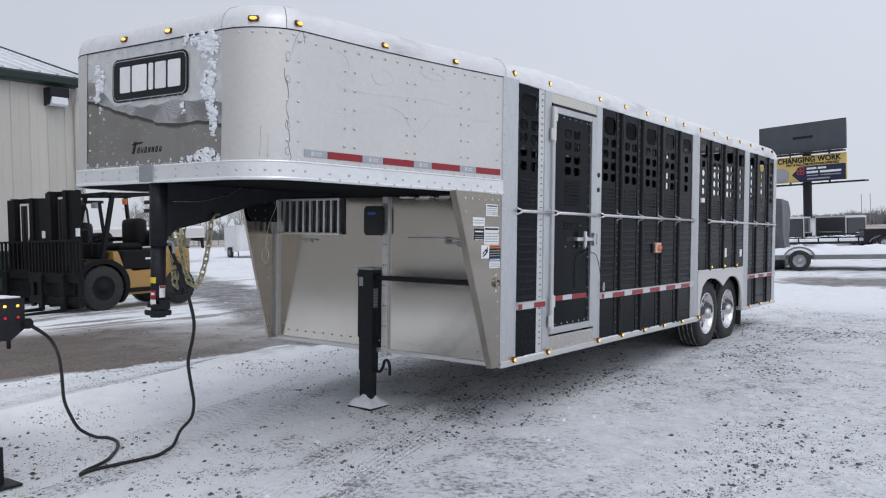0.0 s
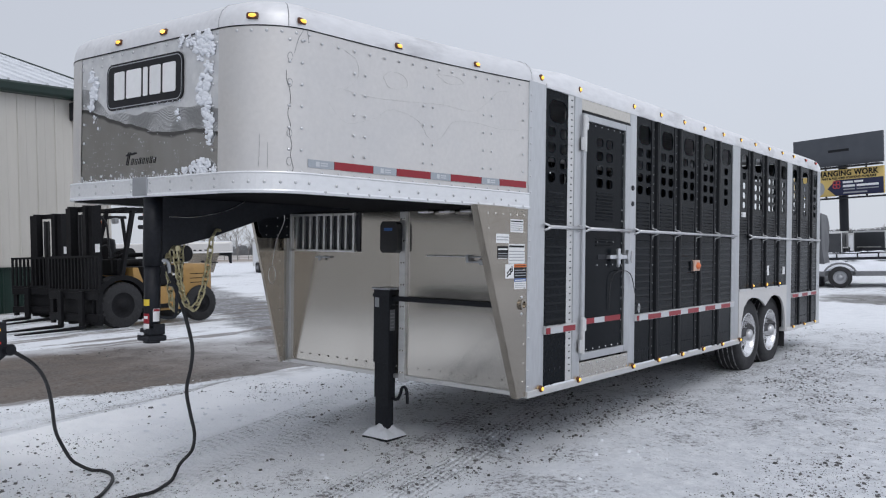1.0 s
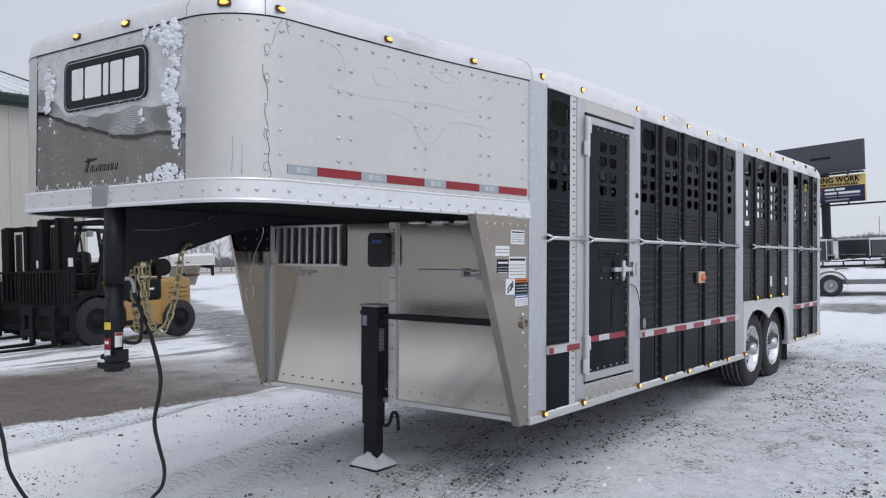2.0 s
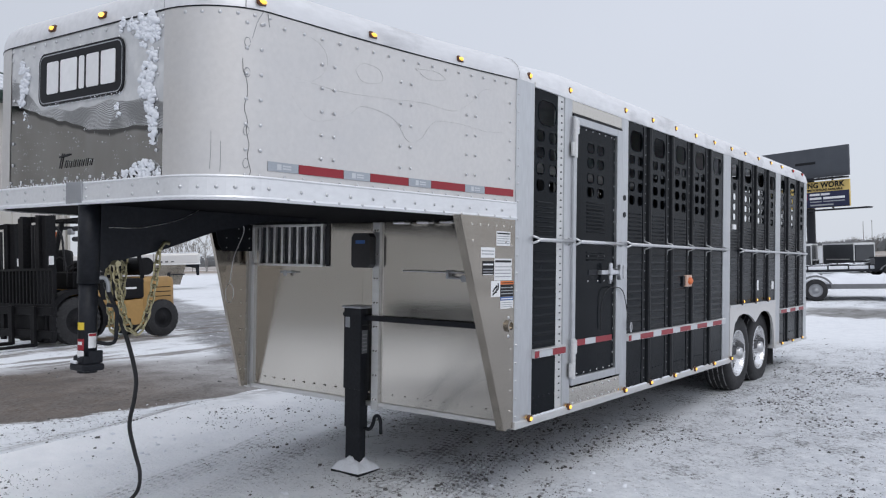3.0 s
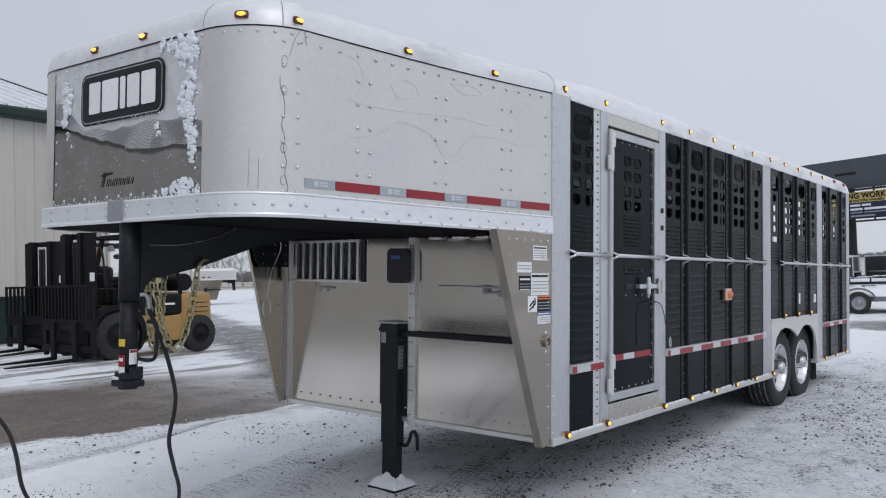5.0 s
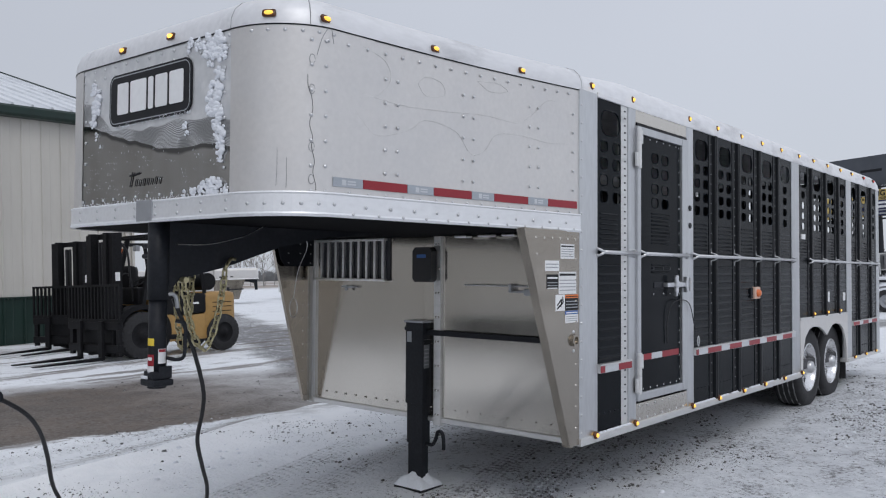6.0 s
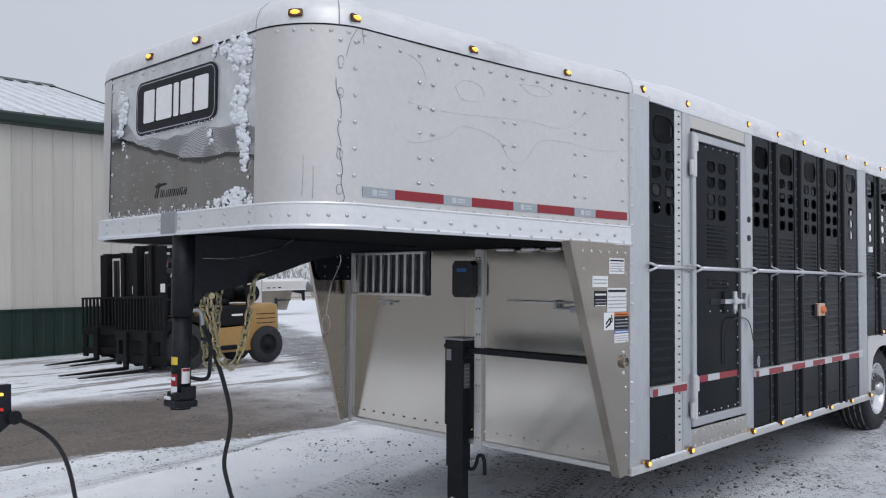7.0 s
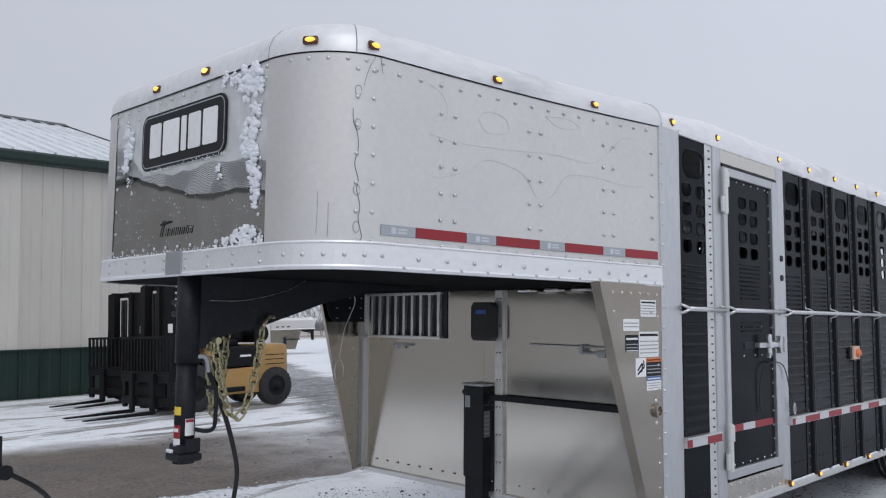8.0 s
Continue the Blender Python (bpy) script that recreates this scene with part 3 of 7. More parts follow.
    l.new(h, k.inputs["Height"])
    l.new(k.outputs[0], b.inputs["Normal"])
    return m


gm.materials.append(ground_material())
ground = tagged(new("ground", gm), "gravel lot under thin rutted snow with a wet thawed strip", "ground", kind="structure")

# loose stones that poke out of the snow
rng = random.Random(4)
vs, fs = [], []
for i in range(230000):
    if i % 5 == 1:
        x, y = rng.uniform(-4.5, 0.0), rng.uniform(-3, 3.5)
    elif i % 3:
        x, y = rng.uniform(-7.5, 5.0), rng.uniform(-3, 10)
    else:
        x, y = rng.gauss(1.0, 1.3), rng.uniform(-3, 7)
    if noise.noise((x * 0.9, y * 0.7, 9)) + 0.7 * noise.noise((x * 2.6, y * 2.2, 4)) + 0.6 * noise.noise((x * 8.0, y * 7.0, 2)) < rng.uniform(-0.12, 1.05):
        continue
    if x < -0.9 and rng.random() < 0.45:
        continue
    s = 0.0022 + 0.0040 * rng.random() ** 2 + 0.016 * rng.random() ** 20
    z = ground_height(x, y) + relief(x, y)
    k = len(vs)
    a = rng.random() * 6.28
    for dx, dy, dz in ((1, 0, -0.2), (0.2, 0.8, -0.2), (-0.9, 0.3, -0.2), (-0.3, -0.8, -0.2), (0.6, 0.15, 0.4), (0.0, 0.55, 0.45), (-0.55, 0.1, 0.4), (-0.1, -0.5, 0.45)):
        dx, dy, dz = dx * rng.uniform(0.7, 1.3), dy * rng.uniform(0.7, 1.3), dz * rng.uniform(0.7, 1.3)
        vs.append((x + s * (dx * math.cos(a) - dy * math.sin(a)), y + s * (dx * math.sin(a) + dy * math.cos(a)), z + s * dz + s * 0.15))
    for j in range(4):
        fs.append((k + j, k + (j + 1) % 4, k + 4 + (j + 1) % 4, k + 4 + j))
    fs.append((k + 4, k + 5, k + 6, k + 7))
me = bpy.data.meshes.new("gravel")
me.from_pydata(vs, [], fs)
me.materials.append(material("loose_stone", (0.125, 0.122, 0.12), 0.85, 0.0, (12, 0.6), None, ((0.5, 0.51, 0.53), 22, 0.55, 0.7, 0.8)))
tagged(new("gravel", me), "scattered loose grey gravel stones on the snow", "gravel", kind="stuff")

vs, fs = [], []
for i in range(2600):
    x, y = rng.uniform(-4.5, 4.5), rng.uniform(-2.6, 9)
    if noise.noise((x * 1.3, y * 1.1, 20)) < 0.05:
        continue
    q = 0.006 + 0.016 * rng.random() ** 3
    z, k = ground_height(x, y) + relief(x, y), len(vs)
    for ring, up in ((1.0, -0.1), (0.75, 0.45)):
        for c in range(6):
            a = 1.047 * c + rng.uniform(-0.3, 0.3)
            vs.append((x + q * ring * math.cos(a) * rng.uniform(0.8, 1.3), y + q * ring * math.sin(a) * rng.uniform(0.8, 1.3), z + q * up))
    vs.append((x, y, z + q * 0.7))
    for c in range(6):
        d = (c + 1) % 6
        fs += [(k + c, k + d, k + 6 + d, k + 6 + c), (k + 6 + c, k + 6 + d, k + 12)]
me = bpy.data.meshes.new("snow_crumbs")
me.from_pydata(vs, [], fs)
me.materials.append(SNOW)
me.shade_smooth()
tagged(new("snow_crumbs", me), "small crumbs of snow kicked over the lot", "snow", kind="stuff")

# ---------------------------------------------------------------- livestock trailer
# own axes: y runs from the coupler to the tail, x = 0 is the door side, z up
WIDE, LONG, Z0, Z1 = 2.38, 7.28, 0.52, 2.565
MID = -WIDE / 2
WALL_Y = 0.03
trailer = tagged(empty("livestock_trailer", LEANING.copy()),
                 "black and aluminium gooseneck livestock trailer parked on snowy gravel", "trailer")


def rounded(yc, zc, w, h, r, seg=4):
    pts = []
    for cx, cz, a0 in ((w / 2 - r, h / 2 - r, 0), (-w / 2 + r, h / 2 - r, 90), (-w / 2 + r, -h / 2 + r, 180), (w / 2 - r, -h / 2 + r, 270)):
        for i in range(seg + 1):
            a = radians(a0 + 90 * i / seg)
            pts.append((yc + cx + r * math.cos(a), zc + cz + r * math.sin(a)))
    return pts


def holed_sheet(bm, y0, y1, z0, z1, holes, x=0.0, thick=0.012, lip=0.0):
    """A sheet in the plane x with rounded openings, given as rows of holes of one height: (zc, h, [(yc, w), ...])."""
    rows = sorted(holes, key=lambda q: q[0])
    cuts = [z0]
    for (za, ha, _), (zb, hb, _) in zip(rows, rows[1:]):
        cuts.append(((za + ha / 2) + (zb - hb / 2)) / 2)
    lo = rows[0][0] - rows[0][1] / 2 - 0.02 if rows else z1
    hi = rows[-1][0] + rows[-1][1] / 2 + 0.015 if rows else z1
    bands = [(z0, lo, None)]
    edges = [lo] + cuts[1:] + [hi]
    for i, q in enumerate(rows):
        bands.append((edges[i], edges[i + 1], q))
    bands.append((hi, z1, None))

    def face(pts):
        bm.faces.new([bm.verts.new((x, *p)) for p in pts])
        bm.faces.new([bm.verts.new((x - thick, *p)) for p in pts[::-1]])

    for za, zb, q in bands:
        if zb - za < 1e-4:
            continue
        if q is None:
            face(((y0, za), (y1, za), (y1, zb), (y0, zb)))
            continue
        zc, h, cols = q
        cols = sorted(cols)
        ye = [y0] + [((a[0] + a[1] / 2) + (b[0] - b[1] / 2)) / 2 for a, b in zip(cols, cols[1:])] + [y1]
        for j, (yc, w) in enumerate(cols):
            ya, yb = ye[j], ye[j + 1]
            if yc - w / 2 - ya > 0.06:
                face(((ya, za), (yc - w / 2 - 0.03, za), (yc - w / 2 - 0.03, zb), (ya, zb)))
                ya = yc - w / 2 - 0.03
            if yb - yc - w / 2 > 0.06:
                face(((yc + w / 2 + 0.03, za), (yb, za), (yb, zb), (yc + w / 2 + 0.03, zb)))
                yb = yc + w / 2 + 0.03
            ring = rounded(yc, zc, w, h, min(w, h) * 0.44)
            n = len(ring)
            outer = []
            for py, pz in ring:
                dy, dz = py - yc, pz - zc
                k = min(((yb - yc) if dy > 0 else (yc - ya)) / max(abs(dy), 1e-6), ((zb - zc) if dz > 0 else (zc - za)) / max(abs(dz), 1e-6))
                outer.append((yc + dy * k, zc + dz * k))
            for i in range(n):
                i2 = (i + 1) % n
                pts = [ring[i], outer[i], outer[i2], ring[i2]]
                a, b = outer[i], outer[i2]
                if abs(a[0] - b[0]) > 1e-6 and abs(a[1] - b[1]) > 1e-6:
                    cy = yb if max(a[0], b[0]) > yb - 1e-6 else ya
                    cz = zb if max(a[1], b[1]) > zb - 1e-6 else za
                    pts = [ring[i], a, (cy, cz), b, ring[i2]]
                face(pts)
                bm.faces.new([bm.verts.new(p) for p in ((x, *ring[i]), (x, *ring[i2]), (x - thick, *ring[i2]), (x - thick, *ring[i]))])
            if lip:
                for i in range(n):
                    i2 = (i + 1) % n
                    def out(p, g):
                        return (yc + (p[0] - yc) * (1 + g / w * 2), zc + (p[1] - zc) * (1 + g / h * 2))
                    a0, a1, b0, b1 = ring[i], ring[i2], out(ring[i], 0.009), out(ring[i2], 0.009)
                    bm.faces.new([bm.verts.new(p) for p in ((x + lip, *out(a0, 0.003)), (x + lip, *out(a1, 0.003)), (x, *b1), (x, *b0))])
                    bm.faces.new([bm.verts.new(p) for p in ((x, *a0), (x, *a1), (x + lip, *out(a1, 0.003)), (x + lip, *out(a0, 0.003)))])
    return bm


def bead(bm, y0, y1, z, h, x, out):
    """A pressed horizontal bead on a sheet."""
    a = [(x, y0, z - h / 2), (x, y1, z - h / 2), (x + out, y1 - 0.006, z), (x + out, y0 + 0.006, z), (x, y1, z + h / 2), (x, y0, z + h / 2)]
    v = [bm.verts.new(p) for p in a]
    bm.faces.new((v[0], v[1], v[2], v[3]))
    bm.faces.new((v[3], v[2], v[4], v[5]))
    bm.faces.new((v[0], v[3], v[5]))
    bm.faces.new((v[1], v[4], v[2]))


HOLE_Z = (2.265, 2.162, 2.06, 1.96)


def side_panel_mesh(w, low=Z0 + 0.03, top=Z1, open_=1.0, single=False):
    bm = bmesh.new()
    c, cols = w / 2, ([w / 2 + 0.01] if single else [w / 2 - 0.060, w / 2 + 0.096])
    if open_ < 1:
        cols = cols[:1]
    rows = [(2.412, 0.150 * open_, [(c + 0.02, min(0.225, w - 0.07) * open_)])] + [(z, 0.066 * open_, [(q, 0.09 * open_) for q in cols]) for z in HOLE_Z]
    holed_sheet(bm, 0, w, low, top, rows, 0, 0.004, 0.003)
    for i in range(8):
        bead(bm, w * 0.14, w * 0.86, 1.855 - 0.03 * i, 0.015, 0, 0.006)
    z = 1.54
    while z > max(low + 0.1, 0.97):
        bead(bm, 0.02, w - 0.02, z, 0.026, 0, 0.006)
        z -= 0.055
    me = bpy.data.meshes.new("side_panel")
    bm.to_mesh(me)
    bm.free()
    me.materials.append(BLACK_PANEL)
    return me


RIBS = (1.92, 2.395, 2.885, 3.364, 4.37, 4.855, 5.34, 6.22, 6.78)
BAYS = [(0.206, 0.51)]
UPPER = [4.05, 4.37, 4.855, 5.34, 5.75]
REAR = [5.95, 6.22, 6.78, 7.14]
meshes = {}


def panels_for(spans, low, flip=False):
    for a, b in spans:
        small = 0.16 if flip else 1.0
        single = a > 3.4 and not (4.4 < a < 5.2)
        key = (round(b - a, 3), low, small, single)
        if key not in meshes:
            meshes[key] = side_panel_mesh(b - a, low, open_=small, single=single)
        if flip:
            again("side_panel", meshes[key], trailer, Matrix.Translation((-WIDE + 0.02, b, 0)) @ Matrix.Rotation(math.pi, 4, "Z"))
        else:
            again("side_panel", meshes[key], trailer, Matrix.Translation((-0.004, a, 0)))


def bays(e):
    return [(a + (0.10 if i else 0.0), b - (0.03 if i < len(e) - 2 else 0.0)) for i, (a, b) in enumerate(zip(e, e[1:]))]


BAYS += bays([1.585, 1.92, 2.395, 2.885, 3.364, 3.83])


for flip in (False, True):
    panels_for(BAYS, Z0 + 0.03, flip)
    panels_for(bays(UPPER), 1.06, flip)
    panels_for(bays(REAR), Z0 + 0.03, flip)
panels_for([(0.55, 1.05), (1.09, 1.55)], Z0 + 0.03, True)

# ribs: folded black uprights between the panels
for side in (0, 1):
    for y in RIBS:
        low = 1.06 if 4.1 < y < 5.7 else Z0 + 0.03
        bm = bmesh.new()
        prism(bm, [(-0.03, y - 0.036), (0.0, y - 0.036), (0.001, y + 0.028), (0.013, y + 0.036), (0.019, y + 0.044), (0.020, y + 0.060), (0.016, y + 0.064), (0.020, y + 0.068), (0.020, y + 0.088), (0.015, y + 0.094), (-0.004, y + 0.104), (-0.03, y + 0.104)], "z", low, Z1 - 0.02)
        if side:
            for v in bm.verts:
                v.co.x = -WIDE - v.co.x
            bmesh.ops.reverse_faces(bm, faces=bm.faces)
        part("rib", bm, BLACK_RIB, trailer)

# aluminium posts
for side in (0, 1):
    for a, b in ((0.0, 0.206), (0.592, 0.693), (1.466, 1.585), (3.83, 4.05), (5.75, 5.95), (7.14, LONG)):
        if side and 0.5 < a < 1.5:
            continue
        x0, x1 = (-0.05, 0.006) if not side else (-WIDE - 0.006, -WIDE + 0.05)
        part("post", boxed(x0, x1, a, b, Z0 - 0.0, Z1, bevel=0.006), POST_ALU, trailer)
part("hinge_strip", boxed(-0.03, -0.002, 0.51, 0.592, Z0 + 0.02, Z1 - 0.01, bevel=0.004), ALU, trailer)
bm = bmesh.new()
for i in range(44):
    box(bm, -0.002, 0.002, 0.549, 0.563, Z0 + 0.1 + i * 0.045, Z0 + 0.108 + i * 0.045)
tagged(part("piano_hinge", bm, BLACK_STEEL, trailer), kind="stuff")

# rails, roof, floor
part("top_rail", boxed(-WIDE - 0.004, -WIDE + 0.06, 0.0, LONG, Z1 - 0.022, Z1 + 0.03, bevel=0.004), ALU, trailer)
part("top_rail", boxed(-0.06, 0.009, 0.206, LONG, Z1 - 0.018, Z1 + 0.012, bevel=0.003), ROOFCAP, trailer)
bm = bmesh.new()
for a, b in ((0.0, 4.06), (5.74, LONG)):
    box(bm, -0.08, 0.018, a, b, Z0 - 0.012, Z0 + 0.032, bevel=0.005)
part("bottom_rail", bm, ALU, trailer)
bm = bmesh.new()
box(bm, -WIDE - 0.01, -WIDE + 0.06, 0.0, LONG, Z0 - 0.012, Z0 + 0.032)
part("bottom_rail", bm, ALU, trailer)
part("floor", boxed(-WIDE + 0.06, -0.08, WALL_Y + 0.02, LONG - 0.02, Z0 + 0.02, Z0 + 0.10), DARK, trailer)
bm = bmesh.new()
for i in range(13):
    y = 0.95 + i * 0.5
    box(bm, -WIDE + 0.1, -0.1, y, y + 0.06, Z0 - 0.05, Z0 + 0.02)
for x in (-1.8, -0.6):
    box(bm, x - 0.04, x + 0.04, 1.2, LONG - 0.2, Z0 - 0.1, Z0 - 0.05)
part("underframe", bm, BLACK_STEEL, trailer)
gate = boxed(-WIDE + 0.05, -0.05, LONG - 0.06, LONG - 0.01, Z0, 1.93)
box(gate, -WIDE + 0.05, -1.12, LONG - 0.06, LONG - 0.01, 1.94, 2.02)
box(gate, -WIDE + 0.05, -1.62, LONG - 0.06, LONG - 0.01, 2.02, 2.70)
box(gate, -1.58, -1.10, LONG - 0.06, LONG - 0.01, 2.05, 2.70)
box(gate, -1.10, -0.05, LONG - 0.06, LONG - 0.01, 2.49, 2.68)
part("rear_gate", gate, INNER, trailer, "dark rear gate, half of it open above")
part("tail_frame", box(box(boxed(-WIDE + 0.0, -0.0, LONG - 0.06, LONG + 0.01, 2.48, 2.58), -WIDE + 0.05, -WIDE + 0.09, LONG - 0.05, LONG - 0.01, 2.0, 2.5), -1.22, -1.16, LONG - 0.05, LONG - 0.01, 2.0, 2.5), ALU, trailer)

# roof cap: rounded shoulder along both sides, low crown
SHOULDER = ((0.0, 0.0), (0.004, 0.050), (0.022, 0.094), (0.055, 0.127), (0.11, 0.149), (0.22, 0.165))


def plan(n_corner=14):
    """Outline of the nose seen from above, from the door side round the front to the far side."""
    pts = [(0.0, 0.06), (0.0, 0.0)]
    for i in range(1, 10):
        pts.append((-0.155 * i / 9, -1.70 * i / 9))
    right = []
    for i in range(1, n_corner + 1):
        a = radians(90 * i / n_corner)
        right.append((-0.515 + 0.36 * math.cos(a), -1.70 - 0.30 * math.sin(a)))
    pts += right
    left = [(-WIDE - x, y) for x, y in pts[::-1]]
    front = [(-0.515 + (-WIDE + 1.03) * i / 12, -2.0) for i in range(1, 12)]
    return pts + front + left


OUT = plan()


def inset(pts, d):
    res = []
    for i, p in enumerate(pts):
        a, b = pts[max(i - 1, 0)], pts[min(i + 1, len(pts) - 1)]
        t = Vector((b[0] - a[0], b[1] - a[1])).normalized()
        nrm = Vector((t.y, -t.x))
        res.append((p[0] - nrm.x * d, p[1] - nrm.y * d))
    return res


# the outline runs clockwise seen from above, so its left side is outward
side_sign = -1.0 if inset(OUT, 0.1)[15][0] > OUT[15][0] else 1.0


def skirt(bm, levels, pts=OUT, close=None):
    rings = [[bm.verts.new((x, y, z)) for x, y in inset(pts, side_sign * d)] for d, z in levels]
    for a, b in zip(rings, rings[1:]):
        for i in range(len(a) - 1):
            bm.faces.new((a[i], a[i + 1], b[i + 1], b[i]))
    if close is not None:
        c = [bm.verts.new((v.co.x, v.co.y, close)) for v in (rings[-1][0], rings[-1][-1])]
        bm.faces.new(rings[-1] + [])
    bmesh.ops.recalc_face_normals(bm, faces=bm.faces)
    return bm


i0, i1 = 11, 11 + 14
Z_SEAM, Z_RAIL, Z_RAIL0 = 2.555, 1.835, 1.735
part("nose_side_sheet", skirt(bmesh.new(), ((0.002, Z_RAIL0), (0.002, Z_SEAM)), OUT[:i0]), ALU_SHEET, trailer, "dull aluminium sheet with melt marks", True)
part("nose_corner_sheet", skirt(bmesh.new(), ((0.0, Z_RAIL0), (0.0, Z_SEAM)), OUT[i0 - 2:i1]), ALU_SHEET, trailer, "rounded dull aluminium corner", True)
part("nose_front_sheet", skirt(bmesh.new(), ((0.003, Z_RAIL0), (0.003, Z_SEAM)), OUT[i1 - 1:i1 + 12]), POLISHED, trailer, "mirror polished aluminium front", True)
part("nose_far_sheet", skirt(bmesh.new(), ((0.0, Z_RAIL0), (0.0, Z_SEAM)), OUT[i1 + 11:]), ALU_SHEET, trailer, "", True)
bm = skirt(bmesh.new(), tuple((d, Z_SEAM + 0.0 + h) for d, h in SHOULDER))
top = [v for v in bm.verts if v.co.z > Z_SEAM + 0.1649]
top.sort(key=lambda v: math.atan2(v.co.y + 0.8, v.co.x - MID))
ring = [bm.verts.new((MID + (v.co.x - MID) * 0.5, v.co.y * 0.55, Z_SEAM + 0.20)) for v in top]
for i in range(len(top) - 1):
    try:
        bm.faces.new((top[i], top[i + 1], ring[i + 1], ring[i]))
    except ValueError:
        pass
bmesh.ops.recalc_face_normals(bm, faces=bm.faces)
part("nose_roof_cap", bm, ROOFCAP, trailer, "frosted aluminium roof cap", True)
bm = skirt(bmesh.new(), ((0.012, Z_SEAM - 0.0035), (-0.0025, Z_SEAM - 0.0035), (-0.0025, Z_SEAM + 0.002), (0.012, Z_SEAM + 0.002)))
part("roof_seam", bm, BLACK_RIB, trailer)
bm = skirt(bmesh.new(), ((0.01, Z_RAIL0 - 0.004), (-0.014, Z_RAIL0 - 0.004), (-0.018, Z_RAIL0 + 0.006), (-0.014, Z_RAIL0 + 0.014), (-0.012, Z_RAIL - 0.012), (-0.017, Z_RAIL - 0.006), (-0.014, Z_RAIL), (0.01, Z_RAIL)), OUT[1:-1])
part("nose_rail", bm, RAIL, trailer, "bright extruded aluminium rail")
bm = bmesh.new()
bm.faces.new([bm.verts.new((x, y, Z_RAIL0 + 0.002)) for x, y in inset(OUT, side_sign * 0.005)])
bmesh.ops.recalc_face_normals(bm, faces=bm.faces)
part("nose_underside", bm, UNDERCOAT, trailer)
# main roof
prof = [(-d, Z1 + 0.012 + h) for d, h in SHOULDER]
prof = prof + [(-0.6, Z1 + 0.198), (MID, Z1 + 0.212)] + [(-WIDE - x, z) for x, z in prof[::-1]]
prof.insert(8, (-WIDE + 0.6, Z1 + 0.198))
bm = bmesh.new()
rows = []
for y, f, drop in ((0.045, 0.84, 0.0235), (0.6, 1.0, 0), (LONG - 0.12, 1.0, 0), (LONG - 0.04, 0.94, 0.02), (LONG + 0.0, 0.80, 0.06), (LONG + 0.012, 0.6, 0.11)):
    rows.append([bm.verts.new((x, y, max(Z1 + 0.012, Z1 + 0.012 + (z - Z1 - 0.012) * f) - (drop if y < 1 else 0))) for x, z in prof])
for a, b in zip(rows, rows[1:]):
    for i in range(len(a) - 1):
        bm.faces.new((a[i], b[i], b[i + 1], a[i + 1]))
bmesh.ops.recalc_face_normals(bm, faces=bm.faces)
part("roof", bm, ROOFCAP, trailer, "frosted aluminium roof with thin snow", True)
# snow lying on the roof crown
bm = bmesh.new()
N = 60
grid = [[bm.verts.new((-0.12 - (WIDE - 0.24) * i / 8, 0.9 + (LONG - 1.0) * j / N, Z1 + 0.159 + min(j / 6, 1) * 0.002 + 0.055 * math.sin(math.pi * i / 8) + 0.012 * noise.noise((i * 2.1, j * 0.6, 1)))) for i in range(9)] for j in range(N + 1)]
for a, b in zip(grid, grid[1:]):
    for i in range(8):
        bm.faces.new((a[i], b[i], b[i + 1], a[i + 1]))
bmesh.ops.recalc_face_normals(bm, faces=bm.faces)
part("roof_snow", bm, SNOW, trailer, "thin layer of snow", True)

# front bulkhead under the nose
part("bulkhead_sheet", boxed(-WIDE + 0.01, -1.107, WALL_Y, WALL_Y + 0.03, Z0 + 0.02, Z_RAIL0), BRUSHED, trailer, "brushed aluminium sheet")
part("bulkhead_sheet", boxed(-1.043, -0.01, WALL_Y - 0.006, WALL_Y + 0.03, Z0 + 0.02, Z_RAIL0), BRUSHED, trailer, "brushed aluminium sheet")
part("bulkhead_post", boxed(-1.105, -1.045, WALL_Y - 0.03, WALL_Y + 0.03, Z0 - 0.03, Z_RAIL0, bevel=0.004), ALU, trailer)
part("bulkhead_channel", boxed(-1.205, -1.107, WALL_Y - 0.014, WALL_Y + 0.01, 1.02, Z_RAIL0, bevel=0.003), BRUSHED, trailer)
part("bulkhead_rail", boxed(-WIDE + 0.02, -0.02, WALL_Y - 0.02, WALL_Y + 0.04, Z0 - 0.01, Z0 + 0.022, bevel=0.004), ALU, trailer)
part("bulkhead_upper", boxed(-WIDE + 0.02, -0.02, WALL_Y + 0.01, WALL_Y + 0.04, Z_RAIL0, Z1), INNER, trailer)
wing = [(-0.545, Z_RAIL0), (0.0, Z_RAIL0), (0.0, Z0), (-0.09, Z0)]
far_wing = [(-0.36, Z_RAIL0), (0.0, Z_RAIL0), (0.0, Z0), (-0.05, Z0)]
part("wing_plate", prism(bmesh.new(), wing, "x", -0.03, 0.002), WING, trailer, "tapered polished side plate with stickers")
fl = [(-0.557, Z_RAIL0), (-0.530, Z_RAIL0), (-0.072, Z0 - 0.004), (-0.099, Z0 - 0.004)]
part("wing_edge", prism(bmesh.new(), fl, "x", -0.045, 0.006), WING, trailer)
fl = [(-0.365, Z_RAIL0), (-0.345, Z_RAIL0), (-0.035, Z0 - 0.004), (-0.055, Z0 - 0.004)]
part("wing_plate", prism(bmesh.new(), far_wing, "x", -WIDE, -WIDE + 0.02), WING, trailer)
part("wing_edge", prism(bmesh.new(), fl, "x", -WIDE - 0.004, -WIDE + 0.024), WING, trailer)
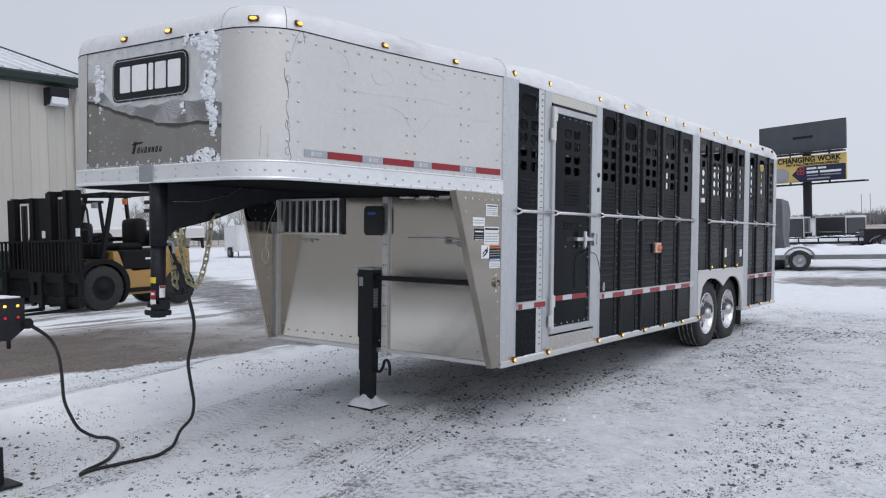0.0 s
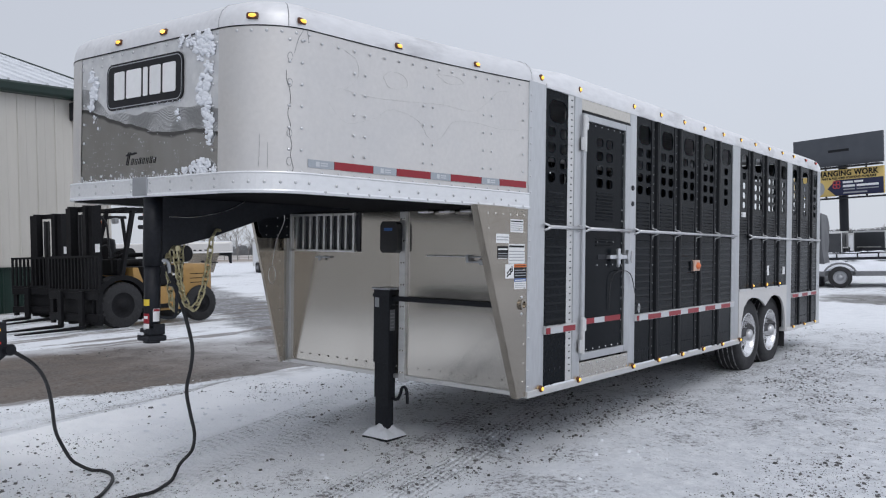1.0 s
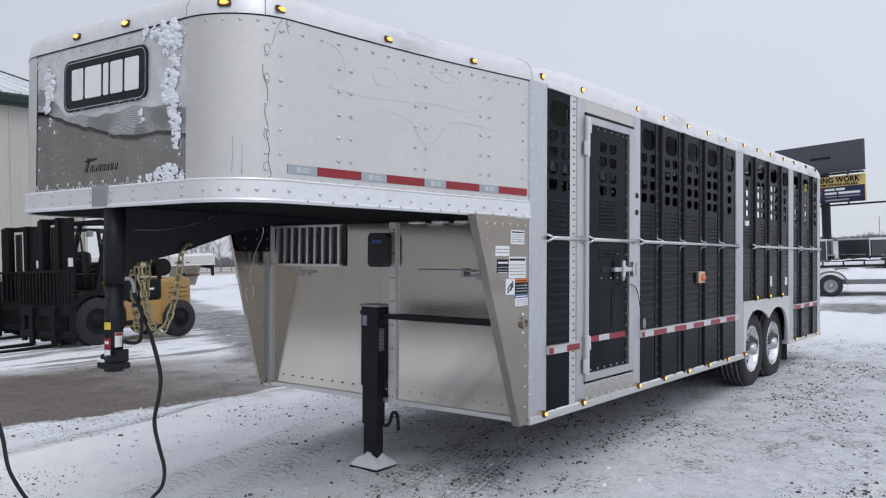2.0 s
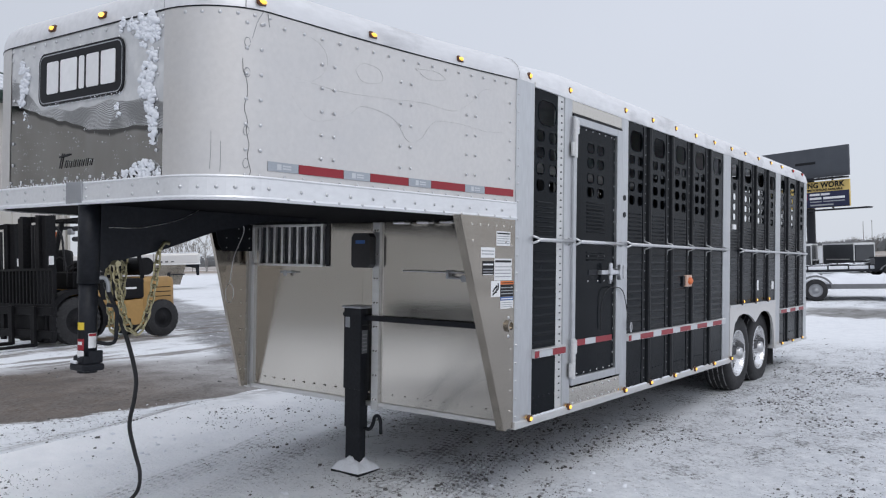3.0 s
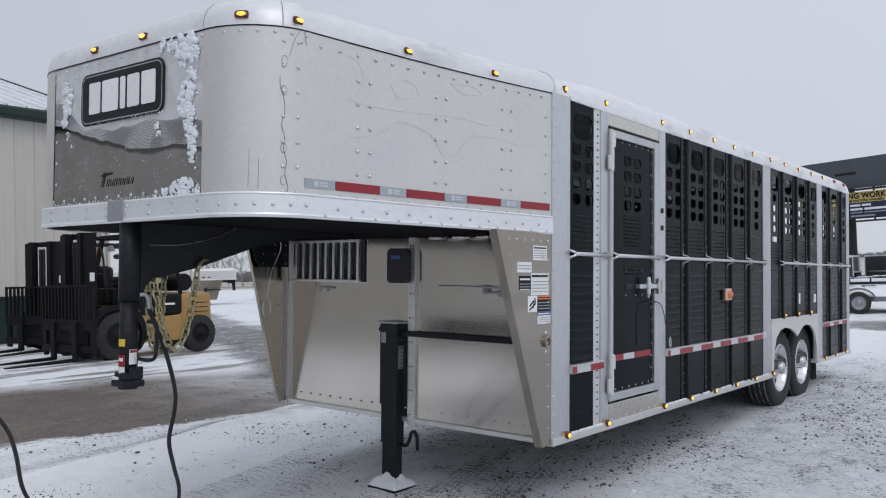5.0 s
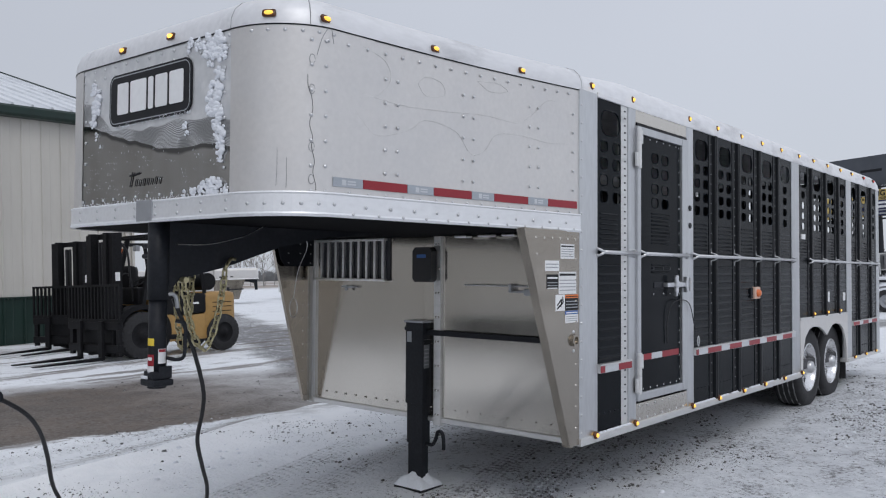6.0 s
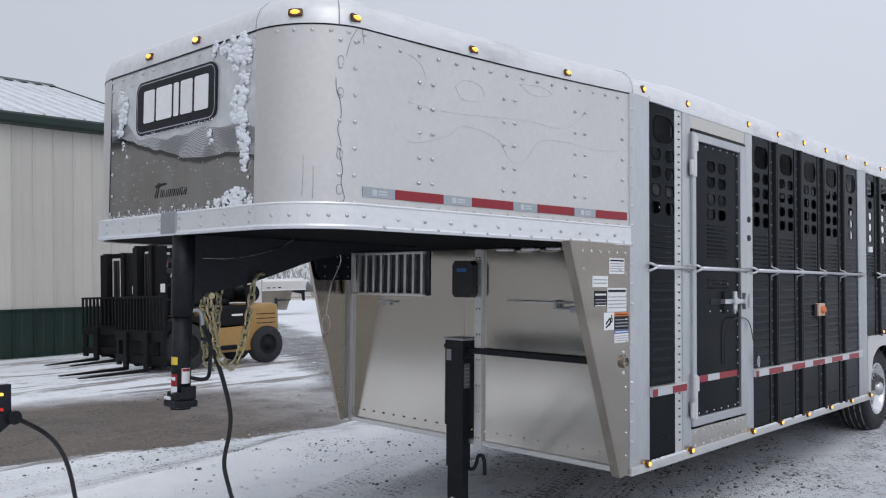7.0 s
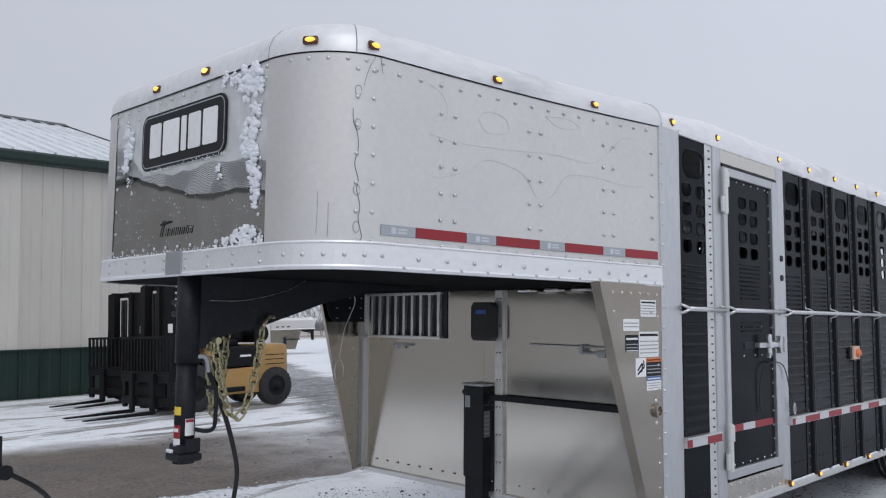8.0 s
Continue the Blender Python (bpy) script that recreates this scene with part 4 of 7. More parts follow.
bm = boxed(-WIDE + 0.02, -WIDE + 0.027, WALL_Y - 0.008, WALL_Y + 0.0, Z0, Z_RAIL0, bevel=0.002)
part("corner_strip", bm, ALU, trailer)

part("gusset_plate", prism(bmesh.new(), [(-0.352, Z_RAIL0), (0.0, Z_RAIL0), (0.0, 1.535), (-0.27, 1.535), (-0.31, 1.58)], "x", -WIDE + 0.051, -WIDE + 0.057), BLACK_STEEL, trailer, "black riveted gusset plate")
rivets("gusset_rivets", [((-WIDE + 0.057, y, z), (1, 0, 0)) for y in (-0.24, -0.13, -0.03) for z in (1.56, 1.63, 1.70)], GALV, trailer, 0.006, 0.004)

# door
door = part("door", box(box(box(boxed(-0.012, 0.022, 0.693, 0.735, 0.682, 2.445, bevel=0.006), -0.012, 0.022, 1.365, 1.458, 0.682, 2.445, bevel=0.006), -0.012, 0.020, 0.735, 1.365, 2.395, 2.445, bevel=0.005), -0.012, 0.020, 0.735, 1.365, 0.682, 0.735, bevel=0.005), POST_ALU, trailer, "closed escape door with aluminium frame")
bm = bmesh.new()
holed_sheet(bm, 0.735, 1.365, 0.735, 2.395, [(z, 0.064, [(0.977, 0.096), (1.130, 0.096)]) for z in (2.265, 2.166, 2.06, 1.966)], 0.0, 0.006, 0.003)
for i in range(9):
    bead(bm, 0.92, 1.20, 1.895 - 0.025 * i, 0.013, 0.0, 0.006)
for z in (1.555, 1.53, 1.505):
    bead(bm, 0.92, 1.20, z, 0.013, 0.0, 0.006)
part("door_panel", bm, BLACK_PANEL, door, "black panel with punched holes")
for z in (2.30, 0.86):
    bm = rod(bmesh.new(), (0.026, 0.70, z - 0.13), (0.026, 0.70, z + 0.13), 0.016, 10)
    box(bm, 0.015, 0.03, 0.66, 0.70, z - 0.12, z - 0.03, bevel=0.003)
    box(bm, 0.018, 0.032, 0.70, 0.745, z + 0.03, z + 0.12, bevel=0.003)
    part("hinge", bm, ALU, door)
latch = part("latch", boxed(0.004, 0.040, 1.09, 1.40, 1.404, 1.434, bevel=0.005), BRIGHT, door, "zinc slam latch")
part("latch_handle", box(box(boxed(0.030, 0.056, 1.195, 1.232, 1.360, 1.486, bevel=0.012), 0.030, 0.064, 1.185, 1.242, 1.400, 1.440, bevel=0.010), 0.026, 0.050, 1.206, 1.222, 1.340, 1.37, bevel=0.006), BRIGHT, latch)
part("latch_keeper", box(boxed(0.0, 0.05, 1.365, 1.455, 1.397, 1.443, bevel=0.006), 0.012, 0.052, 1.372, 1.390, 1.365, 1.475, bevel=0.006), BRIGHT, latch)
part("latch_pin", rod(bmesh.new(), (0.054, 1.42, 1.372), (0.054, 1.42, 1.468), 0.010), CHROME, latch)
part("latch_slot", boxed(-0.004, 0.004, 0.955, 1.10, 1.400, 1.438, bevel=0.004), BLACK_STEEL, door)
part("door_tape", boxed(0.0, 0.003, 0.738, 0.915, 0.934, 0.974), RED_TAPE, door)
part("door_tape", boxed(0.0, 0.003, 0.917, 1.076, 0.934, 0.974), WHITE_TAPE, door)
part("door_tape", boxed(0.0, 0.003, 1.078, 1.335, 0.934, 0.974), RED_TAPE, door)
part("lanyard", tube(bmesh.new(), smooth_line([(0.010, 1.136, 1.02), (0.012, 1.134, 1.165), (0.022, 1.177, 1.281), (0.034, 1.306, 1.314), (0.035, 1.451, 1.274), (0.035, 1.534, 1.106), (0.032, 1.590, 1.045)]), 0.0035, 6), CABLE, door)
part("lanyard_clip", tube(bmesh.new(), [(0.032, 1.606 + 0.014 * math.cos(a), 1.010 + 0.035 * math.sin(a)) for a in (2 * math.pi * i / 12 for i in range(12))], 0.004, 6, True), CHROME, door)
part("door_header", boxed(-0.03, 0.004, 0.693, 1.466, 2.468, Z1 - 0.005, bevel=0.004), BRUSHED, trailer)
part("door_sill", boxed(-0.03, 0.004, 0.693, 1.466, Z0 + 0.02, 0.665, bevel=0.004), BRUSHED, trailer)
part("drip_edge", boxed(-0.02, 0.012, 0.70, 1.46, 2.448, 2.462), BLACK_RIB, trailer)
rivets("door_rivets", [((0.001, y, z), (1, 0, 0)) for y in (0.75, 1.348) for z in np.arange(0.76, 2.4, 0.085)] + [((0.001, y, z), (1, 0, 0)) for z in (0.75, 2.38) for y in np.arange(0.8, 1.39, 0.1)]
       + [((0.001, y, z), (1, 0, 0)) for z in (1.36, 1.53) for y in (0.95, 1.1, 1.2)], CHROME, door, 0.006, 0.004)
part("grommet", lathe(bmesh.new(), ((0.0, 0.012), (0.02, 0.012), (0.022, 0.0)), 14, Matrix.Translation((0, 1.52, 1.965))), BLACK_STEEL, trailer)
part("grommet", lathe(bmesh.new(), ((0.0, 0.012), (0.02, 0.012), (0.022, 0.0)), 14, Matrix.Translation((0, 1.52, 1.84))), BLACK_STEEL, trailer)

# grab bars with their clips
for a, b in ((0.20, 0.66), (0.74, 1.43), (1.56, 3.84), (4.36, 7.14)):
    bar = part("grab_bar", rod(bmesh.new(), (0.045, a + 0.02, 1.622), (0.045, b - 0.02, 1.622), 0.0125, 12), CHROME, trailer, "galvanised rod", True)
    for y, s in ((a, 1), (b, -1)):
        bm = tube(bmesh.new(), smooth_line([(0.004, y, 1.645), (0.030, y + s * 0.008, 1.634), (0.045, y + s * 0.030, 1.622)], 5), 0.008, 8)
        tube(bm, smooth_line([(0.004, y, 1.599), (0.030, y + s * 0.008, 1.610), (0.045, y + s * 0.030, 1.622)], 5), 0.008, 8)
        part("end_fork", bm, CHROME, bar, "", True)
    for y in RIBS:
        if a + 0.1 < y < b - 0.1:
            bm = tube(bmesh.new(), smooth_line([(-0.004, y, 1.69), (0.0, y, 1.655), (0.030, y + 0.006, 1.642), (0.054, y + 0.016, 1.622), (0.030, y + 0.006, 1.602), (0.0, y, 1.589), (-0.004, y, 1.555)], 5), 0.0055, 7)
            part("clip", bm, CHROME, bar, "", True)

# reflective strips
def strip(a, b, first_red=True, start=0.255):
    st = part("reflector_rail", box(boxed(-0.01, 0.024, a, b, 0.905, 0.951, bevel=0.003), -0.01, 0.028, a, b, 0.949, 0.959, bevel=0.002), ALU, trailer)
    y, red, first = a + 0.002, first_red, True
    while y < b - 0.03:
        e = min(y + (start if first else 0.255 if red else 0.167), b - 0.003)
        part("reflector", boxed(0.024, 0.027, y, e - 0.002, 0.908, 0.947), RED_TAPE if red else WHITE_TAPE, st)
        y, red, first = e, not red, False


strip(0.206, 0.60, True, 0.052)
strip(1.585, 3.86, True, 0.042)
strip(5.95, 7.14)
# lower seam and panel rivets
spots = []
for a, b in BAYS + bays(REAR):
    spots += [((-0.004, y, 0.66), (1, 0, 0)) for y in np.arange(a + 0.03, b, 0.065)]
rivets("panel_rivets", spots, BLACK_STEEL, trailer, 0.007, 0.005)
spots = []
for y in RIBS:
    low = 1.12 if 4.1 < y < 5.7 else 0.60
    spots += [((0.0, y + 0.002, z), (1, 0, 0)) for z in np.arange(low, 2.54, 0.075)]
rivets("rib_rivets", spots, RIB_RIVET, trailer, 0.0055, 0.004)
spots = [((0.006, y, z), (1, 0, 0)) for y in (0.02,) for z in np.arange(0.58, 2.55, 0.105)] + [((0.006, y, z), (1, 0, 0)) for y in (3.85, 4.03, 5.77, 5.93) for z in np.arange(0.6, 2.55, 0.12)]
spots += [((0.006, 7.2, z), (1, 0, 0)) for z in np.arange(0.6, 2.55, 0.06)] + [((0.004, y, z), (1, 0, 0)) for y in np.arange(0.74, 1.45, 0.11) for z in (0.565, 0.645)] + [((0.004, y, 2.55), (1, 0, 0)) for y in np.arange(0.74, 1.45, 0.11)]
rivets("post_rivets", spots, CHROME, trailer)


def on_nose(y):
    if y < -1.70:
        return -0.515 + 0.36 * math.sqrt(max(0.0, 1 - ((-1.70 - y) / 0.30) ** 2))
    return -0.155 * (-y) / 1.70


spots = []
N1 = (1, 0.09, 0)
for y0 in (-1.446, -1.373, -0.947, -0.875, -0.441, -0.366, -0.056):
    spots += [((on_nose(y0) + 0.001, y0, 1.947 + 0.1095 * i + 0.016 * (y0 + 1.45)), N1) for i in range(5)]
for y0, turn in ((-1.770, 0.24), (-1.828, 0.47)):
    spots += [((on_nose(y0) + 0.001, y0, z), (1, -turn, 0)) for z in np.arange(1.84, 2.50, 0.109)]
spots += [((on_nose(y) + 0.001, y, 2.500 + 0.013 * (y + 1.66)), N1) for y in np.arange(-1.76, 0.03, 0.104)]
spots += [((on_nose(y) + 0.001, y, 1.842), N1) for y in np.arange(-1.646, 0.03, 0.104)]
spots += [((on_nose(y) + 0.015, y, 1.780 if i % 2 else 1.746), N1) for i, y in enumerate(np.arange(-1.637, 0.0, 0.0713))]
rivets("nose_side_rivets", spots, CHROME, trailer)
spots = []
for i in range(1, 13, 2):
    x, y = OUT[i0 - 1 + i]
    nx, ny = Vector(((x + 0.515) / 0.36 ** 2, (y + 1.70) / 0.30 ** 2)).normalized()
    spots.append(((x, y, 2.53), (nx, ny, 0)))
    spots.append(((x + nx * 0.014, y + ny * 0.014, 1.785), (nx, ny, 0)))
for x in np.arange(-1.85, -0.5, 0.11):
    spots += [((x, -2.0, 2.53), (0, -1, 0)), ((x, -2.0, 2.485), (0, -1, 0)), ((x, -2.0, 1.86), (0, -1, 0))]
for x in np.arange(-1.85, -0.5, 0.19):
    spots += [((x, -2.014, 1.805), (0, -1, 0)), ((x, -2.014, 1.765), (0, -1, 0))]
for z in np.arange(1.95, 2.5, 0.11):
    spots += [((-0.56, -2.0, z), (0, -1, 0)), ((-1.83, -2.0, z), (0, -1, 0))]
rivets("nose_front_rivets", spots, CHROME, trailer)
spots = [((0.002, y, z), (1, 0, 0)) for y in np.arange(-0.44, 0, 0.08) for z in (1.69,)] + [((0.002, y, 1.60), (1, 0, 0)) for y in (-0.43, -0.1, -0.05)] + [((0.002, -0.035, z), (1, 0, 0)) for z in np.arange(0.62, 1.65, 0.12)]
spots += [((x, WALL_Y - 0.006, 0.60), (0, -1, 0)) for x in np.arange(-2.3, -0.08, 0.105)] + [((x, WALL_Y - 0.03, z), (0, -1, 0)) for x in (-1.085, -1.062) for z in np.arange(0.56, 1.7, 0.16)]
spots += [((-WIDE + 0.022, y, z), (1, 0, 0)) for y in (-0.07, -0.02) for z in np.arange(0.65, 1.5, 0.1)]
rivets("bulkhead_rivets", spots, BRUSHED, trailer, 0.008, 0.005)

# marker lamps
def lamp(place, nrm, lens, lit=False):
    base = Matrix.Translation(place) @ Vector(nrm).to_track_quat("Z", "Y").to_matrix().to_4x4()
    bm = bmesh.new()
    box(bm, -0.030, 0.030, -0.016, 0.016, -0.004, 0.007, bevel=0.010, m=base)
    holder = part("marker_lamp", bm, LENS_DARK, trailer, "lit amber marker lamp" if lens is not RED_LENS else "red marker lamp")
    bm = bmesh.new()
    bmesh.ops.create_uvsphere(bm, u_segments=14, v_segments=8, radius=1, matrix=base @ Matrix.Translation((0, 0, 0.006)) @ Matrix.Diagonal((0.021, 0.010, 0.012, 1)))
    part("lens", bm, lens, holder, smooth=True)


def small_lamp(place, lens=AMBER):
    base = Matrix.Translation(place) @ Vector((1, 0, 0.25)).to_track_quat("Z", "Y").to_matrix().to_4x4()
    holder = part("marker_lamp", lathe(bmesh.new(), ((0.022, -0.01), (0.022, 0.004), (0.016, 0.009), (0.0, 0.009)), 14, Matrix.Translation(place)), LENS_DARK, trailer, "small round marker lamp", True)
    bm = bmesh.new()
    bmesh.ops.create_uvsphere(bm, u_segments=12, v_segments=8, radius=0.0135, matrix=Matrix.Translation(Vector(place) + Vector((0.006, 0, 0))))
    part("lens", bm, lens, holder, smooth=True)


for y in (0.157, 0.671, 1.544, 2.063, 2.568, 3.054, 3.565, 4.084, 4.55, 5.046, 5.552, 6.028):
    small_lamp((0.002 - 0.008, y, 2.605 + 0.006 * y))
for y in (6.574, 7.049):
    small_lamp((-0.006, y, 2.645), RED_LENS)
for y in (0.16, 0.66, 1.535, 2.02, 2.53, 3.03, 3.54, 4.06, 6.0, 6.5, 7.0):
    small_lamp((0.022, y, 0.552))
for y in (4.45, 4.92, 5.4):
    small_lamp((0.022, y, 1.10))
for y in (-0.50, -1.137, -1.768):
    lamp((on_nose(y) - 0.005, y, 2.592), (1, 0.09, 0.25), AMBER)
lamp((-0.319, -1.950, 2.600), (0.5, -0.86, 0.25), AMBER)
lamp((-1.0, -1.997, 2.602), (0, -1, 0.25), AMBER_BRIGHT)
lamp((-1.45, -1.997, 2.602), (0, -1, 0.25), AMBER)
lamp_box = part("side_lamp", boxed(-0.02, 0.024, 2.785, 2.925, 1.285, 1.385, bevel=0.008), PEACH, trailer, "orange turn lamp in a pale square bezel")
bm = bmesh.new()
bmesh.ops.create_uvsphere(bm, u_segments=14, v_segments=10, radius=1, matrix=Matrix.Translation((0.026, 2.865, 1.333)) @ Matrix.Diagonal((0.024, 0.042, 0.032, 1)))
part("lens", bm, ORANGE, lamp_box, smooth=True)

part("lamp_foot", boxed(-0.02, 0.010, 2.74, 2.788, 1.29, 1.38, bevel=0.004), BLACK_STEEL, lamp_box)

# fender box over the two axles
pts = [(4.05, Z0), (4.05, 1.06), (5.75, 1.06), (5.75, Z0), (5.71, Z0), (5.70, 0.66), (5.66, 0.78), (5.57, 0.89), (5.44, 0.95), (5.27, 0.968), (5.15, 0.955), (5.04, 0.91),
       (4.94, 0.86), (4.83, 0.91), (4.68, 0.955), (4.50, 0.97), (4.35, 0.955), (4.21, 0.88), (4.14, 0.74), (4.12, Z0)]
part("fender_panel", prism(bmesh.new(), pts, "x", -0.012, 0.010), ALU_SHEET, trailer, "aluminium fender skirt with twin arches")
# well sheets: the arches' inner shade is put into their dark colour
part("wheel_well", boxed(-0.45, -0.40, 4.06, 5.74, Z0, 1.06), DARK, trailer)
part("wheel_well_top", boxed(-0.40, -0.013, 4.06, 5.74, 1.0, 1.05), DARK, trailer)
part("fender_cap", boxed(-0.02, 0.016, 4.05, 5.75, 1.045, 1.072, bevel=0.004), ALU, trailer)


def wheel(y):
    w = part("wheel", lathe(bmesh.new(), ((0.20, -0.285), (0.30, -0.30), (0.375, -0.295), (0.392, -0.275), (0.397, -0.17), (0.392, -0.065), (0.375, -0.045), (0.30, -0.035), (0.25, -0.045), (0.232, -0.055)), 44, Matrix.Translation((-0.03, y, 0.548))), RUBBER, trailer, "black tyre on a polished aluminium wheel", True)
    bm = lathe(bmesh.new(), ((0.244, -0.050), (0.236, -0.040), (0.226, -0.055), (0.205, -0.12), (0.19, -0.122), (0.15, -0.118), (0.10, -0.105), (0.06, -0.105)), 44, Matrix.Translation((-0.03, y, 0.548)))
    part("rim", bm, RIM, w, smooth=True)
    bm = bmesh.new()
    for c in (-0.245, -0.195, -0.145, -0.095):
        lathe(bm, ((0.392, c - 0.006), (0.3985, c - 0.005), (0.3985, c + 0.005), (0.392, c + 0.006)), 44, Matrix.Translation((-0.03, y, 0.548)))
    part("tread_snow", bm, SLUSH, w, "snow packed in the tread")
    part("hub", lathe(bmesh.new(), ((0.066, -0.115), (0.064, -0.025), (0.054, -0.010), (0.03, -0.010), (0.028, -0.004), (0.0, -0.002)), 24, Matrix.Translation((-0.03, y, 0.548))), CHROME, w, smooth=True)
    bm = bmesh.new()
    for i in range(8):
        a = 2 * math.pi * i / 8
        p = Vector((-0.145, y + 0.092 * math.cos(a), 0.548 + 0.092 * math.sin(a)))
        rod(bm, p, p + Vector((0.03, 0, 0)), 0.013, 6)
    tagged(part("wheel_nuts", bm, CHROME, w), kind="stuff")
    bm = bmesh.new()
    for i in range(8):
        a = 2 * math.pi * (i + 0.5) / 8
        m = Matrix.Translation((-0.155, y + 0.155 * math.cos(a), 0.548 + 0.155 * math.sin(a)))
        bmesh.ops.create_cone(bm, cap_ends=True, segments=12, radius1=0.027, radius2=0.027, depth=0.024, matrix=m @ Matrix.Rotation(math.pi / 2, 4, "Y"))
    tagged(part("hand_holes", bm, BLACK_STEEL, w), kind="stuff")


for y in (4.62, 5.40):
    wheel(y)
    part("axle", rod(bmesh.new(), (-WIDE + 0.2, y, 0.548), (-0.2, y, 0.548), 0.05), BLACK_STEEL, trailer)
    bm = lathe(bmesh.new(), ((0.0, -2.3), (0.30, -2.34), (0.392, -2.32), (0.392, -2.14), (0.30, -2.12), (0.0, -2.16)), 28, Matrix.Translation((0, y, 0.548)))
    part("wheel", bm, RUBBER, trailer, "", True)
part("mud_flap", boxed(-0.30, -0.03, 5.80, 5.815, 0.32, 0.85), RUBBER, trailer)

# gooseneck
NECK0, NECK1 = -1.20, -1.12
neck = [(-1.97, Z_RAIL0), (-1.97, 1.42), (-1.90, 1.42), (-1.86, 1.46), (-1.60, 1.52), (-1.24, 1.635), (-0.90, 1.70), (-0.5, 1.725), (-0.5, Z_RAIL0)]
gooseneck = part("gooseneck", prism(bmesh.new(), neck, "x", NECK0, NECK1), BLACK_STEEL, trailer, "black steel gooseneck")
TUBE = Vector((-1.155, -1.955, 0))
part("outer_tube", rod(bmesh.new(), TUBE + Vector((0, 0, 1.36)), TUBE + Vector((0, 0, 1.735)), 0.051, 28), BLACK_STEEL, gooseneck, "", True)
part("inner_tube", rod(bmesh.new(), TUBE + Vector((0, 0, 0.995)), TUBE + Vector((0, 0, 1.38)), 0.043, 28), BLACK_STEEL, gooseneck, "", True)
bm = boxed(TUBE.x - 0.062, TUBE.x + 0.062, TUBE.y - 0.055, TUBE.y + 0.055, 0.950, 0.984, bevel=0.012)
box(bm, TUBE.x - 0.05, TUBE.x + 0.05, TUBE.y - 0.045, TUBE.y + 0.045, 0.981, 1.022, bevel=0.012)
box(bm, TUBE.x + 0.036, TUBE.x + 0.052, TUBE.y - 0.02, TUBE.y + 0.05, 0.985, 1.045, bevel=0.006)
rod(bm, (TUBE.x, TUBE.y, 0.940), (TUBE.x, TUBE.y, 0.968), 0.045, 18)
part("coupler", bm, BLACK_STEEL, gooseneck, "black ball coupler dusted with snow")
part("coupler_snow", boxed(TUBE.x - 0.058, TUBE.x - 0.005, TUBE.y - 0.054, TUBE.y - 0.038, 0.982, 0.998, bevel=0.007), SNOW, gooseneck)
part("release_handle", tube(bmesh.new(), smooth_line([(-1.10, -1.94, 1.085), (-1.08, -1.895, 1.075), (-1.075, -1.862, 1.09), (-1.075, -1.856, 1.17), (-1.075, -1.86, 1.245), (-1.09, -1.90, 1.26)]), 0.009, 8), BLACK_STEEL, gooseneck)
for z in (1.62, 1.57):
    rod_ = rod(bmesh.new(), (TUBE.x - 0.11, -1.97, z), (TUBE.x - 0.05, -1.97, z), 0.012)
    part("set_screw", rod_, BLACK_STEEL, gooseneck)


def wrap_label(name, a0, a1, z0, z1, mat, r=0.0442):
    bm = bmesh.new()
    lo = [bm.verts.new(TUBE + Vector((r * math.cos(radians(a0 + (a1 - a0) * i / 8)), r * math.sin(radians(a0 + (a1 - a0) * i / 8)), z0))) for i in range(9)]
    hi = [bm.verts.new((v.co.x, v.co.y, z1)) for v in lo]
    for i in range(8):
        bm.faces.new((lo[i], lo[i + 1], hi[i + 1], hi[i]))
    part(name, bm, mat, gooseneck, "", True)


wrap_label("sticker", -110, -50, 1.143, 1.178, YELLOW_PRINT)
wrap_label("sticker", -110, -50, 1.103, 1.142, BLACK_PRINT)
wrap_label("sticker", -110, -50, 1.048, 1.101, RED_TAPE)
wrap_label("sticker", -98, -62, 1.073, 1.088, WHITE, 0.0446)
wrap_label("sticker", -110, -50, 0.993, 1.046, WHITE)
wrap_label("sticker", -105, -58, 1.013, 1.020, GREY_PRINT, 0.0446)
wrap_label("sticker", -25, 30, 1.058, 1.128, WHITE)
wrap_label("sticker", -22, 27, 1.113, 1.126, RED_TAPE, 0.0446)
part("bracket", boxed(-1.255, -1.115, -2.022, -2.01, 1.737, 1.838, bevel=0.004), GALV, trailer, "grey steel bracket on the rail")
part("elbow", tube(bmesh.new(), smooth_line([(-1.125, -1.93, 1.386), (-1.115, -1.90, 1.388), (-1.112, -1.884, 1.366), (-1.112, -1.877, 1.32)]), 0.010, 10), GALV, gooseneck)
part("loose_wire", tube(bmesh.new(), smooth_line([(NECK1 + 0.004, -1.88, 1.628), (NECK1 + 0.005, -1.7, 1.635), (NECK1 + 0.006, -1.5, 1.68), (NECK1 + 0.01, -1.38, 1.735)]), 0.002, 5), CHROME, gooseneck)
part("loose_wire", tube(bmesh.new(), smooth_line([(-1.2, -1.12, 1.735), (-1.2, -1.0, 1.66), (-1.22, -1.05, 1.5), (-1.22, -1.08, 1.35)]), 0.002, 5), CHROME, gooseneck)
part("wire_loop", tube(bmesh.new(), [(-1.22, -1.08 + 0.028 * math.cos(a), 1.29 + 0.055 * math.sin(a)) for a in (2 * math.pi * i / 14 for i in range(14))], 0.002, 5, True), CHROME, gooseneck)


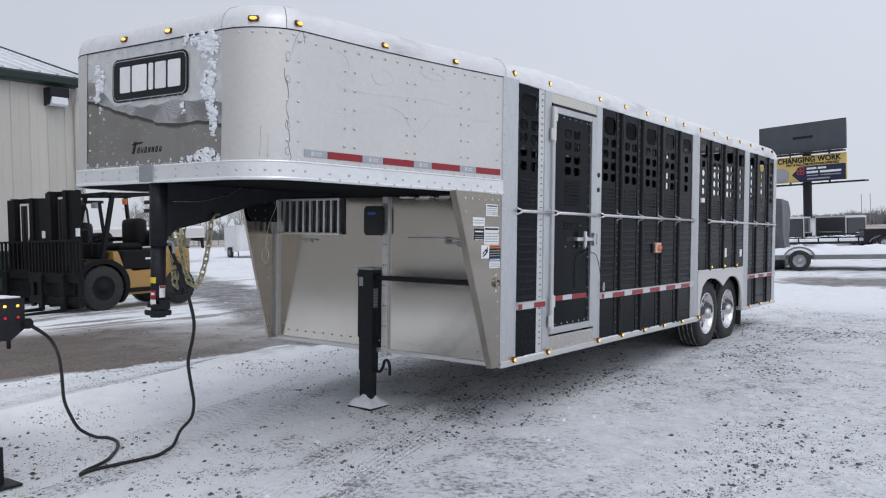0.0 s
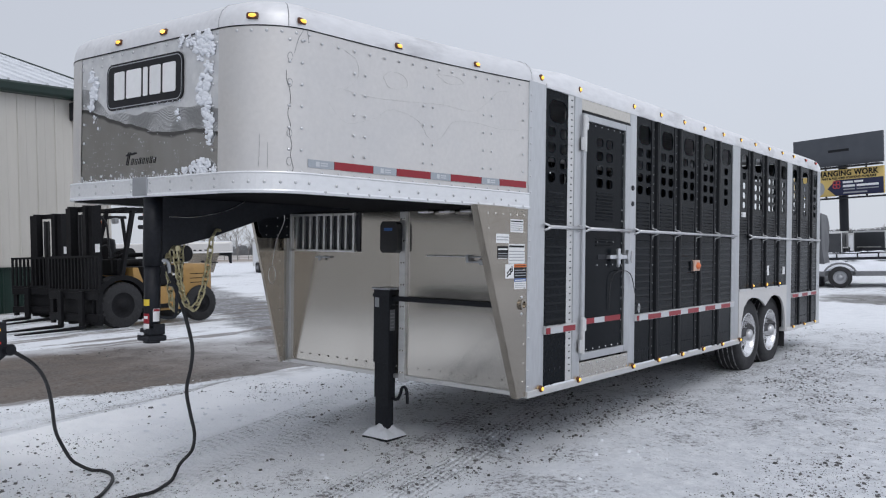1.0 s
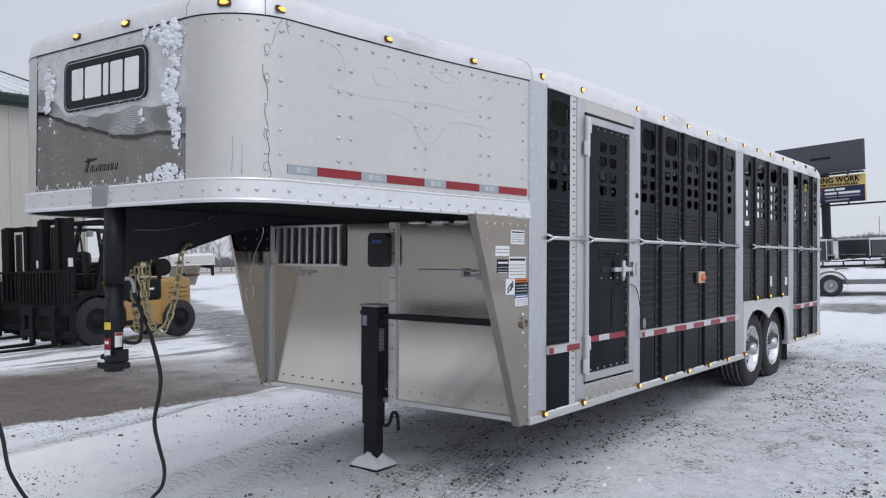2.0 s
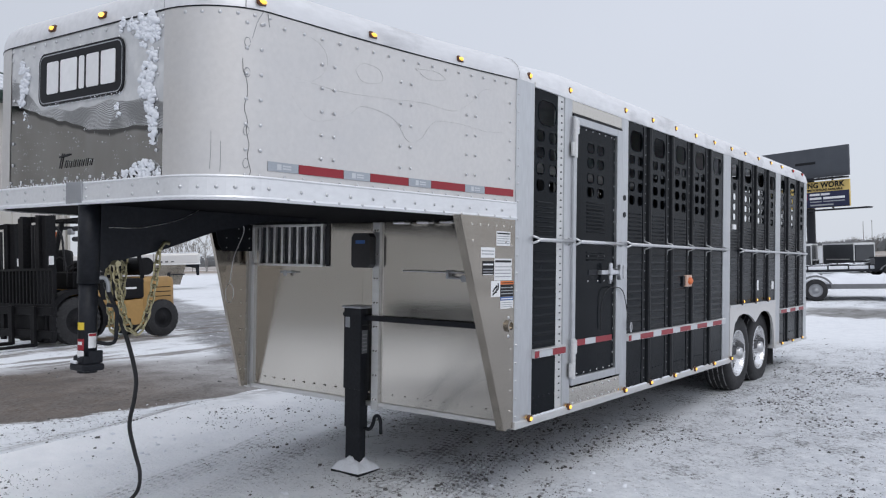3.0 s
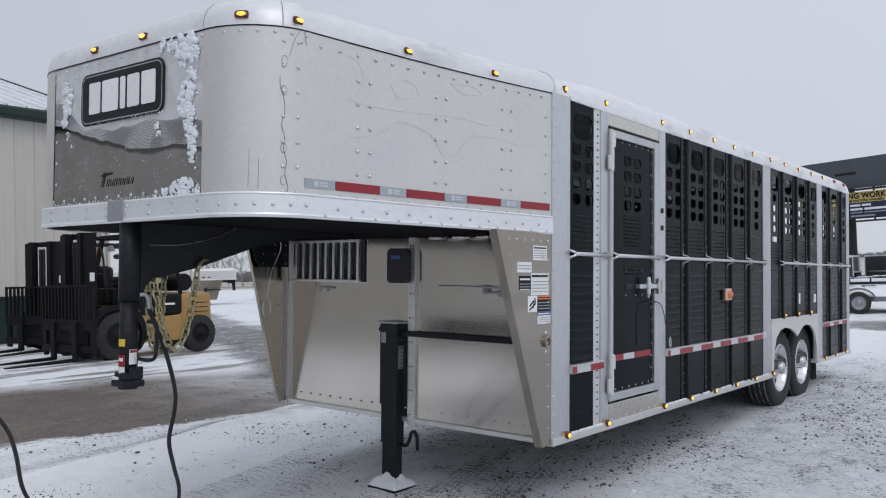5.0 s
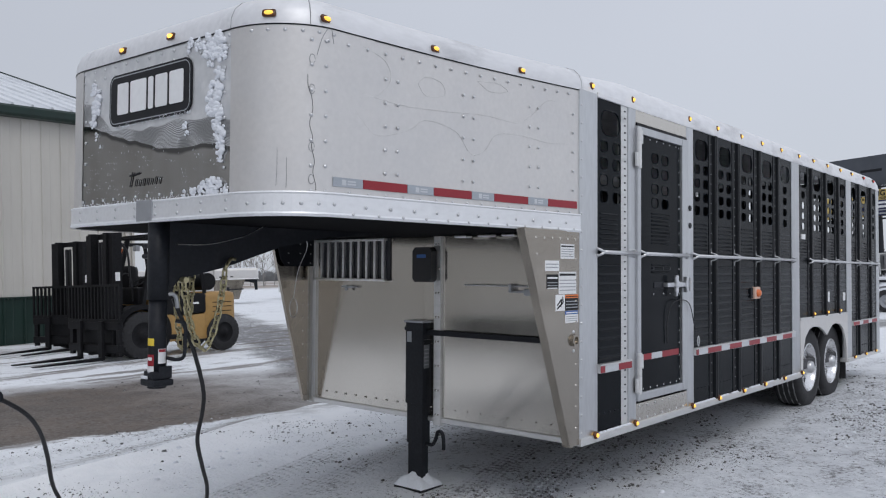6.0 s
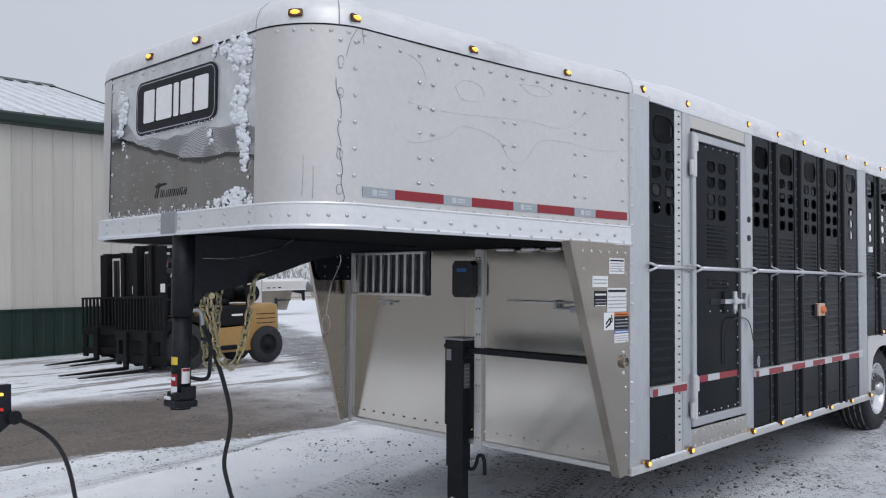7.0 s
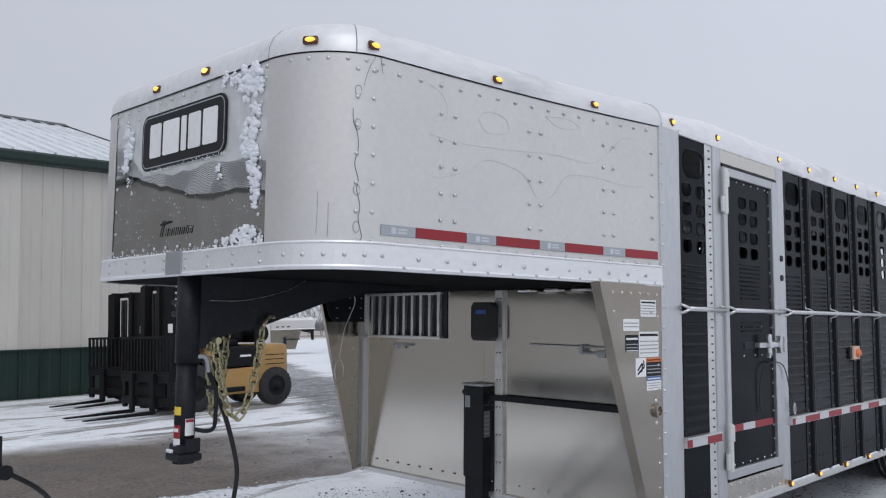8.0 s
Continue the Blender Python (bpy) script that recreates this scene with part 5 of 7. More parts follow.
def chain(a, b, sag, n):
    a, b = Vector(a), Vector(b)
    pts = [a.lerp(b, i / 200) - Vector((0, 0, sag * (1 - (2 * i / 200 - 1) ** 2) ** 0.85)) for i in range(201)]
    acc, cum = [0.0], 0.0
    for p, q in zip(pts, pts[1:]):
        cum += (q - p).length
        acc.append(cum)
    hold = part("safety_chain", rod(bmesh.new(), a + Vector((-0.02, 0, 0)), a + Vector((0.025, 0, 0)), 0.016, 6), CHAIN, gooseneck, "zinc safety chain")
    for k in range(n):
        s = cum * (k + 0.5) / n
        j = next(i for i, v in enumerate(acc) if v >= s)
        p, d = pts[j], (pts[min(j + 1, 200)] - pts[max(j - 1, 0)]).normalized()
        w = d.cross((1, 0, 0) if k % 2 else (0.0, 0.6, 0.8)).normalized()
        hl, hw = cum / n * 0.72, 0.016
        loop = []
        for i in range(14):
            t = 2 * math.pi * i / 14
            c, q = math.cos(t), math.sin(t)
            loop.append(p + d * (hl - hw) * (1 if c > 0 else -1) * (abs(c) ** 0.2) + d * hw * c + w * hw * q)
        part("link", tube(bmesh.new(), loop, 0.0055, 6, True), CHAIN, hold)


chain((-1.105, -1.85, 1.455), (-1.10, -1.62, 1.50), 0.36, 19)
chain((-1.27, -1.79, 1.455), (-1.27, -1.70, 1.49), 0.37, 18)
bm = tube(bmesh.new(), smooth_line([(-1.10, -1.62, 1.50), (-1.09, -1.615, 1.53), (-1.095, -1.59, 1.56), (-1.115, -1.55, 1.56)]), 0.009, 8)
part("chain_hook", bm, CHAIN, gooseneck)

# landing leg
leg = part("landing_leg", boxed(-1.305, -1.150, -0.055, 0.0, 0.62, 1.165, bevel=0.004), BLACK_STEEL, trailer, "black square landing leg")
bm = boxed(-1.303, -1.152, -0.05, 0.035, 0.62, 1.16)
part("leg_case", bm, BLACK_STEEL, leg)
part("leg_cap", boxed(-1.315, -1.14, -0.065, 0.04, 1.16, 1.175, bevel=0.004), GALV, leg)
part("middle_tube", boxed(-1.297, -1.158, -0.047, 0.03, 0.36, 0.64, bevel=0.003), BLACK_STEEL, leg)
part("drop_tube", boxed(-1.29, -1.165, -0.04, 0.022, 0.09, 0.38, bevel=0.003), BLACK_STEEL, leg)
part("foot_plate", boxed(-1.345, -1.10, -0.118, 0.098, 0.066, 0.082), BLACK_STEEL, leg)
bm = bmesh.new()
bmesh.ops.create_grid(bm, x_segments=18, y_segments=18, size=0.5)
for v in bm.verts:
    x, y = v.co.x * 2, v.co.y * 2
    e = max(0.0, 1 - max(abs(x), abs(y)))
    v.co = Vector((-1.222 + x * 0.124, -0.01 + y * 0.109, 0.083 + 0.085 * min(1, e * 1.6) ** 0.7 * (0.85 + 0.35 * noise.noise((x * 2.2, y * 2.2, 2)) + 0.15 * noise.noise((x * 6, y * 6, 5)))))
part("foot_snow", bm, SNOW, leg, "heap of snow on the foot", True)
part("crank_pin", rod(bmesh.new(), (-1.345, -0.01, 1.115), (-1.30, -0.01, 1.115), 0.016), BLACK_STEEL, leg)
part("leg_sticker", boxed(-1.29, -1.25, -0.0575, -0.0555, 1.03, 1.10), GREY_PRINT, leg)
part("leg_sticker", boxed(-1.1515, -1.1495, -0.045, 0.01, 0.86, 1.05), SILVER, leg)
part("leg_sticker", boxed(-1.1494, -1.149, -0.045, 0.01, 1.015, 1.048), BLACK_PRINT, leg)
for z in (0.88, 0.905, 0.93, 0.955, 0.98):
    part("sticker_line", boxed(-1.1494, -1.149, -0.038, 0.003, z, z + 0.008), GREY_PRINT, leg)
part("leg_hook", tube(bmesh.new(), smooth_line([(-1.16, 0.0, 0.36), (-1.11, 0.0, 0.36), (-1.08, 0.0, 0.40), (-1.065, 0.0, 0.445), (-1.035, 0.0, 0.455), (-1.015, 0.0, 0.42), (-1.01, 0.0, 0.34)]), 0.012, 8), BLACK_STEEL, leg, "", True)
part("drive_shaft", boxed(-1.155, -0.03, -0.02, 0.01, 1.08, 1.115, bevel=0.004), BLACK_STEEL, trailer, "black drive shaft")

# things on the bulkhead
# the dark backing sheet draws the shade behind the slats
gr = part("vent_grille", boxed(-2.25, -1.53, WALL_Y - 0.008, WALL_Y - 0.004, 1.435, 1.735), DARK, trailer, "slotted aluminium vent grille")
for i in range(9):
    x = -2.25 + i * 0.082
    part("slat", boxed(x, x + 0.024, WALL_Y - 0.034, WALL_Y - 0.008, 1.435, 1.735, bevel=0.004), ALU, gr)
for z in (1.43, 1.715):
    part("slat_rail", boxed(-2.28, -1.555, WALL_Y - 0.045, WALL_Y - 0.012, z, z + 0.018, bevel=0.003), ALU, gr)
ctrl = part("control_box", prism(bmesh.new(), [(-1.245, 1.455), (-1.225, 1.432), (-1.098, 1.432), (-1.078, 1.455), (-1.078, 1.635), (-1.098, 1.662), (-1.225, 1.662), (-1.245, 1.635)], "y", WALL_Y - 0.088, WALL_Y - 0.012), PLASTIC, trailer, "black plastic control box")
part("label", boxed(-1.205, -1.125, WALL_Y - 0.0905, WALL_Y - 0.087, 1.592, 1.614), BLUE_PRINT, ctrl)
part("latch_rod", rod(bmesh.new(), (-0.84, WALL_Y - 0.03, 1.418), (-0.30, WALL_Y - 0.03, 1.415), 0.006), CHROME, trailer)
bm = boxed(-0.49, -0.36, WALL_Y - 0.04, WALL_Y - 0.006, 1.375, 1.39, bevel=0.005)
box(bm, -0.485, -0.465, WALL_Y - 0.045, WALL_Y - 0.006, 1.375, 1.43, bevel=0.004)
box(bm, -0.37, -0.32, WALL_Y - 0.05, WALL_Y - 0.03, 1.36, 1.40, bevel=0.006)
part("paddle_latch", bm, GALV, trailer)
bm = boxed(-2.0, -1.87, WALL_Y - 0.04, WALL_Y, 1.38, 1.395, bevel=0.004)
rod(bm, (-1.95, WALL_Y - 0.035, 1.36), (-1.95, WALL_Y - 0.035, 1.40), 0.012)
part("paddle_latch", bm, GALV, trailer)
for x in (-0.85, -0.66, -0.48):
    part("underside_bracket", boxed(x, x + 0.10, -0.10, -0.04, Z_RAIL0 - 0.02, Z_RAIL0, bevel=0.008), CHROME, trailer)

# stickers on the wing plate
def sticker(y0, y1, z0, z1, mat, lines=None, x=0.0028):
    s = part("sticker", boxed(0.001, x, y0, y1, z0, z1), mat, trailer)
    for a, b, m in lines or ():
        part("print_bar", boxed(x, x + 0.0006, y0 + 0.008, y1 - 0.008, z0 + (z1 - z0) * a, z0 + (z1 - z0) * b), m, s)


sticker(-0.198, -0.052, 1.578, 1.660, WHITE, ((0.80, 0.9, BLACK_PRINT), (0.62, 0.68, GREY_PRINT), (0.46, 0.52, GREY_PRINT), (0.3, 0.36, GREY_PRINT), (0.14, 0.2, GREY_PRINT)))
sticker(-0.354, -0.212, 1.509, 1.566, WHITE, ((0.6, 0.7, GREY_PRINT), (0.3, 0.4, GREY_PRINT)))
sticker(-0.338, -0.221, 1.411, 1.490, BLACK_PRINT, ((0.02, 0.08, WHITE), (0.7, 0.82, WHITE), (0.4, 0.46, GREY_PRINT), (0.2, 0.26, GREY_PRINT)))
sticker(-0.217, -0.032, 1.381, 1.505, WHITE, ((0.82, 0.92, BLACK_PRINT), (0.6, 0.64, GREY_PRINT), (0.45, 0.49, GREY_PRINT), (0.3, 0.34, GREY_PRINT), (0.15, 0.19, GREY_PRINT)))
sticker(-0.249, -0.153, 1.288, 1.378, WHITE)
bm = bmesh.new()
for a, b in (((-0.232, 1.300), (-0.172, 1.335)), ((-0.232, 1.318), (-0.190, 1.352)), ((-0.172, 1.335), (-0.178, 1.366)), ((-0.196, 1.310), (-0.186, 1.350))):
    bar_between(bm, (0.003, *a), (0.003, *b), 0.002, 0.009)
part("pictogram", bm, BLACK_PRINT, trailer)
sticker(-0.150, -0.010, 1.357, 1.376, ORANGE_PRINT, ((0.35, 0.6, BLACK_PRINT),))
sticker(-0.150, -0.010, 1.288, 1.356, BLACK_PRINT, ((0.7, 0.78, GREY_PRINT), (0.45, 0.53, GREY_PRINT), (0.2, 0.28, GREY_PRINT)))
sticker(-0.149, -0.012, 1.266, 1.286, BLUE_PRINT, ((0.3, 0.6, WHITE),))
sticker(-0.149, -0.012, 1.218, 1.265, WHITE, ((0.7, 0.78, GREY_PRINT), (0.45, 0.53, GREY_PRINT), (0.2, 0.28, GREY_PRINT)))
rivets("socket_screws", [((0.002, -0.062, z), (1, 0, 0)) for z in (1.058, 1.165)], CHROME, trailer, 0.011, 0.007)
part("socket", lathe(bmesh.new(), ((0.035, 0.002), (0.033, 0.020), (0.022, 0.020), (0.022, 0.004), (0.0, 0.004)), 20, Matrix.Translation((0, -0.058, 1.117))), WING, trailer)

for y, z, w, h in ((4.12, 1.83, 0.10, 0.05), (4.98, 1.20, 0.09, 0.11), (5.60, 1.20, 0.09, 0.09)):
    part("plate", boxed(-0.006, 0.003 if y > 4.5 else 0.012, y, y + w, z, z + h), WHITE, trailer, "small white plate")

# conspicuity tape on the nose
y = -1.735
for i, wdt in enumerate((0.163, 0.258, 0.166, 0.26, 0.165, 0.269, 0.169, 0.265)):
    a, b = y, y + wdt
    bm = bmesh.new()
    v = [bm.verts.new((on_nose(q) + 0.004, q, z)) for q, z in ((a, 1.866), (b - 0.003, 1.866), (b - 0.003, 1.907), (a, 1.907))]
    w = [bm.verts.new((on_nose(q) + 0.001, q, z)) for q, z in ((a, 1.866), (b - 0.003, 1.866), (b - 0.003, 1.907), (a, 1.907))]
    bm.faces.new(v)
    for k in range(4):
        bm.faces.new((v[k], w[k], w[(k + 1) % 4], v[(k + 1) % 4]))
    tp = part("tape", bm, RED_TAPE if i % 2 else GREY_TAPE, trailer)
    if i % 2 == 0:
        bm = bmesh.new()
        c = (a + b) / 2
        for q0, q1, z0, z1 in ((c - 0.035, c - 0.012, 1.874, 1.899), (c - 0.005, c + 0.04, 1.889, 1.896), (c - 0.005, c + 0.04, 1.877, 1.884)):
            vv = [bm.verts.new((on_nose(q) + 0.0046, q, z)) for q, z in ((q0, z0), (q1, z0), (q1, z1), (q0, z1))]
            bm.faces.new(vv)
        part("print_bar", bm, WHITE_TAPE, tp)
    y = b

# name board on the nose front, lettering as plain blocks
sign = part("name_board", prism(bmesh.new(), rounded(-1.187, 2.353, 0.755, 0.258, 0.055, 6), "y", -2.006, -1.999), BLACK_PRINT, trailer, "black board with rounded white border and five white blocks")
ring_o, ring_i = rounded(-1.187, 2.353, 0.735, 0.238, 0.047, 6), rounded(-1.187, 2.353, 0.725, 0.228, 0.042, 6)
bm = bmesh.new()
vo, vi = [bm.verts.new((x, -2.0068, z)) for x, z in ring_o], [bm.verts.new((x, -2.0068, z)) for x, z in ring_i]
for i in range(len(vo)):
    j = (i + 1) % len(vo)
    bm.faces.new((vo[i], vo[j], vi[j], vi[i]))
bmesh.ops.recalc_face_normals(bm, faces=bm.faces)
part("border", bm, GREY_PRINT, sign)
x = -1.480
for wdt in (0.108, 0.150, 0.045, 0.105, 0.118):
    part("print_bar", prism(bmesh.new(), rounded(x + wdt / 2, 2.356, wdt, 0.155, 0.010, 3), "y", -2.0085, -2.005), WHITE, sign)
    x += wdt + 0.020
# script mark as slanted strokes
bm = bmesh.new()
x = -1.36
for i, (h, wdt) in enumerate(((0.072, 0.013), (0.036, 0.011), (0.032, 0.011), (0.036, 0.011), (0.034, 0.011), (0.032, 0.011), (0.036, 0.011), (0.032, 0.011))):
    v = [bm.verts.new((x + dx, -2.0015, 1.912 + dz)) for dx, dz in ((0, 0), (wdt, 0), (wdt + h * 0.35, h), (h * 0.35, h))]
    bm.faces.new(v)
    x += 0.037 if i else 0.05
v = [bm.verts.new(p) for p in ((-1.36, -2.0016, 1.962), (-1.26, -2.0016, 1.972), (-1.26, -2.0016, 1.980), (-1.36, -2.0016, 1.972))]
bm.faces.new(v)
part("script_mark", bm, BLACK_PRINT, trailer, "dark slanted script strokes")

# the nose top dips a little towards the front corner on the door side
def nose_dip(x, y):
    return -0.027 * math.sin(min(1.0, -y / 1.3) * math.pi / 2) + 0.0115 * x * y


for ob in list(trailer.children_recursive):
    me = ob.data
    if me is None or not ob.name.startswith(("nose_side", "nose_corner", "nose_front", "nose_far", "nose_roof", "roof_seam", "marker_lamp", "lens", "name_board", "border", "print_bar", "tape")):
        continue
    for v in me.vertices:
        if v.co.y < 0.0 and v.co.z > 1.74:
            f = (v.co.z - 1.735) / 0.82
            v.co.z += f * nose_dip(v.co.x, v.co.y)

# wind-driven snow stuck to the nose front
def snow_clump(name, spots, seed):
    r = random.Random(seed)
    bm = bmesh.new()
    for x, z, rad, n in spots:
        for _ in range(max(2, round(n * 1.5))):
            a, d = r.uniform(0, 6.28), rad * r.random() ** 0.6
            q = rad * r.uniform(0.14, 0.36)
            m = Matrix.Translation((x + d * math.cos(a) * 0.8, -2.004, z + d * math.sin(a))) @ Matrix.Diagonal((q * r.uniform(0.8, 1.5), q * 0.7, q * r.uniform(0.6, 1.1), 1))
            bmesh.ops.create_icosphere(bm, subdivisions=2, radius=1, matrix=m)
    for v in bm.verts:
        v.co += Vector((noise.noise(v.co * 55), 0.7 * noise.noise(v.co * 45 + Vector((5, 0, 0))), noise.noise(v.co * 55 + Vector((9, 0, 0))))) * 0.007
        v.co.y = min(v.co.y, -1.997)
    tagged(part(name, bm, SNOW, trailer, "clinging snow", True), kind="stuff")


snow_clump("stuck_snow", [(-0.83, 2.525, 0.03, 10), (-0.76, 2.515, 0.035, 12), (-0.69, 2.50, 0.05, 22), (-0.61, 2.49, 0.055, 26), (-0.58, 2.44, 0.045, 16), (-0.66, 2.44, 0.04, 12)], 3)
snow_clump("stuck_snow", [(-0.59, 2.35, 0.04, 16), (-0.62, 2.29, 0.05, 24), (-0.65, 2.23, 0.055, 26), (-0.61, 2.18, 0.05, 22), (-0.59, 2.11, 0.045, 20), (-0.58, 2.05, 0.04, 16), (-0.59, 1.99, 0.03, 10)], 4)
snow_clump("stuck_snow", [(-1.74, 2.45, 0.035, 14), (-1.70, 2.40, 0.045, 18), (-1.72, 2.34, 0.045, 18), (-1.74, 2.28, 0.04, 14), (-1.70, 2.20, 0.02, 6), (-1.66, 2.14, 0.014, 4)], 5)
snow_clump("stuck_snow", [(-0.86, 1.85, 0.02, 8), (-0.79, 1.856, 0.028, 14), (-0.72, 1.862, 0.035, 20), (-0.65, 1.87, 0.042, 26), (-0.59, 1.866, 0.036, 18), (-0.54, 1.856, 0.022, 10)], 6)
snow_clump("stuck_snow", [(-0.86, 2.16, 0.022, 9), (-0.845, 2.125, 0.018, 6)], 7)
snow_clump("board_snow", [(x, 2.224 + 0.004 * math.sin(9 * x), 0.010, 4) for x in np.arange(-1.5, -0.8, 0.022)], 8)
snow_clump("rail_snow", [(x, 1.842, 0.009, 3) for x in np.arange(-1.88, -0.55, 0.025)], 9)
r9 = random.Random(11)
snow_clump("snow_flecks", [(r9.uniform(-1.8, -0.6), r9.uniform(1.86, 2.12), 0.005, 2) for _ in range(90)], 10)

# melt runs on the nose corner and side
def run(pts, r, mat=BLACK_RIB):
    part("melt_run", tube(bmesh.new(), smooth_line(pts, 6), r, 5), mat, trailer)


GRIME = material("thin_grime", (0.30, 0.30, 0.31), 0.5, 0.3, (40, 0.2))


DRIP = material("dark_drip", (0.07, 0.07, 0.075), 0.45, 0.2, (40, 0.3))
FAINT = material("faint_water_line", (0.62, 0.61, 0.595), 0.5, 0.5, (40, 0.15))


def side_point(y, z, out=0.001):
    f = (z - 1.735) / 0.82
    x = on_nose(max(y, -1.999))
    return (x + out, y, z + f * nose_dip(x, y))


run([side_point(y, z) for y, z in ((-1.842, 2.34), (-1.840, 2.29), (-1.828, 2.25), (-1.823, 2.19), (-1.834, 2.13), (-1.822, 2.07), (-1.826, 2.03), (-1.815, 1.97), (-1.82, 1.92), (-1.808, 1.86), (-1.813, 1.84))], 0.0012, DRIP)
for z in (2.41, 2.28, 2.03, 1.89):
    c = side_point(-1.826, z, 0.001)
    part("melt_run", tube(bmesh.new(), [(c[0] + 0.004 * math.cos(a), c[1] + 0.012 * math.cos(a), c[2] + 0.02 * math.sin(a)) for a in (2 * math.pi * i / 12 for i in range(12))], 0.0014, 5, True), GRIME, trailer)
run([side_point(-1.765, 2.55), side_point(-1.79, 2.50), side_point(-1.808, 2.43)], 0.0012, GRIME)
run([side_point(-1.745, 2.55), side_point(-1.735, 2.49)], 0.0012, GRIME)
run([side_point(-1.93, 2.02), side_point(-1.93, 1.94), side_point(-1.932, 1.86)], 0.0009, GRIME)
run([side_point(-1.905, 1.98), side_point(-1.905, 1.9), side_point(-1.906, 1.85)], 0.0011, GRIME)
for pts in ([(-1.6, 2.30), (-1.35, 2.28), (-1.1, 2.29), (-0.8, 2.31), (-0.55, 2.30), (-0.42, 2.36), (-0.3, 2.45), (-0.2, 2.46)],
            [(-1.62, 2.22), (-1.5, 2.12), (-1.3, 2.17), (-1.2, 2.23), (-1.0, 2.20), (-0.9, 2.10), (-0.8, 2.12), (-0.7, 2.22), (-0.5, 2.235), (-0.3, 2.22), (-0.1, 2.23)],
            [(-1.6, 2.52), (-1.45, 2.47), (-1.42, 2.38), (-1.5, 2.30), (-1.62, 2.27)],
            [(-1.25, 2.40), (-1.2, 2.44), (-1.1, 2.43), (-1.08, 2.37), (-1.2, 2.35), (-1.25, 2.40)],
            [(-0.85, 2.48), (-0.7, 2.49), (-0.62, 2.46), (-0.75, 2.44), (-0.85, 2.48)]):
    run([side_point(y, z, -0.0004) for y, z in pts], 0.0006, FAINT)
# joints of the roof cap
for y, w, t in ((-1.834, 0.0022, 0.5), (0.03, 0.0011, 0.0)):
    pts = []
    for d, h in SHOULDER[:5]:
        p = side_point(y, 2.555 + h)
        pts.append((p[0] - d * (1 - 0.26 * t) + 0.0005, y + t * d, p[2]))
    part("cap_joint", tube(bmesh.new(), pts, w, 5), GRIME, trailer)
pts = [(-0.52, -2.0 + d - 0.0005, 2.555 + h + nose_dip(-0.52, -2.0) * (0.82 + h) / 0.82) for d, h in SHOULDER[:5]]
part("cap_joint", tube(bmesh.new(), pts, 0.0016, 5), GRIME, trailer)
# clear snow along the bottom rail ledge
bm = bmesh.new()
r9 = random.Random(21)
for _ in range(90):
    y = r9.uniform(1.6, 4.0) if r9.random() < 0.8 else r9.uniform(0.22, 0.6)
    s = r9.uniform(0.012, 0.035)
    bmesh.ops.create_icosphere(bm, subdivisions=1, radius=1, matrix=Matrix.Translation((0.008, y, Z0 + 0.033)) @ Matrix.Diagonal((0.010, s * 1.6, 0.010, 1)))
tagged(part("ledge_snow", bm, SNOW, trailer, "thin snow on the ledge", True), kind="stuff")

# ---------------------------------------------------------------- yard: cable, truck tail, stand
def g(x, y):
    return ground_height(x, y) + relief(x, y)


low = [(-1.60, -1.53), (-1.53, -1.63), (-1.475, -1.74), (-1.485, -1.86), (-1.50, -2.06), (-1.505, -2.17), (-1.485, -2.245), (-1.53, -2.19), (-1.61, -2.02), (-1.70, -1.91), (-1.81, -1.81), (-1.92, -1.755), (-2.04, -1.75)]
pts = [(-1.167, -1.809, 1.44), (-1.158, -1.749, 1.282), (-1.161, -1.696, 1.139), (-1.171, -1.65, 0.965), (-1.22, -1.628, 0.846), (-1.286, -1.619, 0.696), (-1.409, -1.516, 0.522), (-1.531, -1.411, 0.37), (-1.633, -1.365, 0.24), (-1.665, -1.43, 0.165)]
pts += [(x, y, g(x, y) + 0.011) for x, y in low]
pts += [(-2.11, -1.785, g(-2.11, -1.785) + 0.012), (-2.155, -1.835, 0.172), (-2.172, -1.885, 0.222), (-2.12, -1.97, 0.35), (-2.054, -2.033, 0.457), (-1.891, -2.127, 0.652), (-1.735, -2.228, 0.803), (-1.605, -2.349, 0.922), (-1.523, -2.506, 1.026)]
tagged(part("power_cable", tube(bmesh.new(), smooth_line(pts, 8), 0.0108, 10), CABLE, None, "", True), "black rubber cable looping from truck to trailer over snow", "cable")

# tail of a flatbed truck
truck = tagged(empty("flatbed_truck", Matrix.Translation((-2.615, -2.50, 0.14))), "rear end of a black flatbed truck with small lamps", "truck")
tail = part("tail_panel", prism(bmesh.new(), [(-0.02, 1.03), (-0.34, 1.03), (-0.34, 0.80), (-0.10, 0.80), (-0.02, 0.86)], "x", -0.5, 1.1), BLACK_STEEL, truck)
part("panel_snow", boxed(-0.48, 1.08, -0.30, -0.03, 1.03, 1.04, bevel=0.004), SNOW, tail)
part("deck", boxed(-0.5, 1.1, -2.9, -0.34, 0.97, 1.03, bevel=0.01), BLACK_STEEL, truck)
part("deck_snow", boxed(-0.48, 1.08, -2.88, -0.35, 1.03, 1.05, bevel=0.006), SNOW, truck)
for x in (1.03, 0.96, 0.89, 0.82):
    part("tail_lamp", rod(bmesh.new(), (x, -0.025, 0.99), (x, -0.008, 0.99), 0.012, 12), RED_DULL, tail, "small unlit round lamp")
for i, y in enumerate((-0.06, -0.13, -0.20)):
    for z in (0.990, 0.925):
        part("side_lamp", rod(bmesh.new(), (1.098, y, z), (1.108, y, z), 0.0075, 12), AMBER_BRIGHT if i == 1 and z > 0.95 else AMBER if i == 0 and z > 0.95 else RED_LENS, tail, "small lit round lamp")
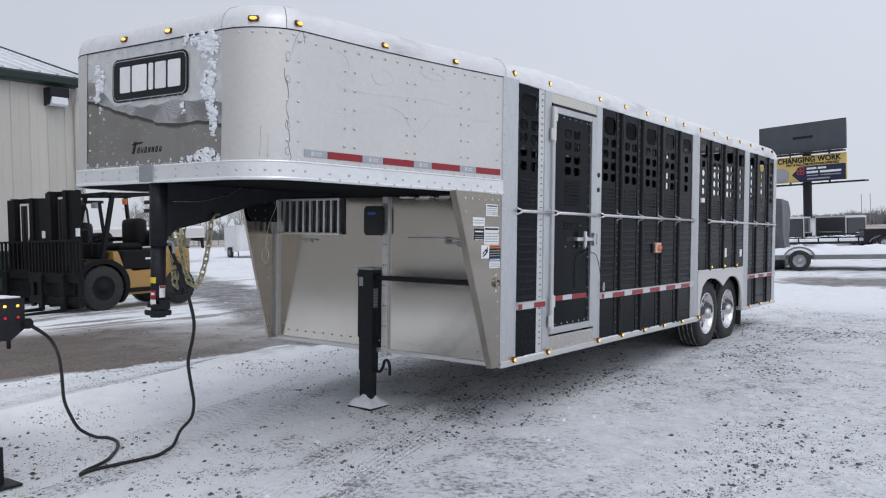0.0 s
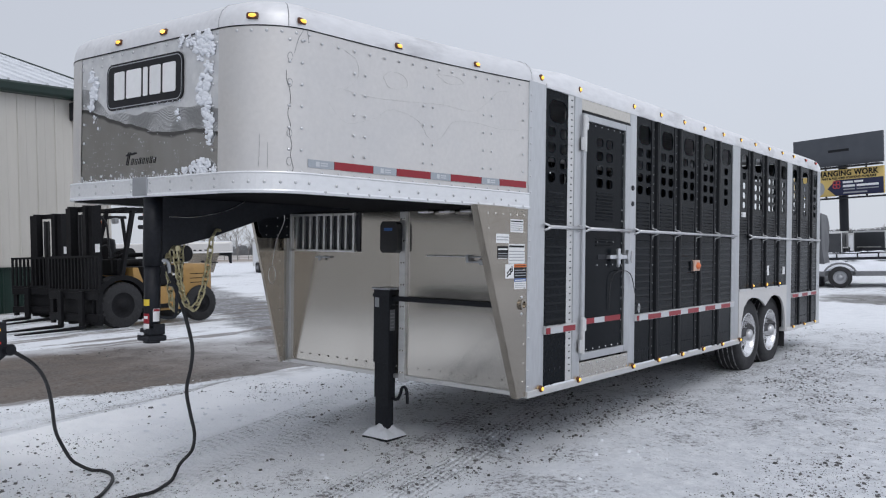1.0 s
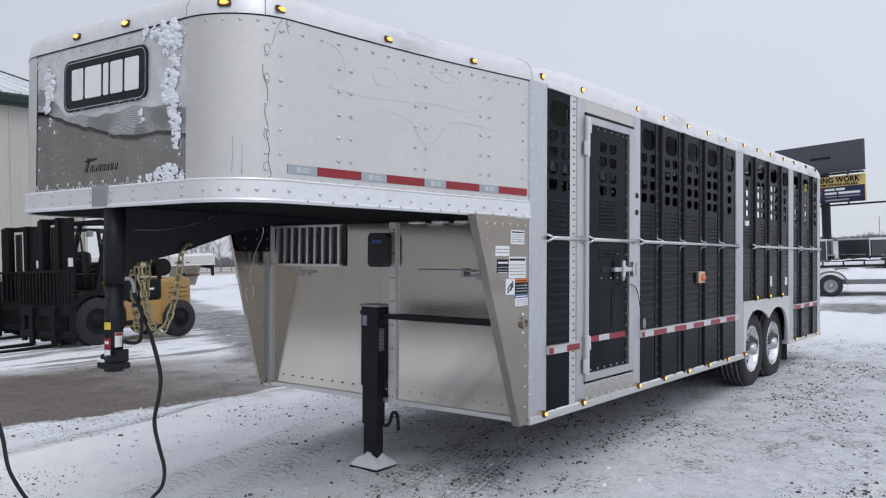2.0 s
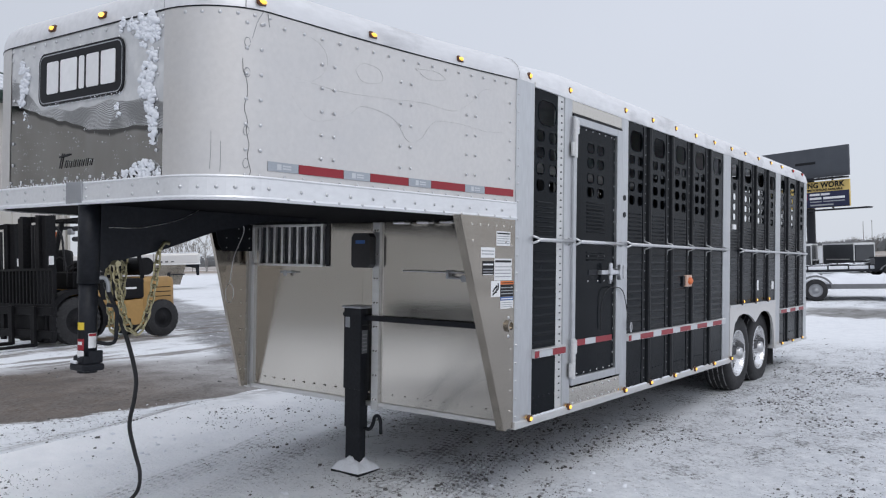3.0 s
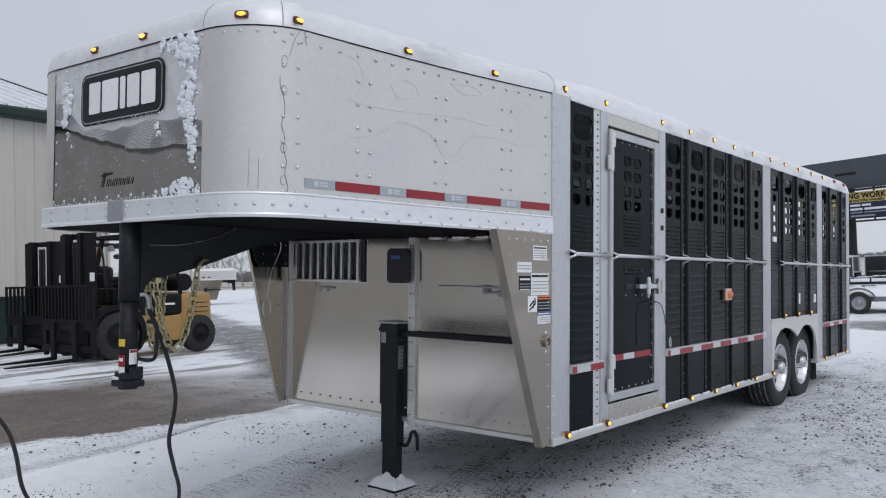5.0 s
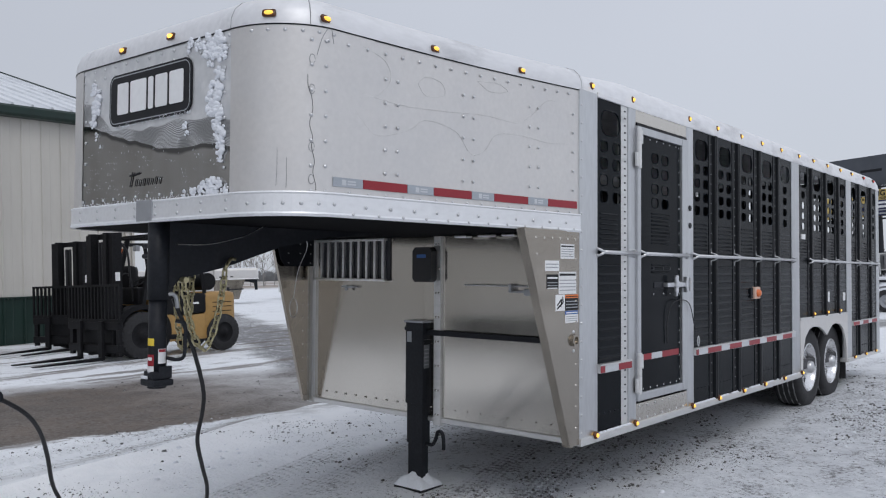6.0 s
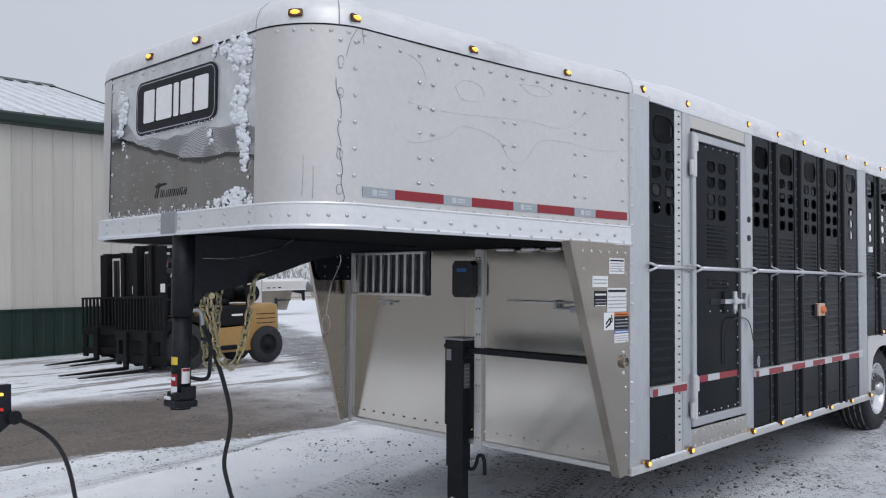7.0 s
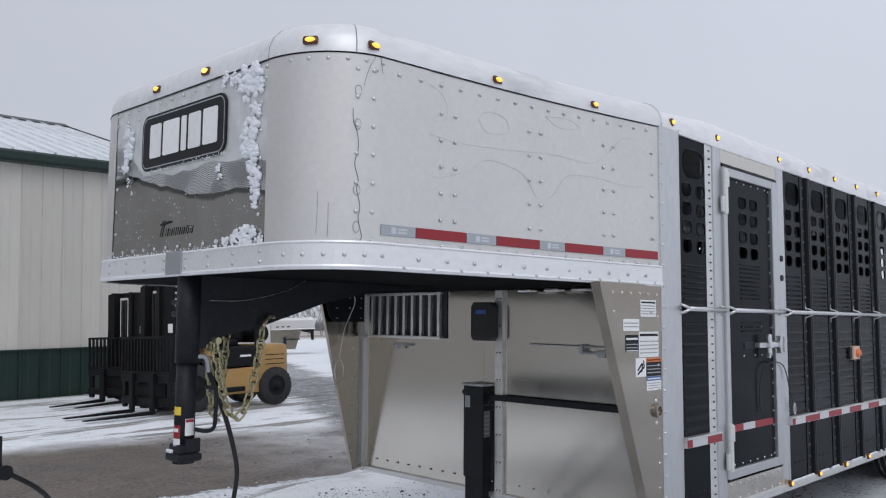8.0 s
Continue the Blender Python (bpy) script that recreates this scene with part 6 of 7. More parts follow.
part("socket", rod(bmesh.new(), (1.09, -0.02, 0.885), (1.125, -0.01, 0.885), 0.03, 14), BLACK_STEEL, tail)
part("drain_hook", rod(bmesh.new(), (0.98, -0.06, 0.74), (0.98, -0.06, 0.82), 0.012, 8), BLACK_STEEL, tail)
for x in (-0.25, 0.85):
    for y in (-2.35,):
        part("wheel", lathe(bmesh.new(), ((0.2, -0.13), (0.36, -0.13), (0.42, -0.08), (0.42, 0.08), (0.36, 0.13), (0.2, 0.13), (0.0, 0.1)), 28, Matrix.Translation((x, y, 0.39))), RUBBER, truck, "", True)
for x in (0.0, 0.6):
    part("frame_beam", boxed(x - 0.04, x + 0.04, -2.85, -0.3, 0.90, 0.97), BLACK_STEEL, truck)

st = tagged(empty("steel_stand", Matrix.Translation((-1.66, -2.63, g(-1.66, -2.63)))), "small black steel stand on the snow", "stand")
part("base_plate", boxed(-0.10, 0.09, -0.10, 0.09, 0.0, 0.014, bevel=0.003), BLACK_STEEL, st)
part("upright", boxed(-0.06, 0.0, -0.05, 0.03, 0.014, 0.22, bevel=0.004), BLACK_STEEL, st)
part("gusset", boxed(0.0, 0.03, -0.02, 0.0, 0.014, 0.12, bevel=0.003), BLACK_STEEL, st)

# ---------------------------------------------------------------- forklifts
def truck_wheel(parent, x, y, r, w, rim_mat):
    s = 1 if x > 0 else -1
    t = part("wheel", lathe(bmesh.new(), ((r * 0.55, -w / 2), (r * 0.9, -w / 2), (r, -w * 0.38), (r, w * 0.38), (r * 0.9, w / 2), (r * 0.55, w / 2)), 32, Matrix.Translation((x, y, r))), RUBBER, parent, "worn black tyre", True)
    part("rim", lathe(bmesh.new(), ((r * 0.57, s * w * 0.49), (r * 0.5, s * w * 0.42), (r * 0.22, s * w * 0.43), (r * 0.2, s * w * 0.52), (0.0, s * w * 0.53)), 24, Matrix.Translation((x, y, r))), rim_mat, t, smooth=True)
    bm = bmesh.new()
    for i in range(26):
        a = 2 * math.pi * i / 26
        m = Matrix.Translation((x, y, r)) @ Matrix.Rotation(a, 4, "X") @ Matrix.Translation((s * w * 0.22, 0, r * 0.985))
        box(bm, -w * 0.26, w * 0.26, -0.026, 0.026, -0.03, 0.001, m=m)
    tagged(part("tread", bm, RUBBER, t), kind="stuff")


def forklift(name, m, label, paint=YELLOW):
    f = tagged(empty(name, m), label, "forklift", group="parked forklifts")
    # chassis with step, rounded counterweight
    bm = prism(bmesh.new(), [(0.46, 0.24), (0.46, 0.52), (0.24, 0.78), (0.22, 1.02), (0.32, 1.02), (0.42, 0.76), (0.62, 0.66), (1.25, 0.68), (1.25, 0.24)], "x", -0.50, 0.50)
    part("chassis", bm, paint, f, "painted steel chassis")
    cw = bmesh.new()
    box(cw, -0.52, 0.52, 1.18, 1.86, 0.36, 1.06, bevel=0.10)
    cwp = part("counterweight", cw, paint, f, "cast counterweight", True)
    for z in (0.86, 0.78, 0.70):
        part("groove", boxed(-0.5, 0.522, 1.36, 1.76, z, z + 0.014), MAST, cwp)
    part("step", boxed(-0.54, 0.54, 0.42, 0.95, 0.28, 0.36, bevel=0.02), MAST, f)
    part("hood", boxed(-0.512, 0.512, 0.40, 1.24, 0.69, 1.04, bevel=0.04), MAST, f)
    part("name_plate", boxed(0.512, 0.515, 0.86, 1.08, 0.855, 0.89), WHITE, f)
    part("seat", box(box(boxed(-0.27, 0.27, 0.50, 1.0, 1.02, 1.17, bevel=0.06), -0.27, 0.27, 0.88, 1.12, 1.08, 1.62, bevel=0.11), -0.31, -0.25, 0.6, 0.95, 1.2, 1.28, bevel=0.025), MAST, f, "", True)
    part("dashboard", boxed(-0.42, 0.42, -0.02, 0.12, 0.9, 1.18, bevel=0.03), MAST, f)
    bm = tube(bmesh.new(), [(0.15 * math.cos(a), 0.24 + 0.13 * math.sin(a), 1.26 + 0.07 * math.sin(a)) for a in (2 * math.pi * i / 20 for i in range(20))], 0.014, 6, True)
    rod(bm, (0, 0.12, 1.1), (0, 0.24, 1.26), 0.02)
    part("steering_wheel", bm, MAST, f)
    # overhead guard
    for s in (-1, 1):
        part("guard_post", bar_between(bmesh.new(), (0.46 * s, 0.04, 0.9), (0.42 * s, 0.30, 2.02), 0.06, 0.07), MAST, f)
        part("guard_post", bar_between(bmesh.new(), (0.46 * s, 1.24, 1.0), (0.42 * s, 1.12, 2.02), 0.05, 0.06), MAST, f)
        part("guard_rail", bar_between(bmesh.new(), (0.42 * s, 0.12, 2.03), (0.42 * s, 1.22, 2.05), 0.05, 0.06), MAST, f)
    for i in range(8):
        y = 0.16 + i * 0.145
        part("guard_bar", boxed(-0.42, 0.42, y, y + 0.035, 2.03, 2.07), MAST, f)
    part("beacon", rod(bmesh.new(), (0.30, 0.62, 1.86), (0.30, 0.62, 1.96), 0.045, 14), ORANGE, f, "orange beacon")
    part("work_lamp", boxed(-0.10, 0.02, 0.20, 0.28, 1.80, 1.90, bevel=0.02), GALV, f)
    part("gas_bottle", rod(bmesh.new(), (-0.38, 1.38, 1.24), (0.38, 1.38, 1.24), 0.155, 20), MAST, f)
    # mast
    ms = bmesh.new()
    for s in (-1, 1):
        box(ms, 0.36 * s - 0.06, 0.36 * s + 0.06, -0.45, -0.29, 0.08, 2.07)
        box(ms, 0.24 * s - 0.045, 0.24 * s + 0.045, -0.49, -0.35, 0.10, 2.09)
    for z in (0.35, 1.15, 2.0):
        box(ms, -0.40, 0.40, -0.33, -0.27, z, z + 0.09)
    mast = part("mast", ms, MAST, f, "black two-stage mast")
    for s in (-1, 1):
        part("lift_cylinder", rod(bmesh.new(), (0.13 * s, -0.31, 0.15), (0.13 * s, -0.31, 1.95), 0.058, 14), MAST, mast, "", True)
        part("lift_chain", boxed(0.05 * s - 0.012, 0.05 * s + 0.012, -0.43, -0.415, 0.4, 1.95), RUBBER, mast)
        part("mast_label", boxed(0.422 if s > 0 else -0.425, 0.425 if s > 0 else -0.422, -0.41, -0.33, 1.30, 1.44), WHITE, mast)
    part("hose", tube(bmesh.new(), smooth_line([(0.30, -0.27, 1.95), (0.34, -0.16, 1.80), (0.34, -0.12, 1.55), (0.34, -0.1, 1.2)]), 0.018, 6), CABLE, mast)
    part("hose", tube(bmesh.new(), smooth_line([(0.22, -0.27, 1.35), (0.28, -0.14, 1.42), (0.30, -0.06, 1.30), (0.30, -0.04, 0.95)]), 0.014, 6), CABLE, mast)
    # carriage with load backrest
    cr = bmesh.new()
    for z in (0.16, 0.52):
        box(cr, -0.80, 0.80, -0.59, -0.51, z, z + 0.12, bevel=0.008)
    for s in (-0.74, 0.74):
        box(cr, s - 0.05, s + 0.05, -0.57, -0.52, 0.10, 0.70)
    box(cr, -0.5, 0.5, -0.53, -0.50, 0.12, 0.66)
    carriage = part("carriage", cr, MAST, f)
    br = bmesh.new()
    box(br, -0.82, 0.82, -0.58, -0.54, 1.21, 1.25)
    box(br, -0.82, 0.82, -0.58, -0.54, 0.64, 0.69)
    part("backrest_frame", br, MAST, carriage)
    for i in range(16):
        x = -0.80 + i * 0.1067
        part("backrest_bar", boxed(x - 0.02, x + 0.02, -0.575, -0.545, 0.66, 1.23), MAST, carriage)
    for s in (-0.34, 0.34):
        bm = boxed(s - 0.06, s + 0.06, -0.65, -0.60, 0.04, 0.66, bevel=0.006)
        prism(bm, [(-0.63, 0.03), (-0.63, 0.085), (-1.70, 0.05), (-1.70, 0.035)], "x", s - 0.055, s + 0.055)
        part("fork", bm, MAST, carriage)
    for s in (-1, 1):
        truck_wheel(f, 0.43 * s, 0.0, 0.39, 0.22, MAST)
        truck_wheel(f, 0.475 * s, 1.56, 0.325, 0.20, MAST)
        fd = bmesh.new()
        o = [(0.0 + 0.52 * math.cos(radians(a)), 0.39 + 0.46 * math.sin(radians(a)) + 0.05) for a in range(-40, 151, 10)]
        i_ = [(0.0 + 0.43 * math.cos(radians(a)), 0.39 + 0.43 * math.sin(radians(a))) for a in range(150, -41, -10)]
        prism(fd, o + i_, "x", 0.31 * s, 0.54 * s)
        part("fender", fd, MAST, f)
    return f


forklift("forklift", Matrix.Translation((-10.45, 2.83, ground_height(-10.45, 3.2))) @ Matrix.Rotation(radians(2), 4, "Z"), "yellow and black forklift parked on snow, forks lowered")
forklift("forklift", Matrix.Translation((-13.2, 3.48, ground_height(-13.1, 3.4))) @ Matrix.Rotation(radians(16), 4, "Z"), "dark forklift parked beside a yellow one, close to the building", BLACK_STEEL)

# ---------------------------------------------------------------- steel building beside the lot
def shared(name, bm, mat):
    me = bpy.data.meshes.new(name)
    bm.normal_update()
    bm.to_mesh(me)
    bm.free()
    me.materials.append(mat)
    return me


def ribbed_sheet(w, h, t=0.03):
    """One cladding sheet, its ribs on both edges, in the y-z plane, facing +x."""
    bm = bmesh.new()
    prism(bm, [(-t, 0), (0.0, 0), (0.028, 0.012), (0.028, 0.04), (0.0, 0.055), (0.0, w * 0.5 - 0.012), (0.007, w * 0.5), (0.0, w * 0.5 + 0.012), (0.0, w), (-t, w)], "z", 0, h)
    return bm


EAVE, RIDGE_X, RIDGE_Z, END_Y, BACK_Y, FACE_X = 5.32, -24.75, 8.40, 6.05, -5.5, -16.2
house = tagged(empty("steel_building", Matrix.Translation((FACE_X, 0, 0))), "beige steel building with dark green base and snow-dusted roof", "building")
BASE = 0.16
core = bmesh.new()
prism(core, [(-0.06, BASE), (-0.06, EAVE), (RIDGE_X - FACE_X, RIDGE_Z - 0.1), (2 * (RIDGE_X - FACE_X) + 0.06, EAVE), (2 * (RIDGE_X - FACE_X) + 0.06, BASE)], "y", BACK_Y + 0.05, END_Y - 0.05)
part("wall_core", core, SIDING, house)
SHEET = 0.43
up, low = shared("siding_sheet", ribbed_sheet(SHEET, EAVE - 1.30), SIDING), shared("base_sheet", ribbed_sheet(SHEET, 1.26 - BASE), GREEN)
k = int((END_Y - BACK_Y) / SHEET)
for i in range(k):
    y = END_Y - (i + 1) * SHEET
    again("siding_sheet", up, house, Matrix.Translation((0, y, 1.30)))
    again("base_sheet", low, house, Matrix.Translation((0, y, BASE)))
part("base_trim", boxed(-0.02, 0.045, BACK_Y, END_Y, 1.262, 1.298, bevel=0.004), GREEN, house)
part("sill_trim", boxed(-0.02, 0.04, BACK_Y, END_Y, BASE - 0.05, BASE + 0.03), GALV, house)
part("gutter", prism(bmesh.new(), [(0.02, EAVE - 0.05), (0.02, EAVE + 0.16), (0.30, EAVE + 0.19), (0.34, EAVE + 0.14), (0.32, EAVE + 0.0), (0.26, EAVE - 0.05)], "y", BACK_Y, END_Y + 0.1), GREEN, house, "dark green gutter and eave trim")
part("corner_trim", boxed(-0.06, 0.05, END_Y - 0.02, END_Y + 0.05, BASE, EAVE, bevel=0.006), SIDING, house)
slope = Vector((RIDGE_X - FACE_X - 0.3, 0, RIDGE_Z - EAVE - 0.17))
ang = math.atan2(slope.z, -slope.x)
bm = bmesh.new()
L = slope.length
prism(bm, [(0, -0.03), (0, 0.0), (0.02, 0.045), (0.05, 0.045), (0.07, 0.0), (SHEET * 1.06, 0.0), (SHEET * 1.06, -0.03)], "x", -L, 0)
roof_me = shared("roof_sheet", bm, ROOFING)
for i in range(k + 1):
    y = END_Y + 0.12 - (i + 1) * SHEET
    again("roof_sheet", roof_me, house, Matrix.Translation((0.30, y, EAVE + 0.19)) @ Matrix.Rotation(ang, 4, "Y"))
prism_far = bmesh.new()
prism(prism_far, [(RIDGE_X - FACE_X, RIDGE_Z - 0.02), (2 * (RIDGE_X - FACE_X) - 0.3, EAVE + 0.15), (2 * (RIDGE_X - FACE_X) - 0.3, EAVE + 0.2), (RIDGE_X - FACE_X, RIDGE_Z + 0.03)], "y", BACK_Y, END_Y + 0.12)
part("far_roof", prism_far, ROOFING, house)
part("ridge_cap", prism(bmesh.new(), [(RIDGE_X - FACE_X - 0.35, RIDGE_Z - 0.06), (RIDGE_X - FACE_X, RIDGE_Z + 0.10), (RIDGE_X - FACE_X + 0.35, RIDGE_Z - 0.06), (RIDGE_X - FACE_X, RIDGE_Z + 0.04)], "y", BACK_Y, END_Y + 0.14), GREEN, house)
part("rake_trim", prism(bmesh.new(), [(0.30, EAVE + 0.05), (0.30, EAVE + 0.23), (RIDGE_X - FACE_X, RIDGE_Z + 0.06), (RIDGE_X - FACE_X, RIDGE_Z - 0.12)], "y", END_Y + 0.125, END_Y + 0.15), GREEN, house)
sp = tube(bmesh.new(), smooth_line([(0.22, 5.88, EAVE), (0.20, 5.88, EAVE - 0.25), (0.08, 5.90, EAVE - 0.5), (0.07, 5.90, 4.0), (0.07, 5.90, 0.5), (0.25, 5.90, 0.32)], 6), 0.055, 8)
part("downspout", sp, SIDING, house)
lampbody = part("wall_lamp", prism(bmesh.new(), [(0.03, 4.78), (0.03, 5.20), (0.36, 5.20), (0.36, 4.98), (0.26, 4.80)], "y", 5.12, 5.58), BLACK_STEEL, house, "dark wall pack lamp")
part("lens", prism(bmesh.new(), [(0.10, 4.775), (0.262, 4.795), (0.364, 4.965), (0.364, 4.80), (0.28, 4.75)], "y", 5.15, 5.55), GLASS, lampbody)

# hall across the lot, unseen, added for the polished nose and bulkhead to mirror
TAN = material("tan_steel_siding", (0.55, 0.535, 0.51), 0.5, 0.0, (3, 0.06), None, ((0.22, 0.2, 0.175), 0.9, 0.45, 0.8, 0.5), stretch=(1, 1, 0.3))
hall = tagged(empty("dealer_hall", Matrix.Translation((0, -11.0, 0))), "unseen tan steel hall with snow-dusted ribbed roof, added for reflections", "building")
part("wall", boxed(-34, -3, -14, 0, 0.0, 6.8), TAN, hall)
part("base_trim", boxed(-34, -3, 0.0, 0.05, 0.05, 0.22), GALV, hall)
part("eave_trim", boxed(-34.3, -2.7, -0.1, 0.42, 6.7, 7.0, bevel=0.03), GREEN, hall)
part("roof", prism(bmesh.new(), [(0.4, 7.0), (-7, 8.9), (-14.4, 7.0), (-14.4, 6.75), (0.4, 6.75)], "x", -34.3, -2.7), ROOFING, hall)
part("hall_door", boxed(-29, -25.4, 0.051, 0.08, 0.23, 3.4, bevel=0.01), WHITE_PAINT, hall)

# ---------------------------------------------------------------- billboard
def facing(right, left):
    """Axes with x along a board and z up."""
    r, l_ = Vector(right), Vector(left)
    x = (r - l_).normalized()
    z = Vector((0, 0, 1))
    y = z.cross(x)
    return Matrix.Translation((r + l_) / 2) @ Matrix((x, y, z)).transposed().to_4x4()


eye0 = Vector((3.07, -4.71, 1.48))
bR, bL = eye0 + 104 * Vector((-0.1704, 0.979, 0.0)), eye0 + 110 * Vector((-0.2573, 0.9597, 0.0))
bR.z = bL.z = 0
board_w = (bR - bL).length
board = tagged(empty("billboard", facing(bR, bL)), "two-deck roadside billboard on a steel post", "billboard")
h = board_w / 2
part("upper_panel", boxed(-h, h, 0.0, 0.25, 9.9, 13.42, bevel=0.02), BILL_GREY, board, "blank dark grey panel")
part("panel_mark", boxed(-1.0, 1.6, -0.02, -0.005, 11.55, 11.85), BLACK_PRINT, board)
part("lower_panel", boxed(-h, h, 0.0, 0.25, 6.35, 9.45, bevel=0.02), BILL_YELLOW, board, "yellow and navy advertising panel")
part("navy_field", prism(bmesh.new(), [(-h * 0.21, 7.25), (-h * 0.02, 8.22), (h - 0.02, 8.22), (h - 0.02, 6.36), (-h * 0.02, 6.36)][::-1], "y", -0.03, -0.005), BILL_NAVY, board)
part("grey_picture", prism(bmesh.new(), rounded(-h * 0.56, 7.3, 3.2, 1.7, 0.8), "y", -0.03, -0.006), GREY_PRINT, board)
for dx, dz in ((-0.2, 0.2), (0.2, 0.2), (-0.2, -0.2), (0.2, -0.2)):
    part("badge", tube(bmesh.new(), [(dx + 0.24 * math.cos(a), -0.04, 7.68 + dz + 0.24 * math.sin(a)) for a in (2 * math.pi * i / 14 for i in range(14))], 0.06, 5, True), BADGE_RED, board)
for x0, x1, z0, z1, mt in ((0.14, 0.36, 7.78, 8.02, WHITE), (0.39, 0.58, 7.78, 8.02, WHITE), (0.14, 0.40, 7.32, 7.58, WHITE), (0.44, 0.90, 7.32, 7.58, WHITE), (0.15, 0.40, 7.0, 7.12, GREY_PRINT), (0.44, 0.90, 7.0, 7.12, GREY_PRINT), (0.15, 0.66, 6.58, 6.76, GREY_PRINT)):
    part("print_bar", boxed(h * x0, h * x1, -0.06, -0.035, z0, z1), mt, board)


def words(text, size, x, z, mat, parent, y=-0.04, spread=1.0):
    cu = bpy.data.curves.new("lettering", "FONT")
    cu.body, cu.size, cu.extrude, cu.align_x = text, size, 0.01, "CENTER"
    cu.offset = 0.03 * size
    cu.space_character = spread
    cu.materials.append(mat)
    ob = new("lettering", cu)
    ob.parent = parent
    ob.matrix_basis = Matrix.Translation((x, y, z)) @ Matrix.Rotation(math.pi / 2, 4, "X")
    return ob


words("CHANGING WORK", 0.88, h * 0.175, 8.70, BLACK_PRINT, board, spread=1.06)
words("PART & FULL-TIME POSITIONS AVAILABLE", 0.36, h * 0.26, 8.32, BLACK_PRINT, board, -0.036)
bp = bmesh.new()
rod(bp, (0.45, 0.6, 0), (0.45, 0.6, 12), 0.5, 18)
part("post", bp, BLACK_STEEL, board)
for z in (6.0, 9.65):
    part("catwalk", boxed(-h, h + (2.6 if z < 7 else 0), -0.9, 0.0, z - 0.05, z + 0.12), BLACK_STEEL, board)
for x in (-4, -1.5, 1, 3.5):
    part("lamp_arm", boxed(x, x + 0.12, -1.6, 0.3, 6.0, 6.12), BLACK_STEEL, board)
    part("strut", boxed(x, x + 0.15, 0.02, 0.2, 6.1, 13.0), BLACK_STEEL, board)

# ---------------------------------------------------------------- parked trailers
def small_wheel(parent, x, y, r=0.34, w=0.2):
    s = 1 if x > 0 else -1
    t = part("wheel", lathe(bmesh.new(), ((r * 0.6, -w / 2), (r * 0.94, -w / 2), (r, -w * 0.35), (r, w * 0.35), (r * 0.94, w / 2), (r * 0.6, w / 2)), 26, Matrix.Translation((x, y, r))), RUBBER, parent, "", True)
    part("rim", lathe(bmesh.new(), ((r * 0.60, s * w * 0.46), (r * 0.54, s * w * 0.10), (r * 0.24, s * w * 0.14), (r * 0.22, s * w * 0.40), (0.0, s * w * 0.42)), 22, Matrix.Translation((x, y, r))), GALV, t, smooth=True)


def enclosed_trailer(m, mat, length=4.2, width=2.1, height=2.0, label="", vee=0.4, low=0.45):
    e = tagged(empty("enclosed_trailer", m), label, "trailer", group="parked cargo trailers")
    z0, hw = low, width / 2
    pts = [(-hw, -length / 2), (-hw, length / 2), (-hw * 0.45, length / 2 + vee), (hw * 0.45, length / 2 + vee), (hw, length / 2), (hw, -length / 2)]
    bm = prism(bmesh.new(), pts, "z", z0, z0 + height)
    part("body", bm, mat, e)
    fr = bmesh.new()
    for x in (-hw, hw):
        for y in (-length / 2, length / 2):
            box(fr, x - 0.025, x + 0.025, y - 0.025, y + 0.025, z0, z0 + height + 0.02)
        box(fr, x - 0.03, x + 0.03, -length / 2, length / 2, z0 + height - 0.06, z0 + height + 0.03)
        box(fr, x - 0.03, x + 0.03, -length / 2, length / 2, z0 - 0.04, z0 + 0.05)
    for y in (-length / 2,):
        box(fr, -hw, hw, y - 0.03, y + 0.03, z0 + height - 0.1, z0 + height + 0.03)
    part("corner_trim", fr, ALU, e)
    part("rear_door", boxed(-hw + 0.1, hw - 0.1, -length / 2 - 0.035, -length / 2 - 0.005, z0 + 0.1, z0 + height - 0.15, bevel=0.01), mat, e)
    part("side_door", boxed(hw + 0.004, hw + 0.03, length / 2 - 1.1, length / 2 - 0.3, z0 + 0.08, z0 + height - 0.15, bevel=0.01), mat, e)
    part("roof_snow", boxed(-hw + 0.05, hw - 0.05, -length / 2, length / 2, z0 + height, z0 + height + 0.035, bevel=0.012), SNOW, e)
    for s in (-1, 1):
        for y in (-0.45, 0.35):
            small_wheel(e, s * (hw + 0.05), y)
        part("fender", boxed(s * (hw - 0.05), s * (hw + 0.2), -0.95, 0.85, 0.72, 0.78, bevel=0.02), ALU, e)
    tg = bmesh.new()
    for s in (-1, 1):
        bar_between(tg, (s * 0.5, length / 2 + 0.2, 0.42), (0, length / 2 + 1.4, 0.42), 0.08, 0.1)
    rod(tg, (0, length / 2 + 1.3, 0.0), (0, length / 2 + 1.3, 0.7), 0.035)
    part("tongue", tg, BLACK_STEEL, e)
    return e


def spot(dx, dy, dist, turn=0.0):
    x, y = 3.07 + dx * dist, -4.71 + dy * dist
    return Matrix.Translation((x, y, ground_height(x, y))) @ Matrix.Rotation(radians(turn), 4, "Z")


enclosed_trailer(spot(-0.178, 0.984, 57, 52), GREY_BOX, 2.6, 1.5, 1.40, "small grey enclosed cargo trailer with aluminium trim on snow", 0.2, 0.32)
enclosed_trailer(spot(-0.2215, 0.9752, 56, 4), GREY_BOX, 2.6, 1.2, 1.40, "small grey enclosed cargo trailer with black door", 0.3, 0.32)
enclosed_trailer(spot(-0.246, 0.969, 62, 14), GREY_BOX, 3.4, 1.6, 1.5, "grey enclosed cargo trailer behind open trailers", 0.3, 0.32)
